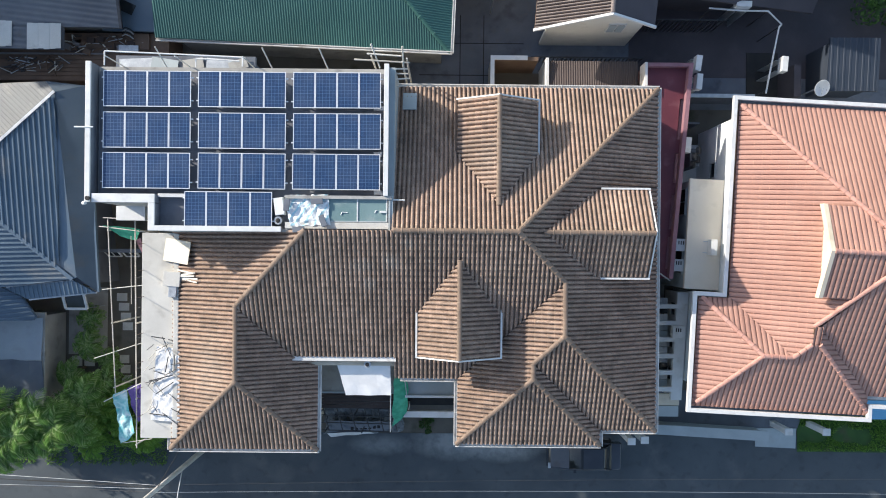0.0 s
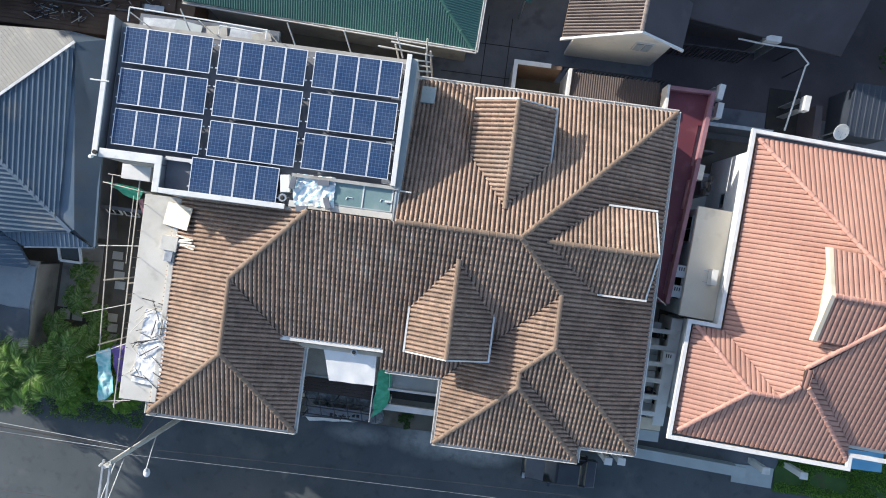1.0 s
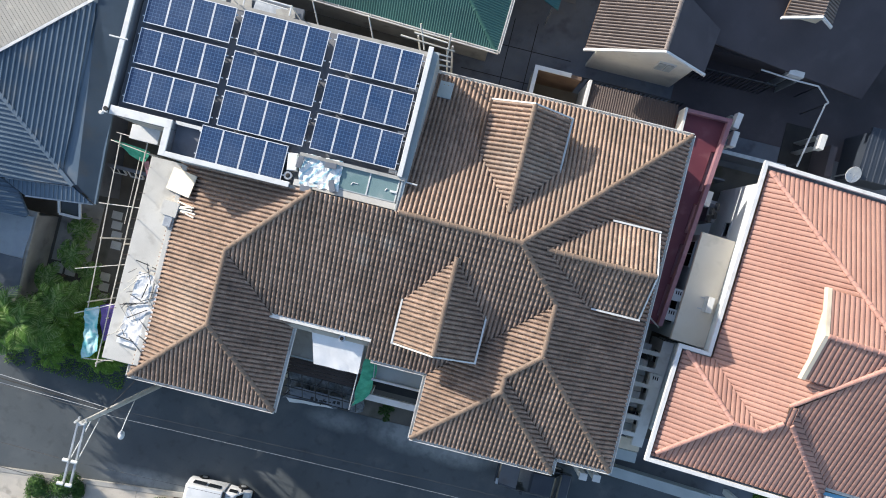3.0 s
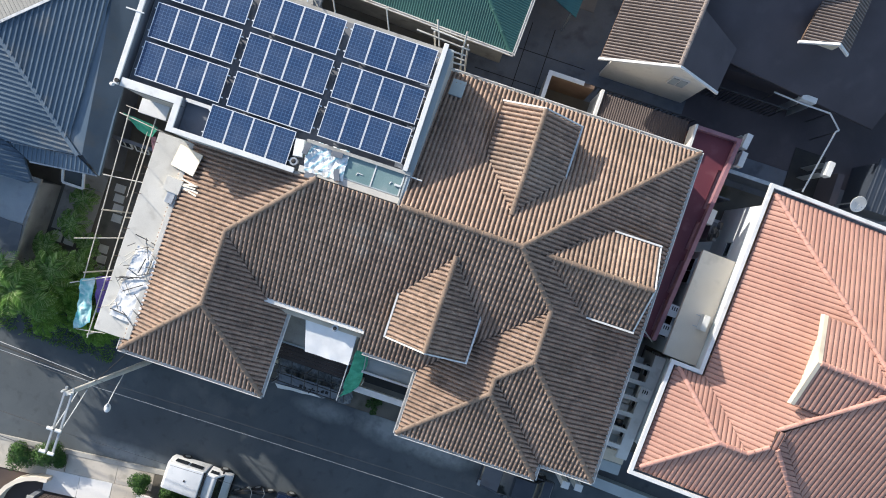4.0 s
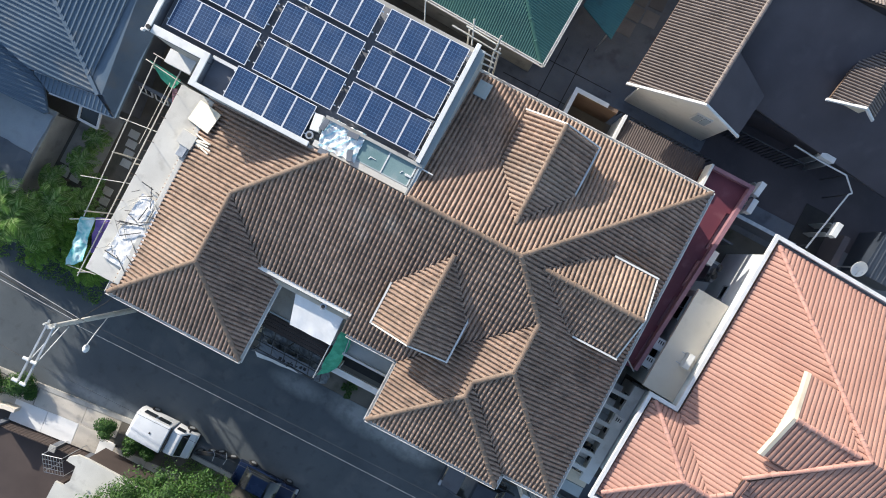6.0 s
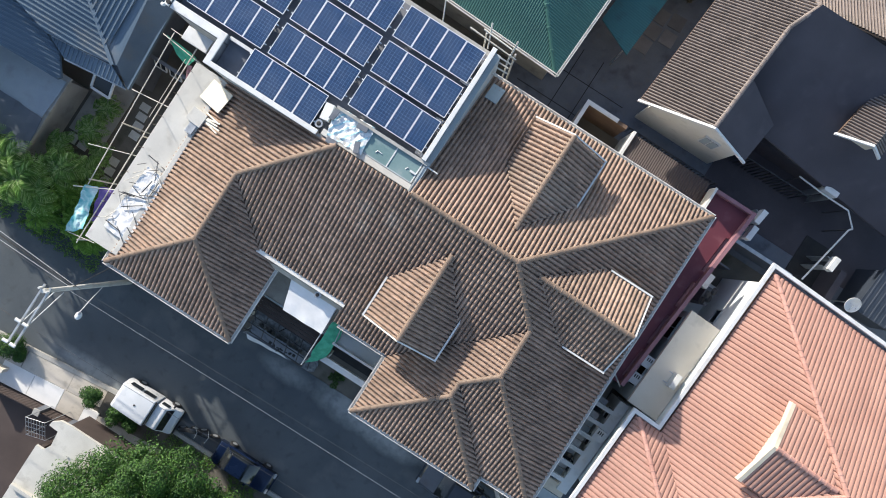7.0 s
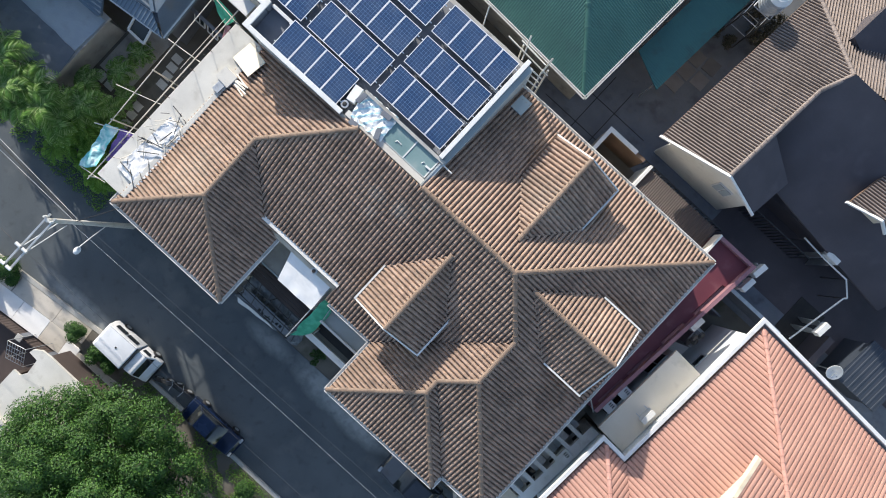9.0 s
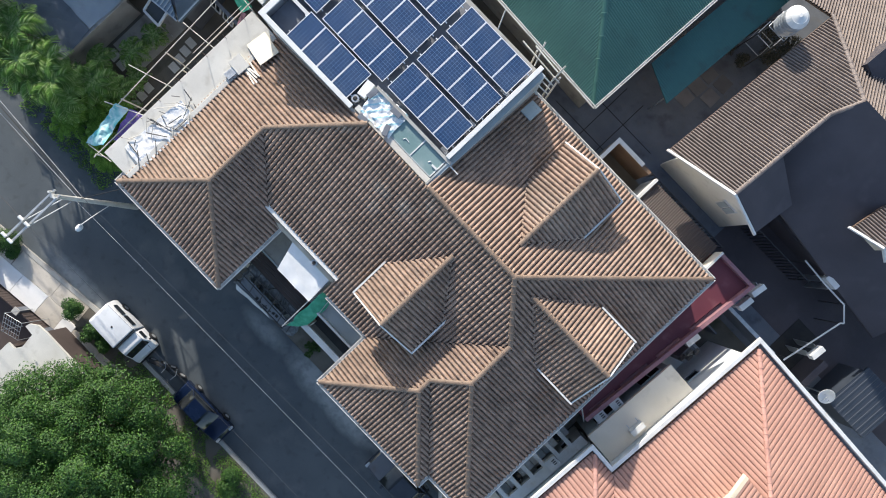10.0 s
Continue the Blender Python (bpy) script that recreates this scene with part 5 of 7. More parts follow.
def sedan(at, rz, paint, label, name="car"):
    c = thing(name, label, "car", at, rz)
    loft([(-2.1, 0.30), (-2.15, 0.62), (-2.05, 0.88), (-1.3, 0.93), (0.75, 0.93), (1.9, 0.78), (2.12, 0.55), (2.1, 0.28)], 0.84, paint, c, "body", belt=1.2)
    loft([(-1.55, 0.88), (-1.0, 1.38), (-0.7, 1.43), (0.1, 1.43), (0.35, 1.38), (1.0, 0.88)], 0.76, PANE, c, "glasshouse", 0.80, 0.9)
    part("roof", boxed(-0.92, -0.56, 1.425, 0.22, 0.56, 1.455, 0.012), paint, c)
    for s in (-1, 1):
        for x0, x1 in ((-1.05, -1.5), (0.25, 0.95)):
            part("pillar", rod(bmesh.new(), (x0, s * 0.60, 1.40), (x1, s * 0.75, 0.92), 0.035), paint, c)
        part("mirror", boxed(0.55, s * 0.86 - 0.08, 0.92, 0.7, s * 0.86 + 0.08, 1.04, 0.02), paint, c)
        for x in (-1.3, 1.3):
            wheel(c, x, s * 0.78)
        part("headlight", boxed(1.98, s * 0.6 - 0.16, 0.58, 2.14, s * 0.6 + 0.16, 0.7, 0.02), STEEL, c)
    part("bumper", boxed(2.02, -0.7, 0.34, 2.2, 0.7, 0.5, 0.03), paint, c)
    return c


def passenger_van(at, rz):
    c = thing("van", "white boxy utility van parked at the kerb", "van", at, rz)
    loft([(-1.95, 0.35), (-2.0, 0.9), (-1.9, 1.85), (-1.75, 1.95), (0.45, 1.95), (0.5, 1.8), (0.5, 0.35)], 0.84, CARWHITE, c, "box_body", 0.94, 1.0)
    loft([(0.56, 0.35), (0.56, 1.60), (0.65, 1.72), (1.15, 1.70), (1.32, 1.6), (1.62, 1.02), (1.95, 0.92), (2.05, 0.7), (2.02, 0.32)], 0.80, CARWHITE, c, "cab", 0.88, 1.0)
    part("windscreen", prism(bmesh.new(), [(1.30, -0.62), (1.60, -0.68), (1.60, 0.68), (1.30, 0.62)], 1.0, lambda x, y: 1.66 - (x - 1.30) * 1.95), PANE, c)
    for s in (-1, 1):
        for x0, x1 in ((-1.55, -0.75), (-0.6, 0.2)):
            part("side_window", boxed(x0, s * 0.815 - 0.03, 1.18, x1, s * 0.815 + 0.03, 1.62, 0.02), PANE, c)
        part("side_window", boxed(0.72, s * 0.76 - 0.03, 1.08, 1.25, s * 0.76 + 0.03, 1.45, 0.02), PANE, c)
        part("mirror", boxed(1.45, s * 0.92 - 0.09, 1.1, 1.55, s * 0.92 + 0.09, 1.3, 0.02), BLACK, c)
        for x in (-1.2, 1.35):
            wheel(c, x, s * 0.74, 0.32)
        part("headlight", boxed(1.95, s * 0.58 - 0.12, 0.62, 2.07, s * 0.58 + 0.12, 0.8, 0.02), TARP, c)
    part("roof_seam", boxed(0.47, -0.78, 1.86, 0.55, 0.78, 1.9), BLACK, c)
    part("roof_vent", boxed(-0.62, -0.05, 1.95, -0.52, 0.05, 1.99, 0.01), BLACK, c)
    part("bumper", boxed(2.0, -0.72, 0.3, 2.14, 0.72, 0.46, 0.03), BLACK, c)
    return c


def motorbike(at, rz):
    c = thing("motorcycle", "small dark motorcycle parked beside the kerb", "motorcycle", at, rz)
    for x in (-0.62, 0.62):
        wheel(c, x, 0, 0.29, 0.09)
    part("frame", pipe(bmesh.new(), [(-0.62, 0, 0.3), (-0.2, 0, 0.55), (0.4, 0, 0.72), (0.62, 0, 0.3)], 0.05), CARDARK, c)
    part("tank", boxed(-0.05, -0.13, 0.6, 0.4, 0.13, 0.85, 0.05), CARDARK, c)
    part("seat", boxed(-0.7, -0.12, 0.66, -0.05, 0.12, 0.78, 0.04), BLACK, c)
    part("handlebar", pipe(bmesh.new(), [(0.3, -0.36, 0.98), (0.42, 0, 0.92), (0.3, 0.36, 0.98)], 0.018), STEEL, c)
    return c


v1 = passenger_van((-9.12, -17.42, 0.03), 0)
v1.scale = (0.91, 1.02, 0.91)
c1 = sedan((-2.60, -17.45, 0.03), 0, CARBLUE, "dark blue sedan parked beside the kerb under the tree")
c2 = sedan((8.45, -11.95, 0.03), 180, CARDARK, "dark grey sedan with a paler bonnet parked under the eaves")
part("bonnet", prism(bmesh.new(), [(0.95, -0.70), (2.02, -0.62), (2.02, 0.62), (0.95, 0.70)], lambda x, y: 1.02 - 0.12 * x, lambda x, y: 1.045 - 0.12 * x), GREYMETAL, c2, "silver-grey bonnet")
c1.scale = (0.90, 0.86, 0.92)
motorbike((-5.6, -17.1, 0.03), 12)
motorbike((-6.3, -17.3, 0.03), 25)


# ---- utility pole with its wires and street lamp ----
pole = thing("utility_pole", "tall grey concrete utility pole with paired steel cross-arms", "utility pole", (-14.2, -12.1, 0))
part("shaft", rod(bmesh.new(), (0, 0, -0.2), (0, 0, 9.6), 0.17, 0.11, 10), PALECONC, pole)
for x in (-0.17, 0.17):
    part("cross_arm", beam(bmesh.new(), (x, 0.25, 9.45), (x, -2.95, 9.45), 0.09, 0.11), STEEL, pole)
    part("brace", rod(bmesh.new(), (x, -0.1, 7.9), (x, -1.9, 9.36), 0.03), STEEL, pole)
for y in (-1.75, -2.85):
    for x in (-0.2, 0.2):
        ins = rod(bmesh.new(), (x, y, 9.46), (x, y, 9.62), 0.05, 0.05, 8)
        rod(ins, (x - 0.14, y, 9.66), (x + 0.14, y, 9.66), 0.085, 0.075, 10)
        part("insulator", ins, WHITE, pole)
for x in (-0.2, 0.2):
    part("insulator", rod(bmesh.new(), (x, 0.05, 9.46), (x, 0.05, 9.72), 0.07, 0.05, 8), WHITE, pole)
lamp = thing("street_lamp", "street lamp with a white globe on a thin steel arm", "street lamp", (-14.2, -12.1, 0))
part("arm", pipe(bmesh.new(), [(0.0, -0.14, 3.4), (0.08, -1.0, 4.2), (0.13, -1.66, 4.66)], 0.03), STEEL, lamp)
bm = bmesh.new()
bmesh.ops.create_uvsphere(bm, u_segments=12, v_segments=8, radius=0.19, matrix=Matrix.Translation((0.14, -1.82, 4.52)) @ Matrix.Diagonal((0.95, 1.3, 0.8, 1)))
part("globe", bm, TARP, lamp, smooth=True)
part("collar", rod(bmesh.new(), (0.13, -1.56, 4.62), (0.14, -1.72, 4.60), 0.06, 0.1, 8), STEEL, lamp)


def cable(name_label, a, b, sag, r, parent):
    a, b = Vector(a), Vector(b)
    pts = [a + (b - a) * (i / 14) - Vector((0, 0, sag * 4 * (i / 14) * (1 - i / 14))) for i in range(15)]
    part("wire", pipe(bmesh.new(), pts, r, 5), name_label, parent)


wires = thing("overhead_wires", "bundle of overhead wires along the street", "wires", (-14.2, -12.1, 8.0), kind="structure")
for dy, z, r, m in ((0.15, -0.4, 0.012, DARKSTEEL), (0.35, -0.9, 0.02, BLACK), (0.55, -1.1, 0.013, STEEL), (0.1, -1.4, 0.016, BLACK), (-0.2, -1.2, 0.012, STEEL), (-1.75, 1.65, 0.016, DARKSTEEL), (-2.85, 1.65, 0.016, DARKSTEEL)):
    cable(m, (0, dy * 0.3 if dy > -1 else dy, z), (-40, dy * 2.2 + 0.6 if dy > -1 else dy, z - 0.3), 0.5, r, wires)
for dy, z, r, m in ((0.1, -0.4, 0.008, STEEL), (0.75, -0.9, 0.009, DARKSTEEL), (-1.75, 1.65, 0.008, DARKSTEEL)):
    cable(m, (0, dy * 0.3 if dy > -1 else dy, z), (45, dy if dy > -1 else dy + 0.3, z - 0.4), 0.5, r, wires)
# service drop to the house front
cable(BLACK, (0, 0, -0.9), (0.9, 1.9, -1.9), 0.05, 0.02, wires)


# ---- across the street ----
gate = thing("boundary_fence", "dark brown slatted boundary fence with stone posts across the street", "fence", at=(-17.0, -18.45, 0), rz=5.8)
for u in (-1.1, 2.45, 4.35, 7.3, 9.6):
    part("post", boxed(u - 0.16, -2.98, 0, u + 0.16, -2.68, 1.25, 0.02), DARKCONC, gate)
    part("post_cap", boxed(u - 0.20, -3.02, 1.25, u + 0.20, -2.64, 1.33, 0.02), CONC, gate)
for u0, u1 in ((-0.92, 2.28), (2.63, 4.17), (4.53, 7.12), (7.48, 9.42)):
    n = int((u1 - u0) / 0.2)
    for i in range(n):
        x = u0 + (u1 - u0) * i / n
        part("slat", boxed(x + 0.01, -2.86, 0.1, x + (u1 - u0) / n - 0.02, -2.80, 1.15), COURT, gate)
    part("rail", boxed(u0, -2.92, 0.95, u1, -2.86, 1.05), COURT, gate)
rounded = thing("garden_wall", "low curved white garden wall beside the drive", "wall", at=(-17.0, -18.45, 0), rz=5.8)
for i in range(7):
    a0, a1 = 1.45 + i * 0.26, 1.45 + (i + 1) * 0.26
    part("wall", prism(bmesh.new(), [(-0.9 + 2.6 * math.cos(a0), -4.1 + 2.4 * math.sin(a0)), (-0.9 + 2.6 * math.cos(a1), -4.1 + 2.4 * math.sin(a1)), (-0.9 + 2.35 * math.cos(a1), -4.1 + 2.15 * math.sin(a1)), (-0.9 + 2.35 * math.cos(a0), -4.1 + 2.15 * math.sin(a0))], 0, 0.8), FLATROOF, rounded)
court = part("courtyard", boxed(-30, -27, 0.0, -9, -20.3, 0.06), COURT)
tagged(court, "dark brown courtyard floor behind the boundary fence", "courtyard", kind="structure")
villa = thing("pale_house", "low brown-walled house with a pale notched flat roof across the street", "house")
part("wall", boxed(-11.9, -27, 0, -5, -20.05, 3.0), COURT, villa)
part("wall", boxed(-12.5, -27, 0, -12.3, -21.6, 3.0), COURT, villa)
part("roof_slab", prism(bmesh.new(), [(-12.65, -27), (-5, -27), (-5, -19.75), (-11.6, -19.7), (-12.2, -19.75), (-12.6, -20.05), (-12.65, -20.3), (-12.05, -20.35), (-11.95, -21.2), (-12.2, -21.6), (-12.65, -21.6)], 3.0, 3.2), PALECONC, villa)
part("roof_upstand", boxed(-12.6, -24.2, 3.2, -5, -24.0, 3.45, 0.02), PALECONC, villa)
rack = thing("wire_rack", "leaning wire drying rack beside the pale house roof", "rack", (-13.75, -21.9, 0.06), 15)
bm = bmesh.new()
for i in range(8):
    rod(bm, (i * 0.16, 0, 2.2), (i * 0.16, 1.2, 2.9), 0.015, None, 4)
for j in range(5):
    rod(bm, (0, j * 0.3, 2.2 + j * 0.175), (1.12, j * 0.3, 2.2 + j * 0.175), 0.015, None, 4)
part("grid", bm, STEEL, rack)
for x, y, z in ((0, 0, 2.2), (1.12, 0, 2.2), (0, 1.2, 2.9), (1.12, 1.2, 2.9)):
    part("leg", rod(bmesh.new(), (x, y, 0), (x, y, z), 0.02), STEEL, rack)


# ---- front of the brown house: balcony, scaffold, nets ----
porch = thing("entrance_canopy", "pale concrete entrance canopy and beam between the two front wings", "canopy")
part("slab", boxed(-1.95, -7.85, 3.75, 1.35, -5.95, 3.95, 0.02), PALE, porch)
part("upstand", boxed(-1.95, -7.98, 3.6, 1.35, -7.85, 4.1, 0.01), WHITE, porch)
part("beam", boxed(-2.1, -9.3, 2.7, 1.35, -8.95, 3.0, 0.02), WHITE, porch)
for x in (-2.0, 1.2):
    part("column", boxed(x - 0.15, -9.25, 0, x + 0.15, -8.98, 2.7), WHITE, porch)
# floor coloured near-black to stand for the shade under the canopy
part("floor", boxed(-2.0, -9.2, 0.03, 1.35, -5.95, 0.15), NEARBLACK, porch)
balcony = thing("balcony", "grey concrete balcony slab under the eaves", "balcony")
part("slab", boxed(-6.85, -7.7, 3.7, -2.1, -5.95, 3.95, 0.02), CONC, balcony)
part("upstand", boxed(-6.85, -7.8, 3.6, -2.1, -7.7, 4.0, 0.01), PALE, balcony)
plat = thing("scaffold_platform", "dark plank platform on the front scaffold", "platform")
for i in range(5):
    part("plank", boxed(-6.7, -8.75 + i * 0.19, 3.2, -2.5, -8.58 + i * 0.19, 3.25), COURT, plat)
for x in (-6.5, -4.6, -2.7):
    part("upright", rod(bmesh.new(), (x, -8.8, 0), (x, -8.8, 5.0), 0.035), DARKSTEEL, plat)
tarp = part("tarpaulin", sheet(14, 12, crumple([(-5.33, -5.9, 6.32), (-2.61, -5.82, 6.35), (-2.57, -7.46, 6.1), (-4.89, -7.49, 6.05)], 0.025, 1.5, 3.0), 0.015), TARP)
tagged(tarp, "white tarpaulin stretched over the front scaffold", "tarpaulin")
frame_t = thing("tarpaulin_stand", "thin steel stand carrying the white tarpaulin", "frame")
for a, b in (((-5.33, -5.92, 6.26), (-2.62, -5.85, 6.28)), ((-4.92, -7.46, 6.0), (-2.58, -7.43, 6.02)), ((-2.6, -5.85, 6.2), (-2.62, -9.45, 5.6))):
    part("bar", rod(bmesh.new(), a, b, 0.03), STEEL, frame_t)
for x, y, h in ((-4.89, -7.44, 6.0), (-2.6, -7.42, 6.0), (-2.62, -9.4, 5.65)):
    part("upright", rod(bmesh.new(), (x, y, 0), (x, y, h), 0.03), STEEL, frame_t)
bucket = thing("round_fan", "small round grey fan unit beside the tarpaulin", "fan", (-3.75, -5.8, 5.2))
part("ring", rod(bmesh.new(), (0, 0, 0), (0, 0, 1.5), 0.16, 0.18, 14), STEEL, bucket)
part("hub", rod(bmesh.new(), (0, 0, 1.5), (0, 0, 1.54), 0.1, 0.1, 10), BLACK, bucket)
scaf = thing("front_scaffold", "rough scaffold of dark poles in front of the house", "scaffold")
for i in range(6):
    x = -6.75 + i * 0.78
    part("pole", rod(bmesh.new(), (x, -8.9, 2.0), (x + 0.35, -10.4, 1.7), 0.03, None, 5), DARKSTEEL, scaf)
for j in range(4):
    y = -9.0 - j * 0.45
    part("pole", rod(bmesh.new(), (-6.95, y, 2.0 - j * 0.09), (-2.8, y - 0.05, 2.05 - j * 0.09), 0.03, None, 5), DARKSTEEL, scaf)
for x, y in ((-6.8, -9.0), (-4.7, -9.0), (-2.9, -9.0), (-6.6, -10.4), (-4.5, -10.4), (-2.9, -10.4)):
    part("upright", rod(bmesh.new(), (x, y, 0), (x, y, 2.1), 0.035, None, 5), DARKSTEEL, scaf)
rubble = part("cement_mound", sheet(44, 22, crumple([(-6.95, -8.7, 0.45), (-2.3, -8.7, 0.45), (-2.2, -10.75, 0.12), (-6.9, -11.0, 0.10)], 0.22, 2.6, 31.0), 0.3), RUBBLE)
tagged(rubble, "grey mound of spilled cement below the front scaffold", "cement mound")
banner = part("banner", sheet(24, 8, crumple([(-6.7, -10.1, 0.75), (-3.0, -10.05, 0.95), (-2.9, -10.65, 0.25), (-6.5, -11.15, 0.15)], 0.16, 1.6, 6.0), 0.015), DARKCONC)
part("hem", sheet(24, 3, crumple([(-6.7, -10.85, 0.42), (-4.2, -10.75, 0.46), (-3.9, -10.85, 0.34), (-6.5, -11.12, 0.28)], 0.05, 1.6, 6.0), 0.012), WHITE, banner, "pale folded hem")
tagged(banner, "slack grey tarpaulin banner with a pale hem and dark printed bars", "banner")
for i in range(7):
    x = -5.3 + i * 0.26
    bar = part("print_bar", boxed(x, -10.62 + 0.02 * i, 0.60, x + 0.17, -10.44 + 0.02 * i, 0.62), BLACK, banner)
net = part("safety_net", sheet(10, 22, crumple([(-2.5, -6.6, 5.2), (-1.85, -6.75, 4.6), (-1.85, -8.9, 3.2), (-2.7, -10.0, 2.4)], 0.16, 1.1, 8.0), 0.015), NET)
tagged(net, "green safety net hanging from the front scaffold", "net")
for a, b in (((-2.35, -6.5, 4.8), (-2.66, -9.7, 2.3)), ((-2.0, -6.4, 4.9), (-1.85, -7.9, 4.2))):
    part("net_pole", rod(bmesh.new(), a, b, 0.025), STEEL, net)

# ---- debris on the pale slab ----
Z = 6.38
b1 = thing("plywood_sheet", "pale plywood sheet lying across slab and roof", "board", (-13.25, -0.2, Z + 0.28), -8)
b1.matrix_world = pose(-13.35, -0.2, Z + 0.40, 0, -25, -8)
part("panel", boxed(-0.85, -0.55, 0, 0.8, 0.6, 0.04, 0.01), mat("pale_plywood", (0.60, 0.56, 0.46), (0.67, 0.63, 0.53), 1.0, 0.7, grit=0.08), b1)
part("batten", boxed(-0.8, -0.5, -0.1, -0.7, 0.5, 0.0), BAMBOO, b1)
b2 = thing("water_cooler_box", "weathered grey sheet-metal box on the slab", "box", (-13.65, -1.55, Z), -4)
part("casing", boxed(-0.45, -0.4, 0, 0.4, 0.35, 0.35, 0.02), PALECONC, b2)
part("duct", boxed(-0.15, -0.95, 0, 0.25, -0.4, 0.3, 0.02), STEEL, b2)
for i in range(5):
    ob = part("timber_batten", boxed(-0.55, -0.04, 0, 0.55, 0.04, 0.05), BAMBOO)
    ob.matrix_world = pose(-12.75 + RNG.uniform(-0.2, 0.2), -1.2 - i * 0.11, 6.83, 0, -27, RNG.uniform(-12, 12))
    tagged(ob, "short pale timber batten lying on the roof", "batten", group="loose battens")
heap = part("plastic_sheeting", sheet(26, 60, crumple([(-14.45, -5.0, Z + 0.12), (-13.30, -5.15, Z + 0.16), (-13.25, -8.85, Z + 0.16), (-14.75, -8.75, Z + 0.12)], 0.042, 3.0, 12.0), 0.06), TARP)
tagged(heap, "heap of crumpled white plastic sheeting on the slab", "plastic sheet")
for i in range(26):
    x, y = RNG.uniform(-14.8, -13.2), RNG.uniform(-8.9, -4.5)
    a = RNG.uniform(0, 6.28)
    ln = RNG.uniform(0.15, 0.62)
    d = Vector((math.cos(a), math.sin(a), 0)) * ln
    lift = 0.2 if y < -5 else 0.03
    ob = part("steel_offcut", rod(bmesh.new(), Vector((x, y, Z + lift)) - d, Vector((x, y, Z + lift + 0.03)) + d, 0.018, None, 4), DARKSTEEL if i % 3 else BAMBOO)
    tagged(ob, "short dark steel rod dropped on the slab", "steel rod", group="loose rods on the slab")
for x, y, a, ln in ((-14.2, -6.6, 15, 0.62), (-14.0, -7.1, 35, 0.55), (-14.3, -8.45, -6, 0.45), (-13.9, -5.9, 80, 0.40), (-14.35, -4.55, -8, 0.35)):
    d = Vector((math.cos(radians(a)), math.sin(radians(a)), 0)) * ln
    ob = part("steel_offcut", rod(bmesh.new(), Vector((x, y, Z + 0.24)) - d, Vector((x, y, Z + 0.25)) + d, 0.028, None, 5), DARKSTEEL)
    tagged(ob, "short dark steel rod dropped on the slab", "steel rod", group="loose rods on the slab")
for y in (0.2, -1.15, -2.5, -4.35, -5.8, -7.1, -8.5):
    ob = part("starter_bar", rod(bmesh.new(), (-15.2, y, Z - 0.1), (-15.2 + RNG.uniform(-0.03, 0.03), y, Z + RNG.uniform(0.6, 0.9)), 0.014, None, 5), RUST, slab)
part("mortar_fillet", boxed(-13.64, -9.65, Z, -13.36, 0.7, Z + 0.17, 0.04), PALECONC, slab)
rope = part("rebar", rod(bmesh.new(), (-13.5, -4.4, Z + 0.05), (-13.48, -1.9, Z + 0.08), 0.02), DARKSTEEL)
tagged(rope, "long steel bar lying along the slab edge", "steel bar")

# ---- scaffold over the side passage ----
side = thing("side_scaffold", "scaffold of long bamboo and steel poles over the side passage", "scaffold")
for a, b, r in (
    ((-17.7, 1.5, 5.0), (-17.2, -7.7, 5.0), 0.045), ((-16.25, 1.5, 5.0), (-16.05, -10.6, 5.0), 0.05), ((-18.2, 1.1, 4.9), (-15.5, 0.8, 5.1), 0.035), ((-17.9, 1.55, 5.1), (-15.7, 1.45, 5.1), 0.03),
    ((-18.0, -2.25, 4.9), (-15.4, -1.95, 5.0), 0.035), ((-18.4, -5.9, 4.9), (-15.4, -4.9, 5.0), 0.03), ((-17.9, -8.2, 4.8), (-15.3, -6.9, 5.3), 0.035), ((-17.2, -10.6, 4.0), (-15.4, -10.2, 4.6), 0.03),
    ((-16.5, 0.6, 4.9), (-16.45, -3.0, 4.9), 0.025),
):
    part("ledger", rod(bmesh.new(), a, b, r * 0.75, r * 0.65, 6), BAMBOO, side)
for x, y in ((-17.65, 0.9), (-17.4, -4.0), (-17.25, -7.4), (-16.2, 0.9), (-16.1, -4.0), (-16.08, -8.0), (-16.06, -10.4)):
    part("upright", rod(bmesh.new(), (x, y, 0), (x, y, 5.1), 0.045, 0.04, 6), BAMBOO, side)
for i in range(7):
    part("tie", rod(bmesh.new(), (-16.1, -9.6 + i * 1.6, 5.0), (-15.25, -9.4 + i * 1.6, 5.4), 0.015, None, 4), DARKSTEEL, side)
n2 = part("safety_net", sheet(14, 4, crumple([(-18.0, 1.2, 4.95), (-16.0, 0.95, 5.0), (-16.3, 0.35, 4.6), (-17.2, 0.6, 4.5)], 0.08, 1.5, 2.0), 0.015), NET)
tagged(n2, "green safety net sagging over the side scaffold", "net")
rb = part("red_cloth", sheet(3, 6, crumple([(-16.2, 0.4, 5.0), (-15.95, 0.5, 5.0), (-15.8, -0.7, 4.6), (-15.95, -0.6, 4.5)], 0.04, 2, 4.0), 0.01), PINKWALL)
tagged(rb, "faded red cloth strip tied to the scaffold", "cloth")
te = part("banner_cloth", sheet(16, 30, crumple([(-17.35, -7.75, 4.9), (-16.75, -7.5, 4.9), (-16.35, -9.9, 4.5), (-17.35, -10.7, 3.9)], 0.17, 2.2, 5.0), 0.012), TEAL)
tagged(te, "teal and white cloth banner slung from the scaffold", "banner")
pu = part("banner_cloth", sheet(6, 12, crumple([(-16.6, -7.45, 4.95), (-15.75, -7.1, 5.0), (-15.7, -9.0, 4.7), (-16.15, -9.3, 4.7)], 0.14, 2.2, 7.0), 0.012), PURPLE)
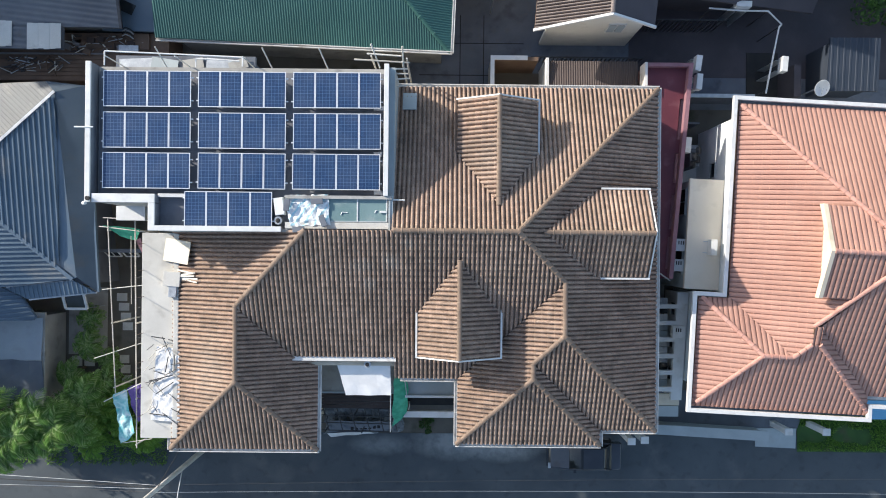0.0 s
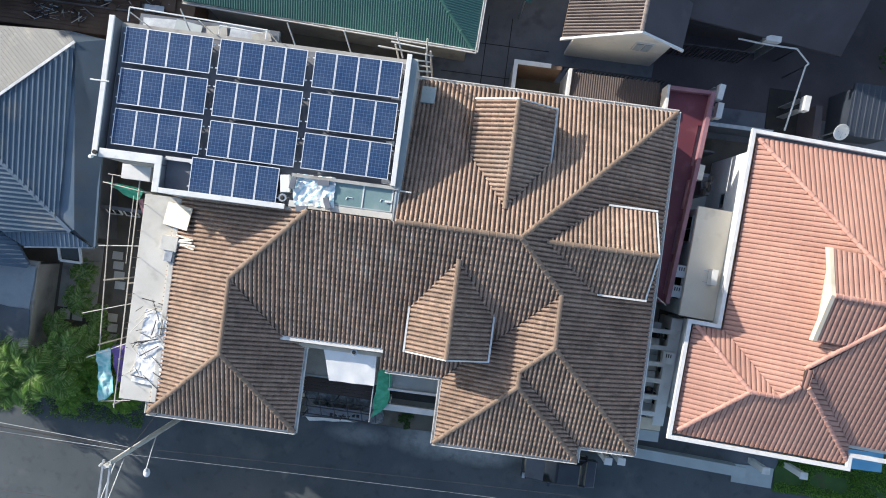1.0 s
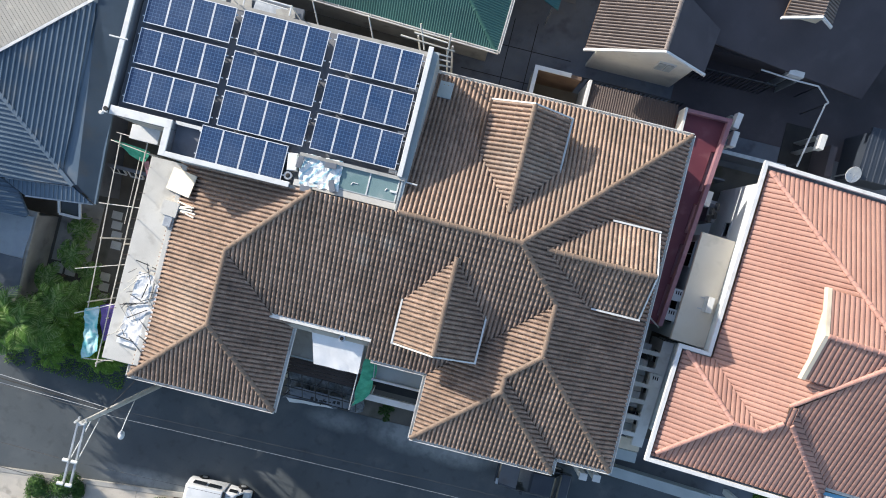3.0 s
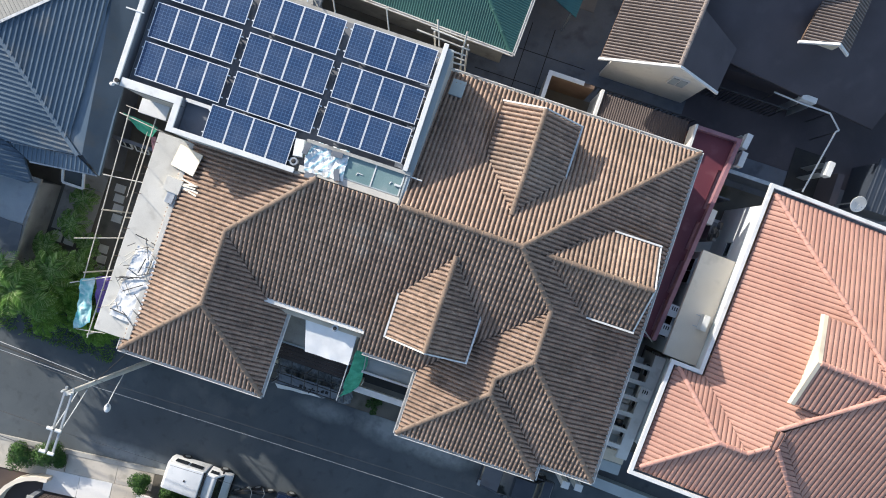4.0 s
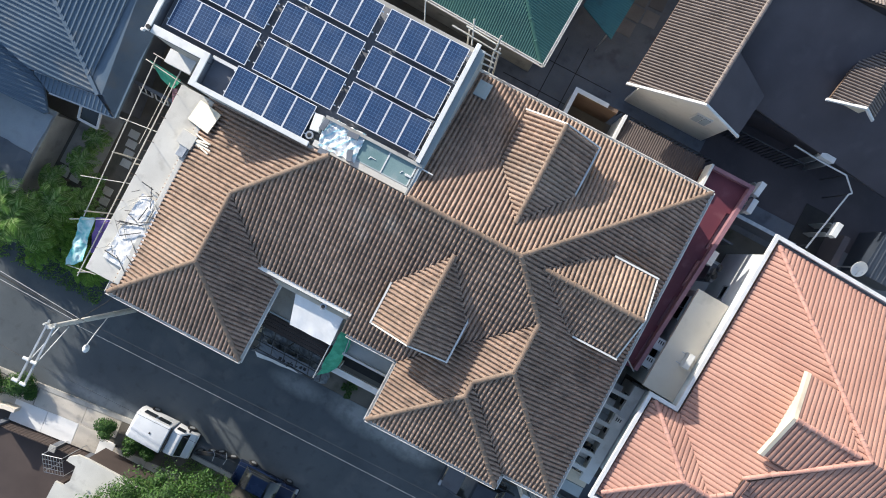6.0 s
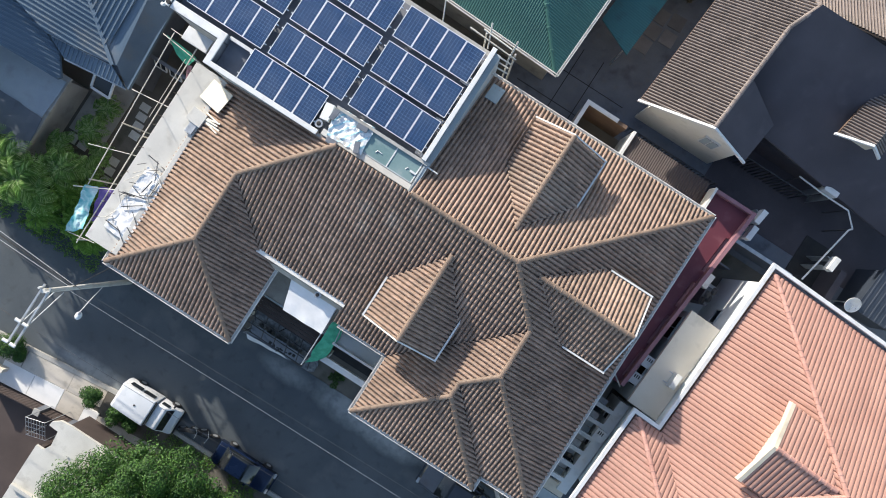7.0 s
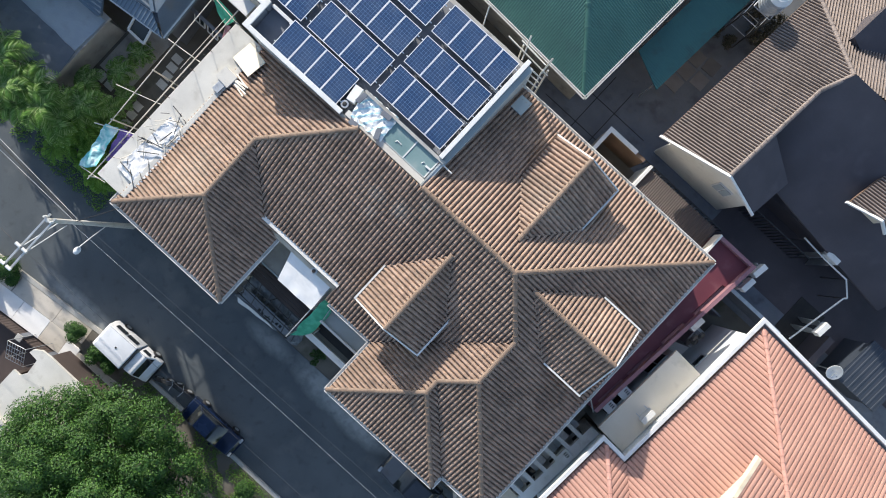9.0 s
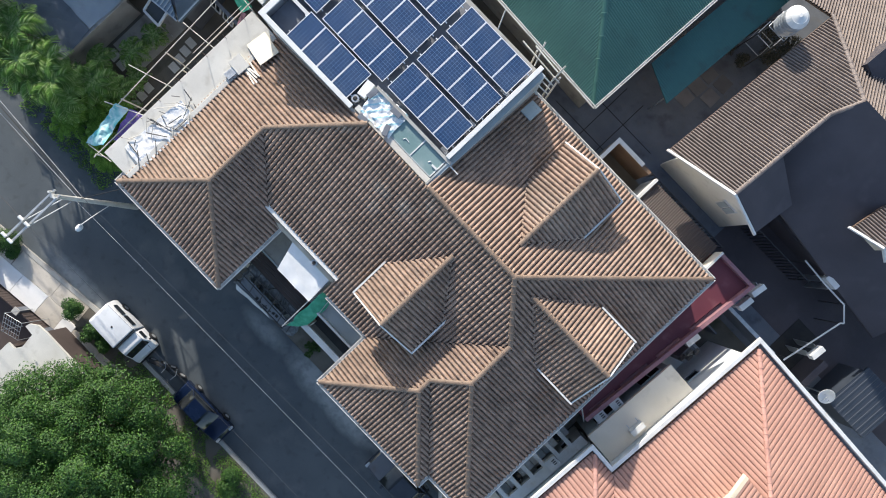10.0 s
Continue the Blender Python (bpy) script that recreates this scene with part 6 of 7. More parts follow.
tagged(pu, "purple cloth banner slung from the scaffold", "banner")
wt_box = thing("white_water_box", "white painted ledge box under the annex corner", "ledge", (-16.2, 1.75, 5.2))
part("box", boxed(-0.75, -0.35, 0, 0.75, 0.4, 0.5, 0.02), WHITE, wt_box)
part("bracket", boxed(-0.6, 0.0, -5.2, -0.5, 0.1, 0), STEEL, wt_box)
part("bracket", boxed(0.5, 0.0, -5.2, 0.6, 0.1, 0), STEEL, wt_box)

# a low wall with windows at the bottom of the passage
low = thing("passage_wall", "dark rendered passage wall with white-framed windows", "wall")
part("wall", boxed(-19.6, -0.3, 0, -16.6, -0.1, 2.9), DARKCONC, low)
window(low, 0.8, 0.7, pose(-18.6, -0.36, 2.3, -25, 0, 0), 1)
window(low, 0.8, 0.7, pose(-17.6, -0.36, 2.3, -25, 0, 0), 1)

# ---- on the roof deck ----
sk = thing("skylight", "green-tinted glass skylight with white frame on the annex roof", "skylight", (-3.9, 1.68, 9.74))
for x0, x1 in ((-1.35, -0.03), (0.03, 1.3)):
    part("pane", boxed(x0, -0.38, 0.50, x1, 0.66, 0.52), SKYGLASS, sk)
for x in (-1.38, 0.0, 1.33):
    part("bar", boxed(x - 0.03, -0.40, 0.46, x + 0.03, 0.70, 0.55), WHITE, sk)
for y in (-0.40, 0.70):
    part("bar", boxed(-1.41, y - 0.03, 0.45, 1.36, y + 0.03, 0.54), PALE, sk)
part("kerb", boxed(-1.5, -0.44, 0, 1.42, 0.76, 0.44, 0.01), PALECONC, sk)
part("edge_pipe", boxed(1.42, -0.8, 0.5, 1.5, 0.75, 0.6), PALE, sk)
part("ledge", boxed(-3.3, -0.74, 0.30, 1.50, -0.45, 0.56, 0.02), PALECONC, sk)
part("overflow_pipe", rod(bmesh.new(), (1.45, 0.62, 0.5), (2.15, 0.60, 0.5), 0.035), WHITE, sk)
part("cover_strip", boxed(1.50, -1.0, 0.46, 1.62, 0.8, 0.56, 0.01), PALE, sk)
part("clip", boxed(1.02, 0.0, 0.55, 1.34, 0.10, 0.60, 0.01), WHITE, sk)
for i, (x, y) in enumerate(((-0.75, -0.1), (0.8, 0.0))):
    ob = part("twig", pipe(bmesh.new(), [(-3.9 + x, 1.68 + y, 10.275), (-3.85 + x, 1.80 + y, 10.29), (-3.6 + x - 0.2 * i, 1.78 + y, 10.28)], 0.02, 4), TARP)
    on_deck(ob)
    tagged(ob, "white offcut of cable lying on the glass", "offcut")
cl = part("plastic_sheeting", sheet(48, 34, crumple([(-7.25, 2.45, 10.24), (-5.25, 2.5, 10.30), (-5.15, 1.10, 10.34), (-6.95, 1.05, 10.32)], 0.07, 4.6, 21.0), 0.45), STRIPED)
on_deck(cl)
tagged(cl, "crumpled white and aqua plastic sheeting on the annex roof", "plastic sheet")
for x, y, a in ((-5.72, 2.18, 3), (-5.45, 1.30, 110), (-7.10, 2.0, 85), (-6.55, 0.90, 2)):
    ob = part("foam_block", boxed(-0.27, -0.13, 0, 0.27, 0.13, 0.1, 0.02), DARKCONC)
    ob.matrix_world = pose(x, y, 10.4, 0, 0, a)
    on_deck(ob)
    tagged(ob, "grey block weighing down the plastic sheeting", "block", group="blocks on the sheeting")
bx = thing("meter_box", "white electrical box with open lid beside the solar array", "box", (-7.5, 1.95, 9.74), 8)
part("casing", boxed(-0.22, -0.4, 0, 0.22, 0.4, 0.45, 0.02), WHITE, bx)
part("lid", boxed(-0.2, -0.38, 0.455, 0.2, 0.38, 0.475), TARP, bx)
fan = thing("roof_fan", "round grey roof ventilator beside the solar array", "ventilator", (-7.55, 1.3, 9.74))
part("drum", rod(bmesh.new(), (0, 0, 0), (0, 0, 0.42), 0.17, 0.19, 16), STEEL, fan)
part("cap", rod(bmesh.new(), (0, 0, 0.425), (0, 0, 0.45), 0.11, 0.06, 12), BLACK, fan)
hatch = thing("roof_hatch", "pale grey panel lying on the brown roof", "panel", (-1.72, 7.5, p_top(-1.72, 7.5) + 0.09))
hatch.matrix_world = pose(-1.72, 7.5, p_top(-1.72, 7.5) + 0.1, -28.8, 0, 0)
part("panel", boxed(-0.35, -0.55, 0, 0.35, 0.5, 0.06, 0.01), PALE, hatch)
for x, y in ((-3.0, 6.65), (-3.0, 4.5), (-2.95, 2.75)):
    ob = part("rag", sheet(5, 4, crumple([(x - 0.25, y, 9.85), (x + 0.2, y, 9.85), (x + 0.2, y - 0.2, 9.85), (x - 0.25, y - 0.2, 9.85)], 0.08, 4, x), 0.08), TARP)
    on_deck(ob)
    tagged(ob, "scrap of white cloth on the deck", "cloth", group="scraps on the deck")
# pipe frame, platform and litter behind the annex
pf = thing("pipe_frame", "white pipe guard frame behind the solar arrays", "frame")
part("pipe", pipe(bmesh.new(), [(-15.5, 8.3, 10.3), (-15.5, 8.95, 10.3), (-9.2, 8.72, 10.3), (-9.2, 8.3, 10.3)], 0.035), WHITE, pf)
part("pipe", pipe(bmesh.new(), [(-11.4, 8.3, 10.1), (-11.4, 8.7, 10.1), (-9.4, 8.6, 10.1)], 0.03), WHITE, pf)
for x in (-15.5, -12.3, -9.2):
    part("post", rod(bmesh.new(), (x, 8.75, 8.0), (x, 8.75, 10.3), 0.03), WHITE, pf)
pl = thing("rear_ledge", "grey concrete ledge with loose sheets behind the annex", "ledge")
part("slab", boxed(-16.0, 8.42, 7.7, -9.2, 9.35, 7.95, 0.02), DARKCONC, pl)
part("wall", boxed(-15.8, 9.0, 0, -9.4, 9.2, 7.7), DARKCONC, pl)
for i, (x, y, w, h, a, m) in enumerate(((-15.0, 8.85, 1.6, 0.7, 3, STEEL), (-13.6, 8.9, 1.3, 0.6, -8, PALE), (-12.2, 8.95, 1.0, 0.5, 10, CONC), (-10.9, 8.9, 1.3, 0.6, -4, STEEL), (-10.0, 8.9, 0.9, 0.5, 20, CONC))):
    ob = part("loose_sheet", boxed(-w / 2, -h / 2, 0, w / 2, h / 2, 0.03), m)
    ob.matrix_world = pose(x, y, 7.97 + 0.03 * i, 0, 0, a)
    on_deck(ob)
    tagged(ob, "loose building sheet lying on the rear ledge", "sheet", group="sheets on the ledge")
rs = thing("rear_scaffold", "small scaffold of bamboo poles at the annex corner", "scaffold")
for a, b in (((-4.2, 8.85, 9.6), (-1.6, 8.75, 9.5)), ((-3.6, 9.1, 9.7), (-2.0, 9.0, 9.7)), ((-3.4, 9.5, 9.9), (-3.0, 8.5, 9.4)), ((-1.95, 9.4, 9.9), (-1.9, 8.4, 9.2)), ((-2.5, 8.3, 9.2), (-1.7, 8.3, 9.2)), ((-2.4, 8.1, 8.9), (-1.6, 8.15, 8.9)), ((-2.4, 7.8, 8.6), (-1.7, 7.9, 8.6)), ((-2.4, 8.5, 9.3), (-1.7, 8.5, 9.3))):
    part("pole", rod(bmesh.new(), a, b, 0.045, 0.035, 6), BAMBOO, rs)
for x, y in ((-1.95, 8.75), (-1.75, 8.9), (-3.4, 9.0)):
    part("upright", rod(bmesh.new(), (x, y, 0), (x, y, 9.7), 0.05, 0.045, 6), BAMBOO, rs)
for x in (-12.9, -5.4, -8.0):
    ob = part("timber_prop", rod(bmesh.new(), (x, 8.38, 9.55), (x - 0.35, 9.2, 10.2), 0.03), BAMBOO)
    on_deck(ob)
    tagged(ob, "timber prop sticking out behind the annex", "prop", group="rear props")
pr = thing("corner_fittings", "pipe stub and drain at the annex parapet corner", "pipes", (-16.2, 2.1, 10.4))
part("drain", rod(bmesh.new(), (0.1, 0.12, 0.06), (0.1, 0.12, 0.2), 0.1, 0.1, 12), BLACK, pr)
part("stub", rod(bmesh.new(), (-0.15, -0.1, 0.0), (0.0, -0.1, 0.12), 0.09, 0.07, 10), WHITE, pr)
part("spike", rod(bmesh.new(), (-0.55, 3.35, 0.1), (0.3, 3.35, 0.1), 0.035), WHITE, pr)

for ob in (sk, bx, fan, pf, pl, rs, pr):
    on_deck(ob)

# ---- side yard on the far side: pergola beams, air conditioners ----
yard_floor = part("side_yard", boxed(11.0, -9.3, 0.0, 13.2, -1.6, 0.05), CONC)
tagged(yard_floor, "grey cement floor of the narrow side yard", "paving", kind="structure")
per = thing("side_pergola", "white concrete beams over the narrow side yard", "pergola")
for i in range(6):
    y = -3.0 - i * 0.92
    part("beam", boxed(11.05, y - 0.12, 2.7, 13.05 - 0.05 * i, y + 0.12, 3.0, 0.01), WHITE, per)
part("ledge", prismz([(12.75, -8.2), (13.35, -8.2), (13.7, -2.2), (13.1, -2.2)], 2.6, 2.95), WHITE, per)
part("wall", prismz([(13.0, -8.2), (13.2, -8.2), (13.5, -2.2), (13.3, -2.2)], 0, 2.6), WHITE, per)
part("slab", boxed(11.0, -8.55, 2.5, 13.3, -7.9, 2.7, 0.01), CREAM, per)
part("slab", boxed(11.0, -9.2, 2.4, 13.3, -8.6, 2.6, 0.01), PALE, per)
for i in range(11):
    y = -7.6 + i * 0.46
    w = 0.65 + 0.5 * ((i * 5) % 3) / 2
    ob = part("stored_panel", boxed(12.75 - w, y, 2.2, 12.75, y + 0.42, 2.26, 0.005), (PALE, WHITE, PANE, STEEL, WHITE, PALECONC, PALE)[i % 7])
    tagged(ob, "pale panel stored under the pergola beams", "panel", group="stored panels")
    part("stand", boxed(12.3, y + 0.1, 0.0, 12.6, y + 0.25, 2.2), STEEL, ob)
for y in (-6.9, -5.05, -3.2):
    window(per, 0.8, 1.1, pose(12.98 + (y + 8.2) * 0.05, y, 1.9, 0, 0, -90), 1)


passage = part("passage_floor", prismz([(13.3, -1.55), (15.5, -1.55), (15.5, 6.4), (13.85, 6.4)], 0.0, 0.06), PINKHOUSEWALL)
tagged(passage, "pale cement floor of the passage beside the pink house", "paving", kind="structure")


def ac_unit(at, rz, label="white air conditioner outdoor unit with a dark fan grille", posts=0.0):
    c = thing("air_conditioner", label, "air conditioner", at, rz, group="air conditioners")
    part("casing", boxed(-0.42, -0.16, 0, 0.42, 0.16, 0.58, 0.02), WHITE, c)
    part("grille", rod(bmesh.new(), (-0.1, -0.165, 0.29), (-0.1, -0.175, 0.29), 0.22, 0.22, 18), BLACK, c)
    part("louvre", boxed(0.2, -0.172, 0.1, 0.38, -0.161, 0.5), STEEL, c)
    for x in (-0.3, 0.3):
        part("bracket", boxed(x - 0.02, -0.14, -0.12 - posts, x + 0.02, 0.3, 0.0) if posts else boxed(x - 0.02, -0.14, -0.06, x + 0.02, 0.4, 0.0), STEEL, c)
    return c


def window_ac(at, rz):
    c = thing("window_air_conditioner", "white window air conditioner projecting from the wall", "air conditioner", at, rz, group="air conditioners")
    part("casing", boxed(-0.33, -0.55, 0, 0.33, 0.1, 0.42, 0.02), WHITE, c)
    for i in range(3):
        part("grille", boxed(-0.22, -0.40 + i * 0.12, 0.421, -0.02, -0.34 + i * 0.12, 0.426), BLACK, c)
    return c


ac_unit((13.8, 10.3, 3.4), 82, posts=3.3)
ac_unit((13.85, 9.3, 3.4), 85, posts=3.3)
ac_unit((13.4, 5.9, 3.0), 85)
fan2 = thing("fan_pile", "pair of dark condenser fans stacked by the terrace wall", "fans", (13.75, 5.3, 0))
for x, y, z in ((0.0, 0.0, 3.3), (0.3, 0.35, 3.1), (0.05, -0.4, 2.9), (0.35, -0.1, 2.8)):
    part("fan", rod(bmesh.new(), (x, y, z), (x + 0.12, y, z + 0.1), 0.22, 0.2, 12), DARKSTEEL, fan2)
part("stand", boxed(0.0, -0.5, 0, 0.5, 0.5, 2.8), DARKCONC, fan2)
ac_unit((14.28, 0.29, 4.62), 87, "white air conditioner outdoor unit standing on the flat roof")
window_ac((13.12, 0.40, 3.70), -92.7)
window_ac((13.05, -0.70, 3.55), -92.7)
window_ac((13.25, -4.4, 3.0), -92.7)
# rods and brackets at the gable corner
gp = thing("drain_pipe", "thin steel drain pipes at the gable corner", "pipe")
part("pipe", rod(bmesh.new(), (10.9, -0.9, 6.1), (12.2, -1.5, 4.4), 0.04), STEEL, gp)
part("pipe", pipe(bmesh.new(), [(11.0, -1.6, 5.8), (11.3, -1.7, 4.5), (11.15, -3.0, 3.2)], 0.04), GUTTER, gp)

# front boundary of the pink house
fw = thing("boundary_wall", "pale blue-grey boundary wall in front of the pink house", "wall")
part("wall", prismz([(11.2, -9.95), (18.6, -10.35), (18.6, -10.6), (11.2, -10.2)], 0, 1.9), PALE, fw)
part("coping", prismz([(11.2, -9.75), (18.65, -10.12), (18.65, -10.7), (11.2, -10.3)], 1.9, 2.0), PALE, fw)
dr = part("driveway", prismz([(11.2, -10.3), (21.0, -10.9), (22, -8.2), (11.2, -8.2)], 0.0, 0.08), DARKCONC)
tagged(dr, "dark concrete driveway in front of the pink house", "driveway", kind="structure")

for x, y, h in ((19.7, -10.1, 2.1), (21.85, -10.1, 2.1), (10.68, -10.60, 2.6), (11.42, -10.52, 2.6)):
    gp2 = thing("gate_post", "white painted gate post at the street front", "post", (x, y, 0), group="gate posts")
    part("shaft", boxed(-0.16, -0.16, 0, 0.16, 0.16, h, 0.015), WHITE, gp2)
    part("cap", boxed(-0.22, -0.20, h, 0.22, 0.20, h + 0.1, 0.02), WHITE, gp2)
rp = part("driveway_ramp", prismz([(18.7, -10.4), (21.1, -10.4), (21.1, -11.6), (18.7, -11.5)], 0.0, lambda x, y: 0.14 + (y + 10.4) * 0.06), PALE)
tagged(rp, "small pale tiled ramp at the gate", "ramp", kind="structure")
aw2 = thing("blue_awning", "light blue awning sheet beside the pink house", "awning", (24.4, -8.6, 0))
part("sheet", boxed(-0.85, -0.55, 3.0, 1.2, 0.5, 3.05, 0.01), mat("light_blue_sheet", (0.13, 0.38, 0.60), (0.18, 0.45, 0.66), 1.0, 0.5, grit=0.08), aw2)
for sx in (-0.8, 1.1):
    part("post", rod(bmesh.new(), (sx, -0.5, 0), (sx, -0.5, 3.0), 0.035), STEEL, aw2)
lawn = part("lawn_strip", boxed(21.2, -11.8, 0.0, 30, -8.9, 0.05), LAWN)
tagged(lawn, "strip of dark green lawn behind the kerb", "lawn", kind="structure")

# ---- back yard: walls, pipes, dish, sheds ----
by = thing("yard_wall", "low dark yard wall with a pale coping", "wall")
part("wall", boxed(13.4, 8.85, 0, 17.6, 9.0, 2.0), DARKCONC, by)
part("coping", boxed(13.35, 8.82, 2.0, 17.65, 9.03, 2.08), STEEL, by)
part("wall", boxed(13.4, 7.4, 0, 14.7, 7.5, 1.6), DARKCONC, by)
wp = thing("conduit", "white conduit running along the yard roof edge", "pipe")
part("pipe", pipe(bmesh.new(), [(14.7, 13.62, 2.9), (16.4, 13.5, 2.9), (18.0, 13.48, 2.9), (18.75, 12.75, 2.9), (18.6, 12.6, 2.9), (17.9, 8.9, 2.9)], 0.05), WHITE, wp)
for x, y in ((14.8, 13.6), (18.0, 13.5), (18.6, 12.6), (17.95, 9.1)):
    part("post", rod(bmesh.new(), (x, y, 0), (x, y, 2.9), 0.035), DARKSTEEL, wp)
ac_unit((16.5, 13.75, 2.75), 178, posts=2.6)
ac_unit((18.85, 10.5, 2.6), 85, posts=2.45)
lp = thing("yard_box", "concrete post box by the yard, coloured dark for shade", "post", (20.0, 9.7, 0))
# dark colour in place of the shade on the post
part("post", boxed(-0.2, -0.8, 0, 0.2, 1.0, 2.2, 0.02), SHADEGREY, lp)
# bed coloured near-black where shade should lie on the soil
pit = part("planter_bed", boxed(17.95, 9.1, 0, 19.8, 11.9, 0.12), NEARBLACK)
tagged(pit, "planted bed in the back yard, darkened to carry its shade", "planter")
dish = thing("satellite_dish", "white satellite dish on a short steel pole", "satellite dish", (20.95, 9.3, 0))
bm = bmesh.new()
rings = []
for k in range(6):
    r = 0.45 * k / 5
    rings.append([bm.verts.new((r * math.cos(a * math.tau / 20), r * math.sin(a * math.tau / 20), 0.28 * (r / 0.45) ** 2)) for a in range(20)])
for p, q in zip(rings, rings[1:]):
    for a in range(20):
        bm.faces.new((p[a], q[a], q[(a + 1) % 20], p[(a + 1) % 20]))
bmesh.ops.remove_doubles(bm, verts=bm.verts, dist=1e-5)
bmesh.ops.solidify(bm, geom=bm.faces[:], thickness=0.02)
bmesh.ops.transform(bm, matrix=pose(0, 0, 2.75, 22, 10, 0), verts=bm.verts)
part("reflector", bm, TARP, dish, smooth=True)
part("pole", rod(bmesh.new(), (0, 0, 0), (0, 0, 2.75), 0.04), STEEL, dish)
part("feed_arm", rod(bmesh.new(), (0.1, -0.4, 2.8), (0.0, -0.15, 3.2), 0.02), STEEL, dish)
shed = thing("blue_shed", "low shed with a dark blue ribbed metal roof", "shed")
SHF = [([(21.3, 9.1), (24.2, 9.1), (24.2, 12.0), (21.4, 12.0)], Plane(0, 9.1, 2.8, (0, -1), 0.08))]
under_roof(shed, SHF, material=NAVY)
part("wall", boxed(21.5, 9.3, 0, 24.0, 11.8, 2.6), NAVY, shed)
rail = thing("yard_railing", "dark metal railing along the back lane", "railing")
part("top_rail", boxed(5.0, 11.2, 1.25, 11.5, 11.26, 1.32), DARKSTEEL, rail)
for i in range(26):
    x = 5.05 + i * 0.255
    part("baluster", boxed(x, 11.2, 0.05, x + 0.04, 11.25, 1.25), DARKSTEEL, rail)
rail2 = thing("yard_railing", "dark metal railing below the house eaves", "railing")
part("top_rail", boxed(11.4, 13.1, 2.3, 16.0, 13.16, 2.36), DARKSTEEL, rail2)
for i in range(18):
    x = 11.45 + i * 0.255
    part("baluster", boxed(x, 13.1, 0.05, x + 0.04, 13.15, 2.3), DARKSTEEL, rail2)
# joints between the yard slabs
for x in (0.9, 2.3):
    part("slab_joint", boxed(x, 9.0, 0.051, x + 0.05, 14.0, 0.056), NEARBLACK, yard)
for y in (10.4, 12.3):
    part("slab_joint", boxed(-1.5, y, 0.051, 4.7, y + 0.05, 0.057), NEARBLACK, yard)

# water tank on its tower
tank = thing("water_tank", "white domed water tank on a steel tower", "water tank", (4.2, 20.6, 0))
bm = bmesh.new()
rod(bm, (0, 0, 5.2), (0, 0, 6.6), 0.72, 0.72, 24)
rod(bm, (0, 0, 6.6), (0, 0, 6.85), 0.72, 0.45, 24)
rod(bm, (0, 0, 6.85), (0, 0, 6.93), 0.45, 0.2, 24)
part("drum", bm, STEEL, tank, smooth=False)
part("lid", rod(bmesh.new(), (0, 0, 6.86), (0, 0, 7.0), 0.5, 0.12, 20), WHITE, tank)
part("dome", rod(bmesh.new(), (0, 0, 6.61), (0, 0, 6.87), 0.73, 0.5, 24), WHITE, tank)
for i in range(5):
    part("hoop", rod(bmesh.new(), (0, 0, 5.3 + i * 0.28), (0, 0, 5.34 + i * 0.28), 0.74, 0.74, 24), STEEL, tank)
for x, y in ((-0.6, -0.6), (0.6, -0.6), (-0.6, 0.6), (0.6, 0.6)):
    part("leg", rod(bmesh.new(), (x * 1.2, y * 1.2, 0), (x, y, 5.2), 0.05), DARKSTEEL, tank)
for z in (2.0, 3.6, 5.1):
    for a, b in (((-0.65, -0.65), (0.65, -0.65)), ((0.65, -0.65), (0.65, 0.65)), ((0.65, 0.65), (-0.65, 0.65)), ((-0.65, 0.65), (-0.65, -0.65))):
        part("brace", rod(bmesh.new(), (*a, z), (*b, z), 0.03, None, 5), STEEL, tank)

tank.scale = (0.85, 0.85, 1.0)

# litter behind the garden-side house
for x0, y0, x1, y1, z, m in ((-24.14, 10.83, -23.47, 12.23, 3.95, PALECONC), (-22.67, 10.70, -20.83, 12.13, 3.9, PALECONC), (-18.3, 10.95, -17.2, 11.35, 2.5, STEEL), (-16.6, 9.7, -15.6, 10.3, 2.5, STEEL)):
    rsheet = thing("pale_roof_sheet", "pale ribbed sheet lying over the low roof", "sheet", (x0, y0, z), group="pale roof sheets")
    strips = max(2, round((x1 - x0) / 0.3))
    w = (x1 - x0) / strips
    for k in range(strips):
        part("strip", boxed(k * w, 0.03 * (k % 3), 0.012 * (k % 2), k * w + w + 0.004, y1 - y0 - 0.02 * (k % 2), 0.03 + 0.012 * (k % 2)), m, rsheet)
bin_rack = thing("rubble_shelf", "low brown ledge cluttered with scrap timber and crates", "ledge", (-18.8, 10.4, 0))
part("ledge", boxed(-8.5, -1.0, 0, 3.2, 1.7, 2.2), RUST, bin_rack)
part("edge_rail", boxed(-8.5, 0.46, 2.2, -0.4, 0.54, 2.34), SLAB, bin_rack)
for k in range(6):
    part("board", boxed(-8.4, -0.95 + k * 0.23, 2.2, 2.4, -0.95 + k * 0.23 + 0.17, 2.23 + 0.02 * (k % 2)), RUST, bin_rack)
for i in range(150):
    a = RNG.gauss(0.1, 0.35) if i % 3 else RNG.uniform(0, 3.14)
    x, y = (RNG.uniform(-6.0, -2.6), RNG.uniform(-0.5, 0.25)) if i % 2 else (RNG.uniform(-2.7, 1.6), RNG.uniform(0.5, 1.5))
    ln = RNG.uniform(0.08, 0.42)
    ob = part("scrap_piece", rod(bmesh.new(), (-math.cos(a) * ln, -math.sin(a) * ln, 0), (math.cos(a) * ln, math.sin(a) * ln, RNG.uniform(0.0, 0.15)), RNG.uniform(0.012, 0.04), None, 5), (RUST, SLAB, DARKSTEEL, STEEL, BAMBOO, RUST, COURT)[i % 7], bin_rack)
    ob.location = (x, y, 2.28)
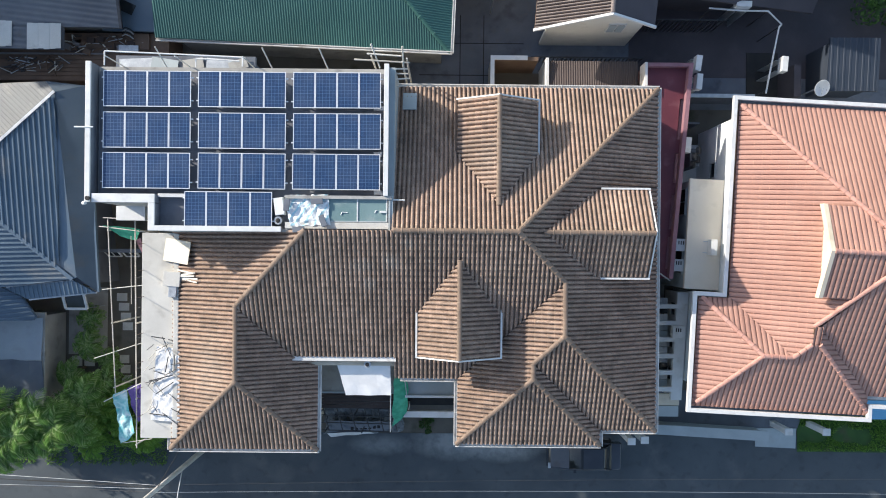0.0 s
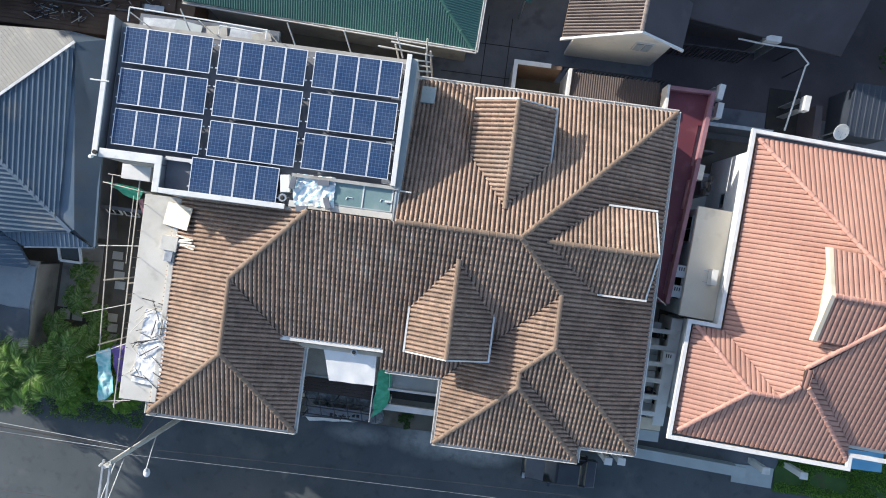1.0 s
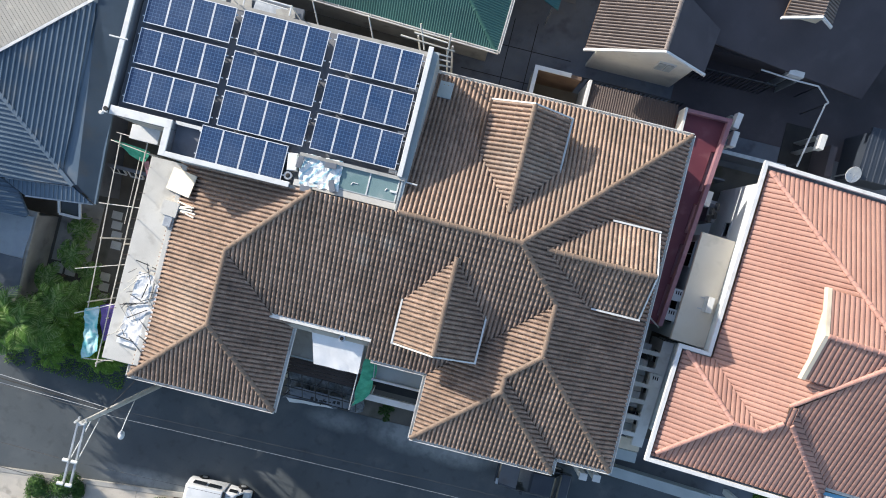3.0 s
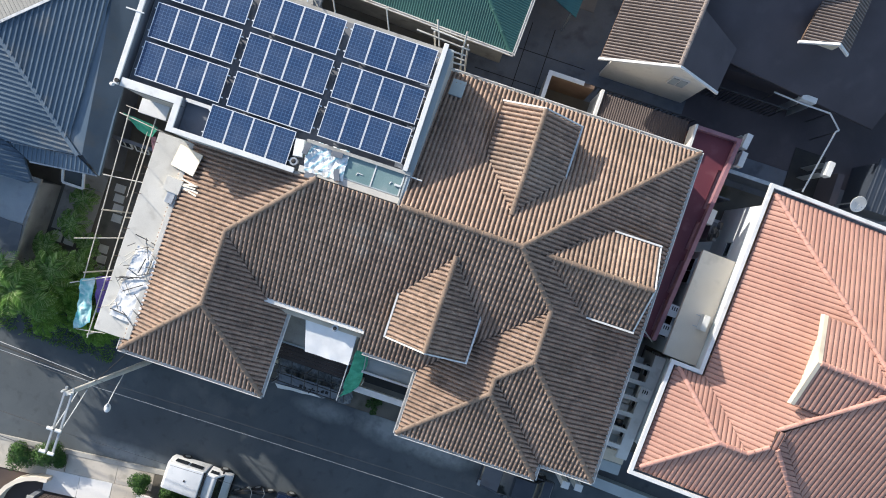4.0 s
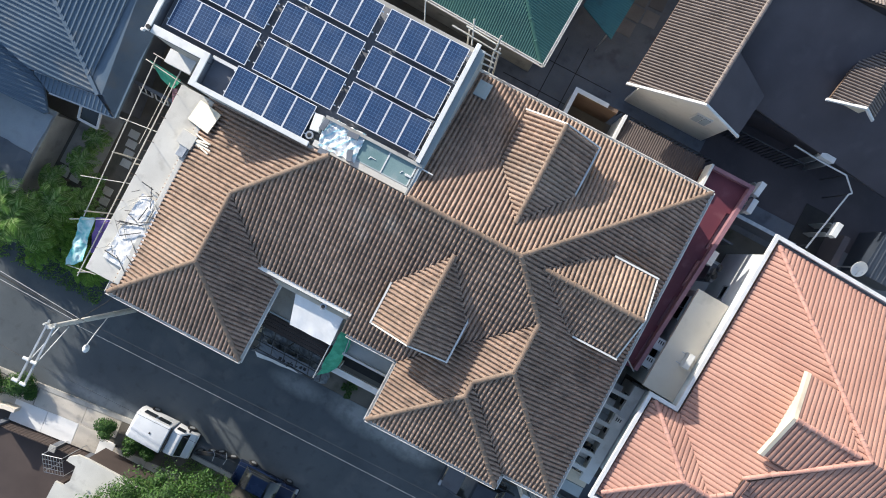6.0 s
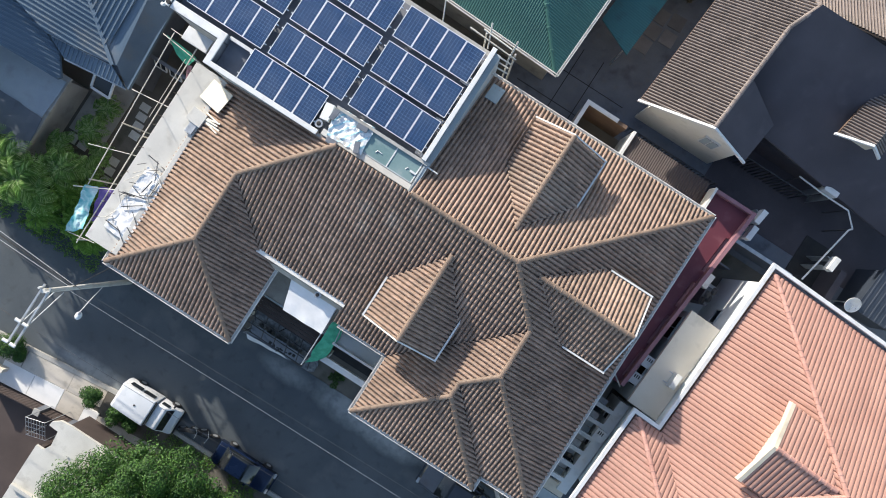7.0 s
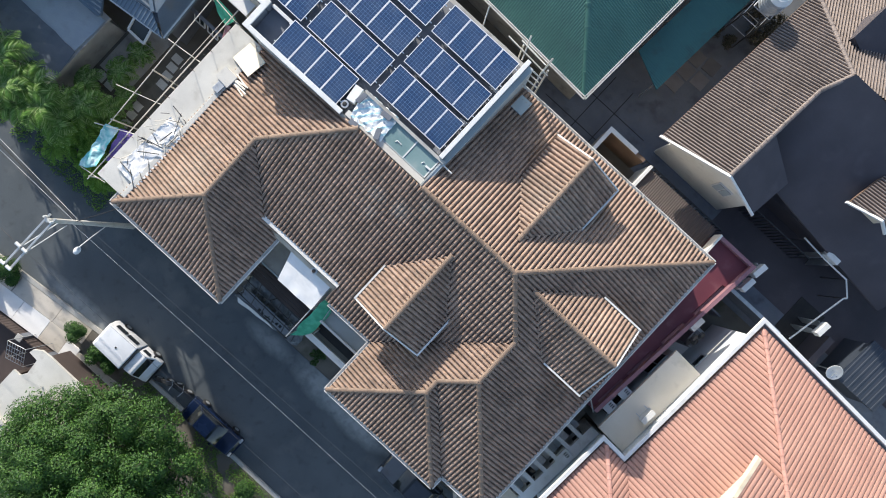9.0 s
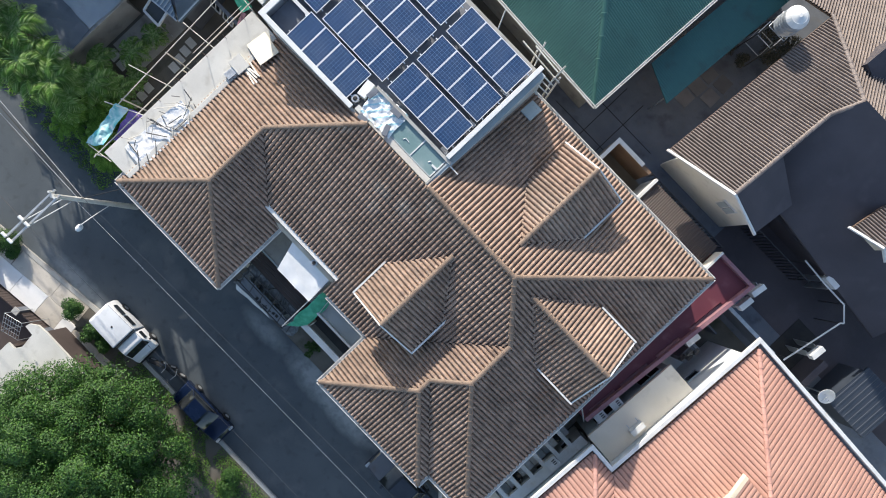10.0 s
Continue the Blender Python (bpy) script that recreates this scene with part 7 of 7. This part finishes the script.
for i in range(9):
    ob = part("crate", boxed(-0.2, -0.15, 0, 0.2, 0.15, 0.22, 0.02), (COURT, RUST, SLAB)[i % 3], bin_rack)
    ob.location, ob.rotation_euler = (RNG.uniform(-2.5, 1.2), RNG.uniform(0.6, 1.45), 2.2), (0, 0, RNG.uniform(-0.5, 0.5))

# brush and loose slabs on the back yard round the tank tower
for i, (x, y, r, h) in enumerate(((3.3, 20.0, 0.6, 1.0), (4.5, 19.9, 0.5, 0.8), (5.3, 21.2, 0.7, 1.2), (4.5, 22.2, 0.8, 1.4), (5.6, 22.3, 0.7, 1.3))):
    shrub((x, y, 0.05), r, h, 150 + i, "dry brown brush heaped under the water tank", DRYLEAF, 900, 0.12)
for i, (x, y) in enumerate(((3.7, 16.1), (3.75, 17.1), (3.7, 18.1), (4.75, 17.2), (4.7, 18.3))):
    slab = part("paving_slab", boxed(-0.44, -0.44, 0, 0.44, 0.44, 0.05, 0.01), SLAB, yard)
    slab.location, slab.rotation_euler = (x, y, 0.052), (0, 0, 0.05 * math.sin(i * 5.1))


# ---- roofing, laid last: sheets and ridge tiles of each roof ----
for poly, plane in FACES:
    roof_face(house, poly, plane, TILE)
for poly, plane in PINK_FACES:
    roof_face(pk, poly, plane, PINK, pitch=0.25, height=0.060, course=0.36, step=0.010, shape=low_roll, seg=14)
for poly, plane in GF:
    roof_face(gh, poly, plane, GREEN, pitch=0.13, height=0.028, course=0, shape=wave, ribs=10, seg=4)
for poly, plane in AW:
    roof_face(awning, poly, plane, DARKGREEN, pitch=0.13, height=0.008, course=0, shape=wave, ribs=10, seg=4)
for poly, plane in BH + DGF:
    roof_face(bh, poly, plane, GREYTILE, pitch=0.165, height=0.115, course=0.36, step=0.012, ribs=7)
for k, (poly, plane) in enumerate(LF):
    roof_face(lh, poly, plane, RUSTYGREY if k == 2 else BLUE, pitch=(0.29, 0.24, 0.20, 0.24, 0.24)[k], height=(0.10, 0.07, 0.016, 0.05, 0.08)[k], course=0, shape=trapezoid, ribs=4)
for poly, plane in SHF:
    roof_face(shed, poly, plane, NAVY, pitch=0.35, height=0.018, course=0, shape=trapezoid, ribs=3)
for poly, plane in TLF:
    roof_face(tl, poly, plane, GREYMETAL, pitch=0.30, height=0.03, course=0, shape=wave, ribs=4)


def caps(owner, plane, pts, material, **k):
    for a, b in zip(pts, pts[1:]):
        ridge_caps(owner, (*a, plane(*a)), (*b, plane(*b)), material, **k)


caps(house, p_main, [(-2.3, 0.9), (3.5, 0.9)], CAP)
caps(house, p_right, [(3.5, 0.9), (10.95, 8.35)], CAP)
caps(house, p_right, [(3.5, 0.9), (5.88, -1.48), (5.88, -4.06), (10.95, -9.13)], CAP)
caps(house, p_wing, [(5.88, -4.06), (4.465, -5.475), (4.465, -6.225), (0.81, -9.88)], CAP)
caps(house, p_pfront, [(4.465, -6.225), (8.12, -9.88)], CAP)
caps(house, p_left, [(-6.35, 0.9), (-10.05, -2.8), (-10.05, -6.5), (-13.8, -10.25)], CAP)
caps(house, p_lfront, [(-10.05, -6.5), (-6.3, -10.25)], CAP)
caps(house, d1l, [(2.62, 2.15), (2.62, 7.3)], CAP)
caps(house, d2l, [(0.83, -0.45), (0.83, -5.15)], CAP)
caps(house, g3t, [(4.76, 0.9), (10.0, 0.9)], CAP)
caps(pk, q_left, [(7.65, -7.65), (0.45, -0.45)], PINKCAP, r=0.12, length=0.33)
caps(pk, q_wl, [(1.7, -13.0), (-1.0, -10.3)], PINKCAP, r=0.12, length=0.33)
caps(pk, q_wl, [(1.7, -13.0), (-1.0, -15.7)], PINKCAP, r=0.12, length=0.33)
caps(pk, q_bot, [(1.7, -13.0), (3.15, -13.0), (3.9, -12.25)], PINKCAP, r=0.12, length=0.33)
caps(pk, q_bot, [(4.25, -12.25), (7.7, -15.7)], PINKCAP, r=0.12, length=0.33)
caps(pk, q_left, [(3.9, -11.4), (7.65, -7.65)], PINKCAP, r=0.12, length=0.33)
caps(pk, q_gt, [(3.8, -7.7), (7.2, -7.7)], PINKCAP, r=0.12, length=0.33)
caps(bh, b_l, [(8.35, 11.9), (8.75, 18.0), (9.38, 19.5), (5.57, 22.8)], GREYTILE, r=0.12)
caps(gh, g_bot, [(0.33, 10.5), (-7.2, 18.6)], GREEN, r=0.16, length=1.2, lift=0.02)
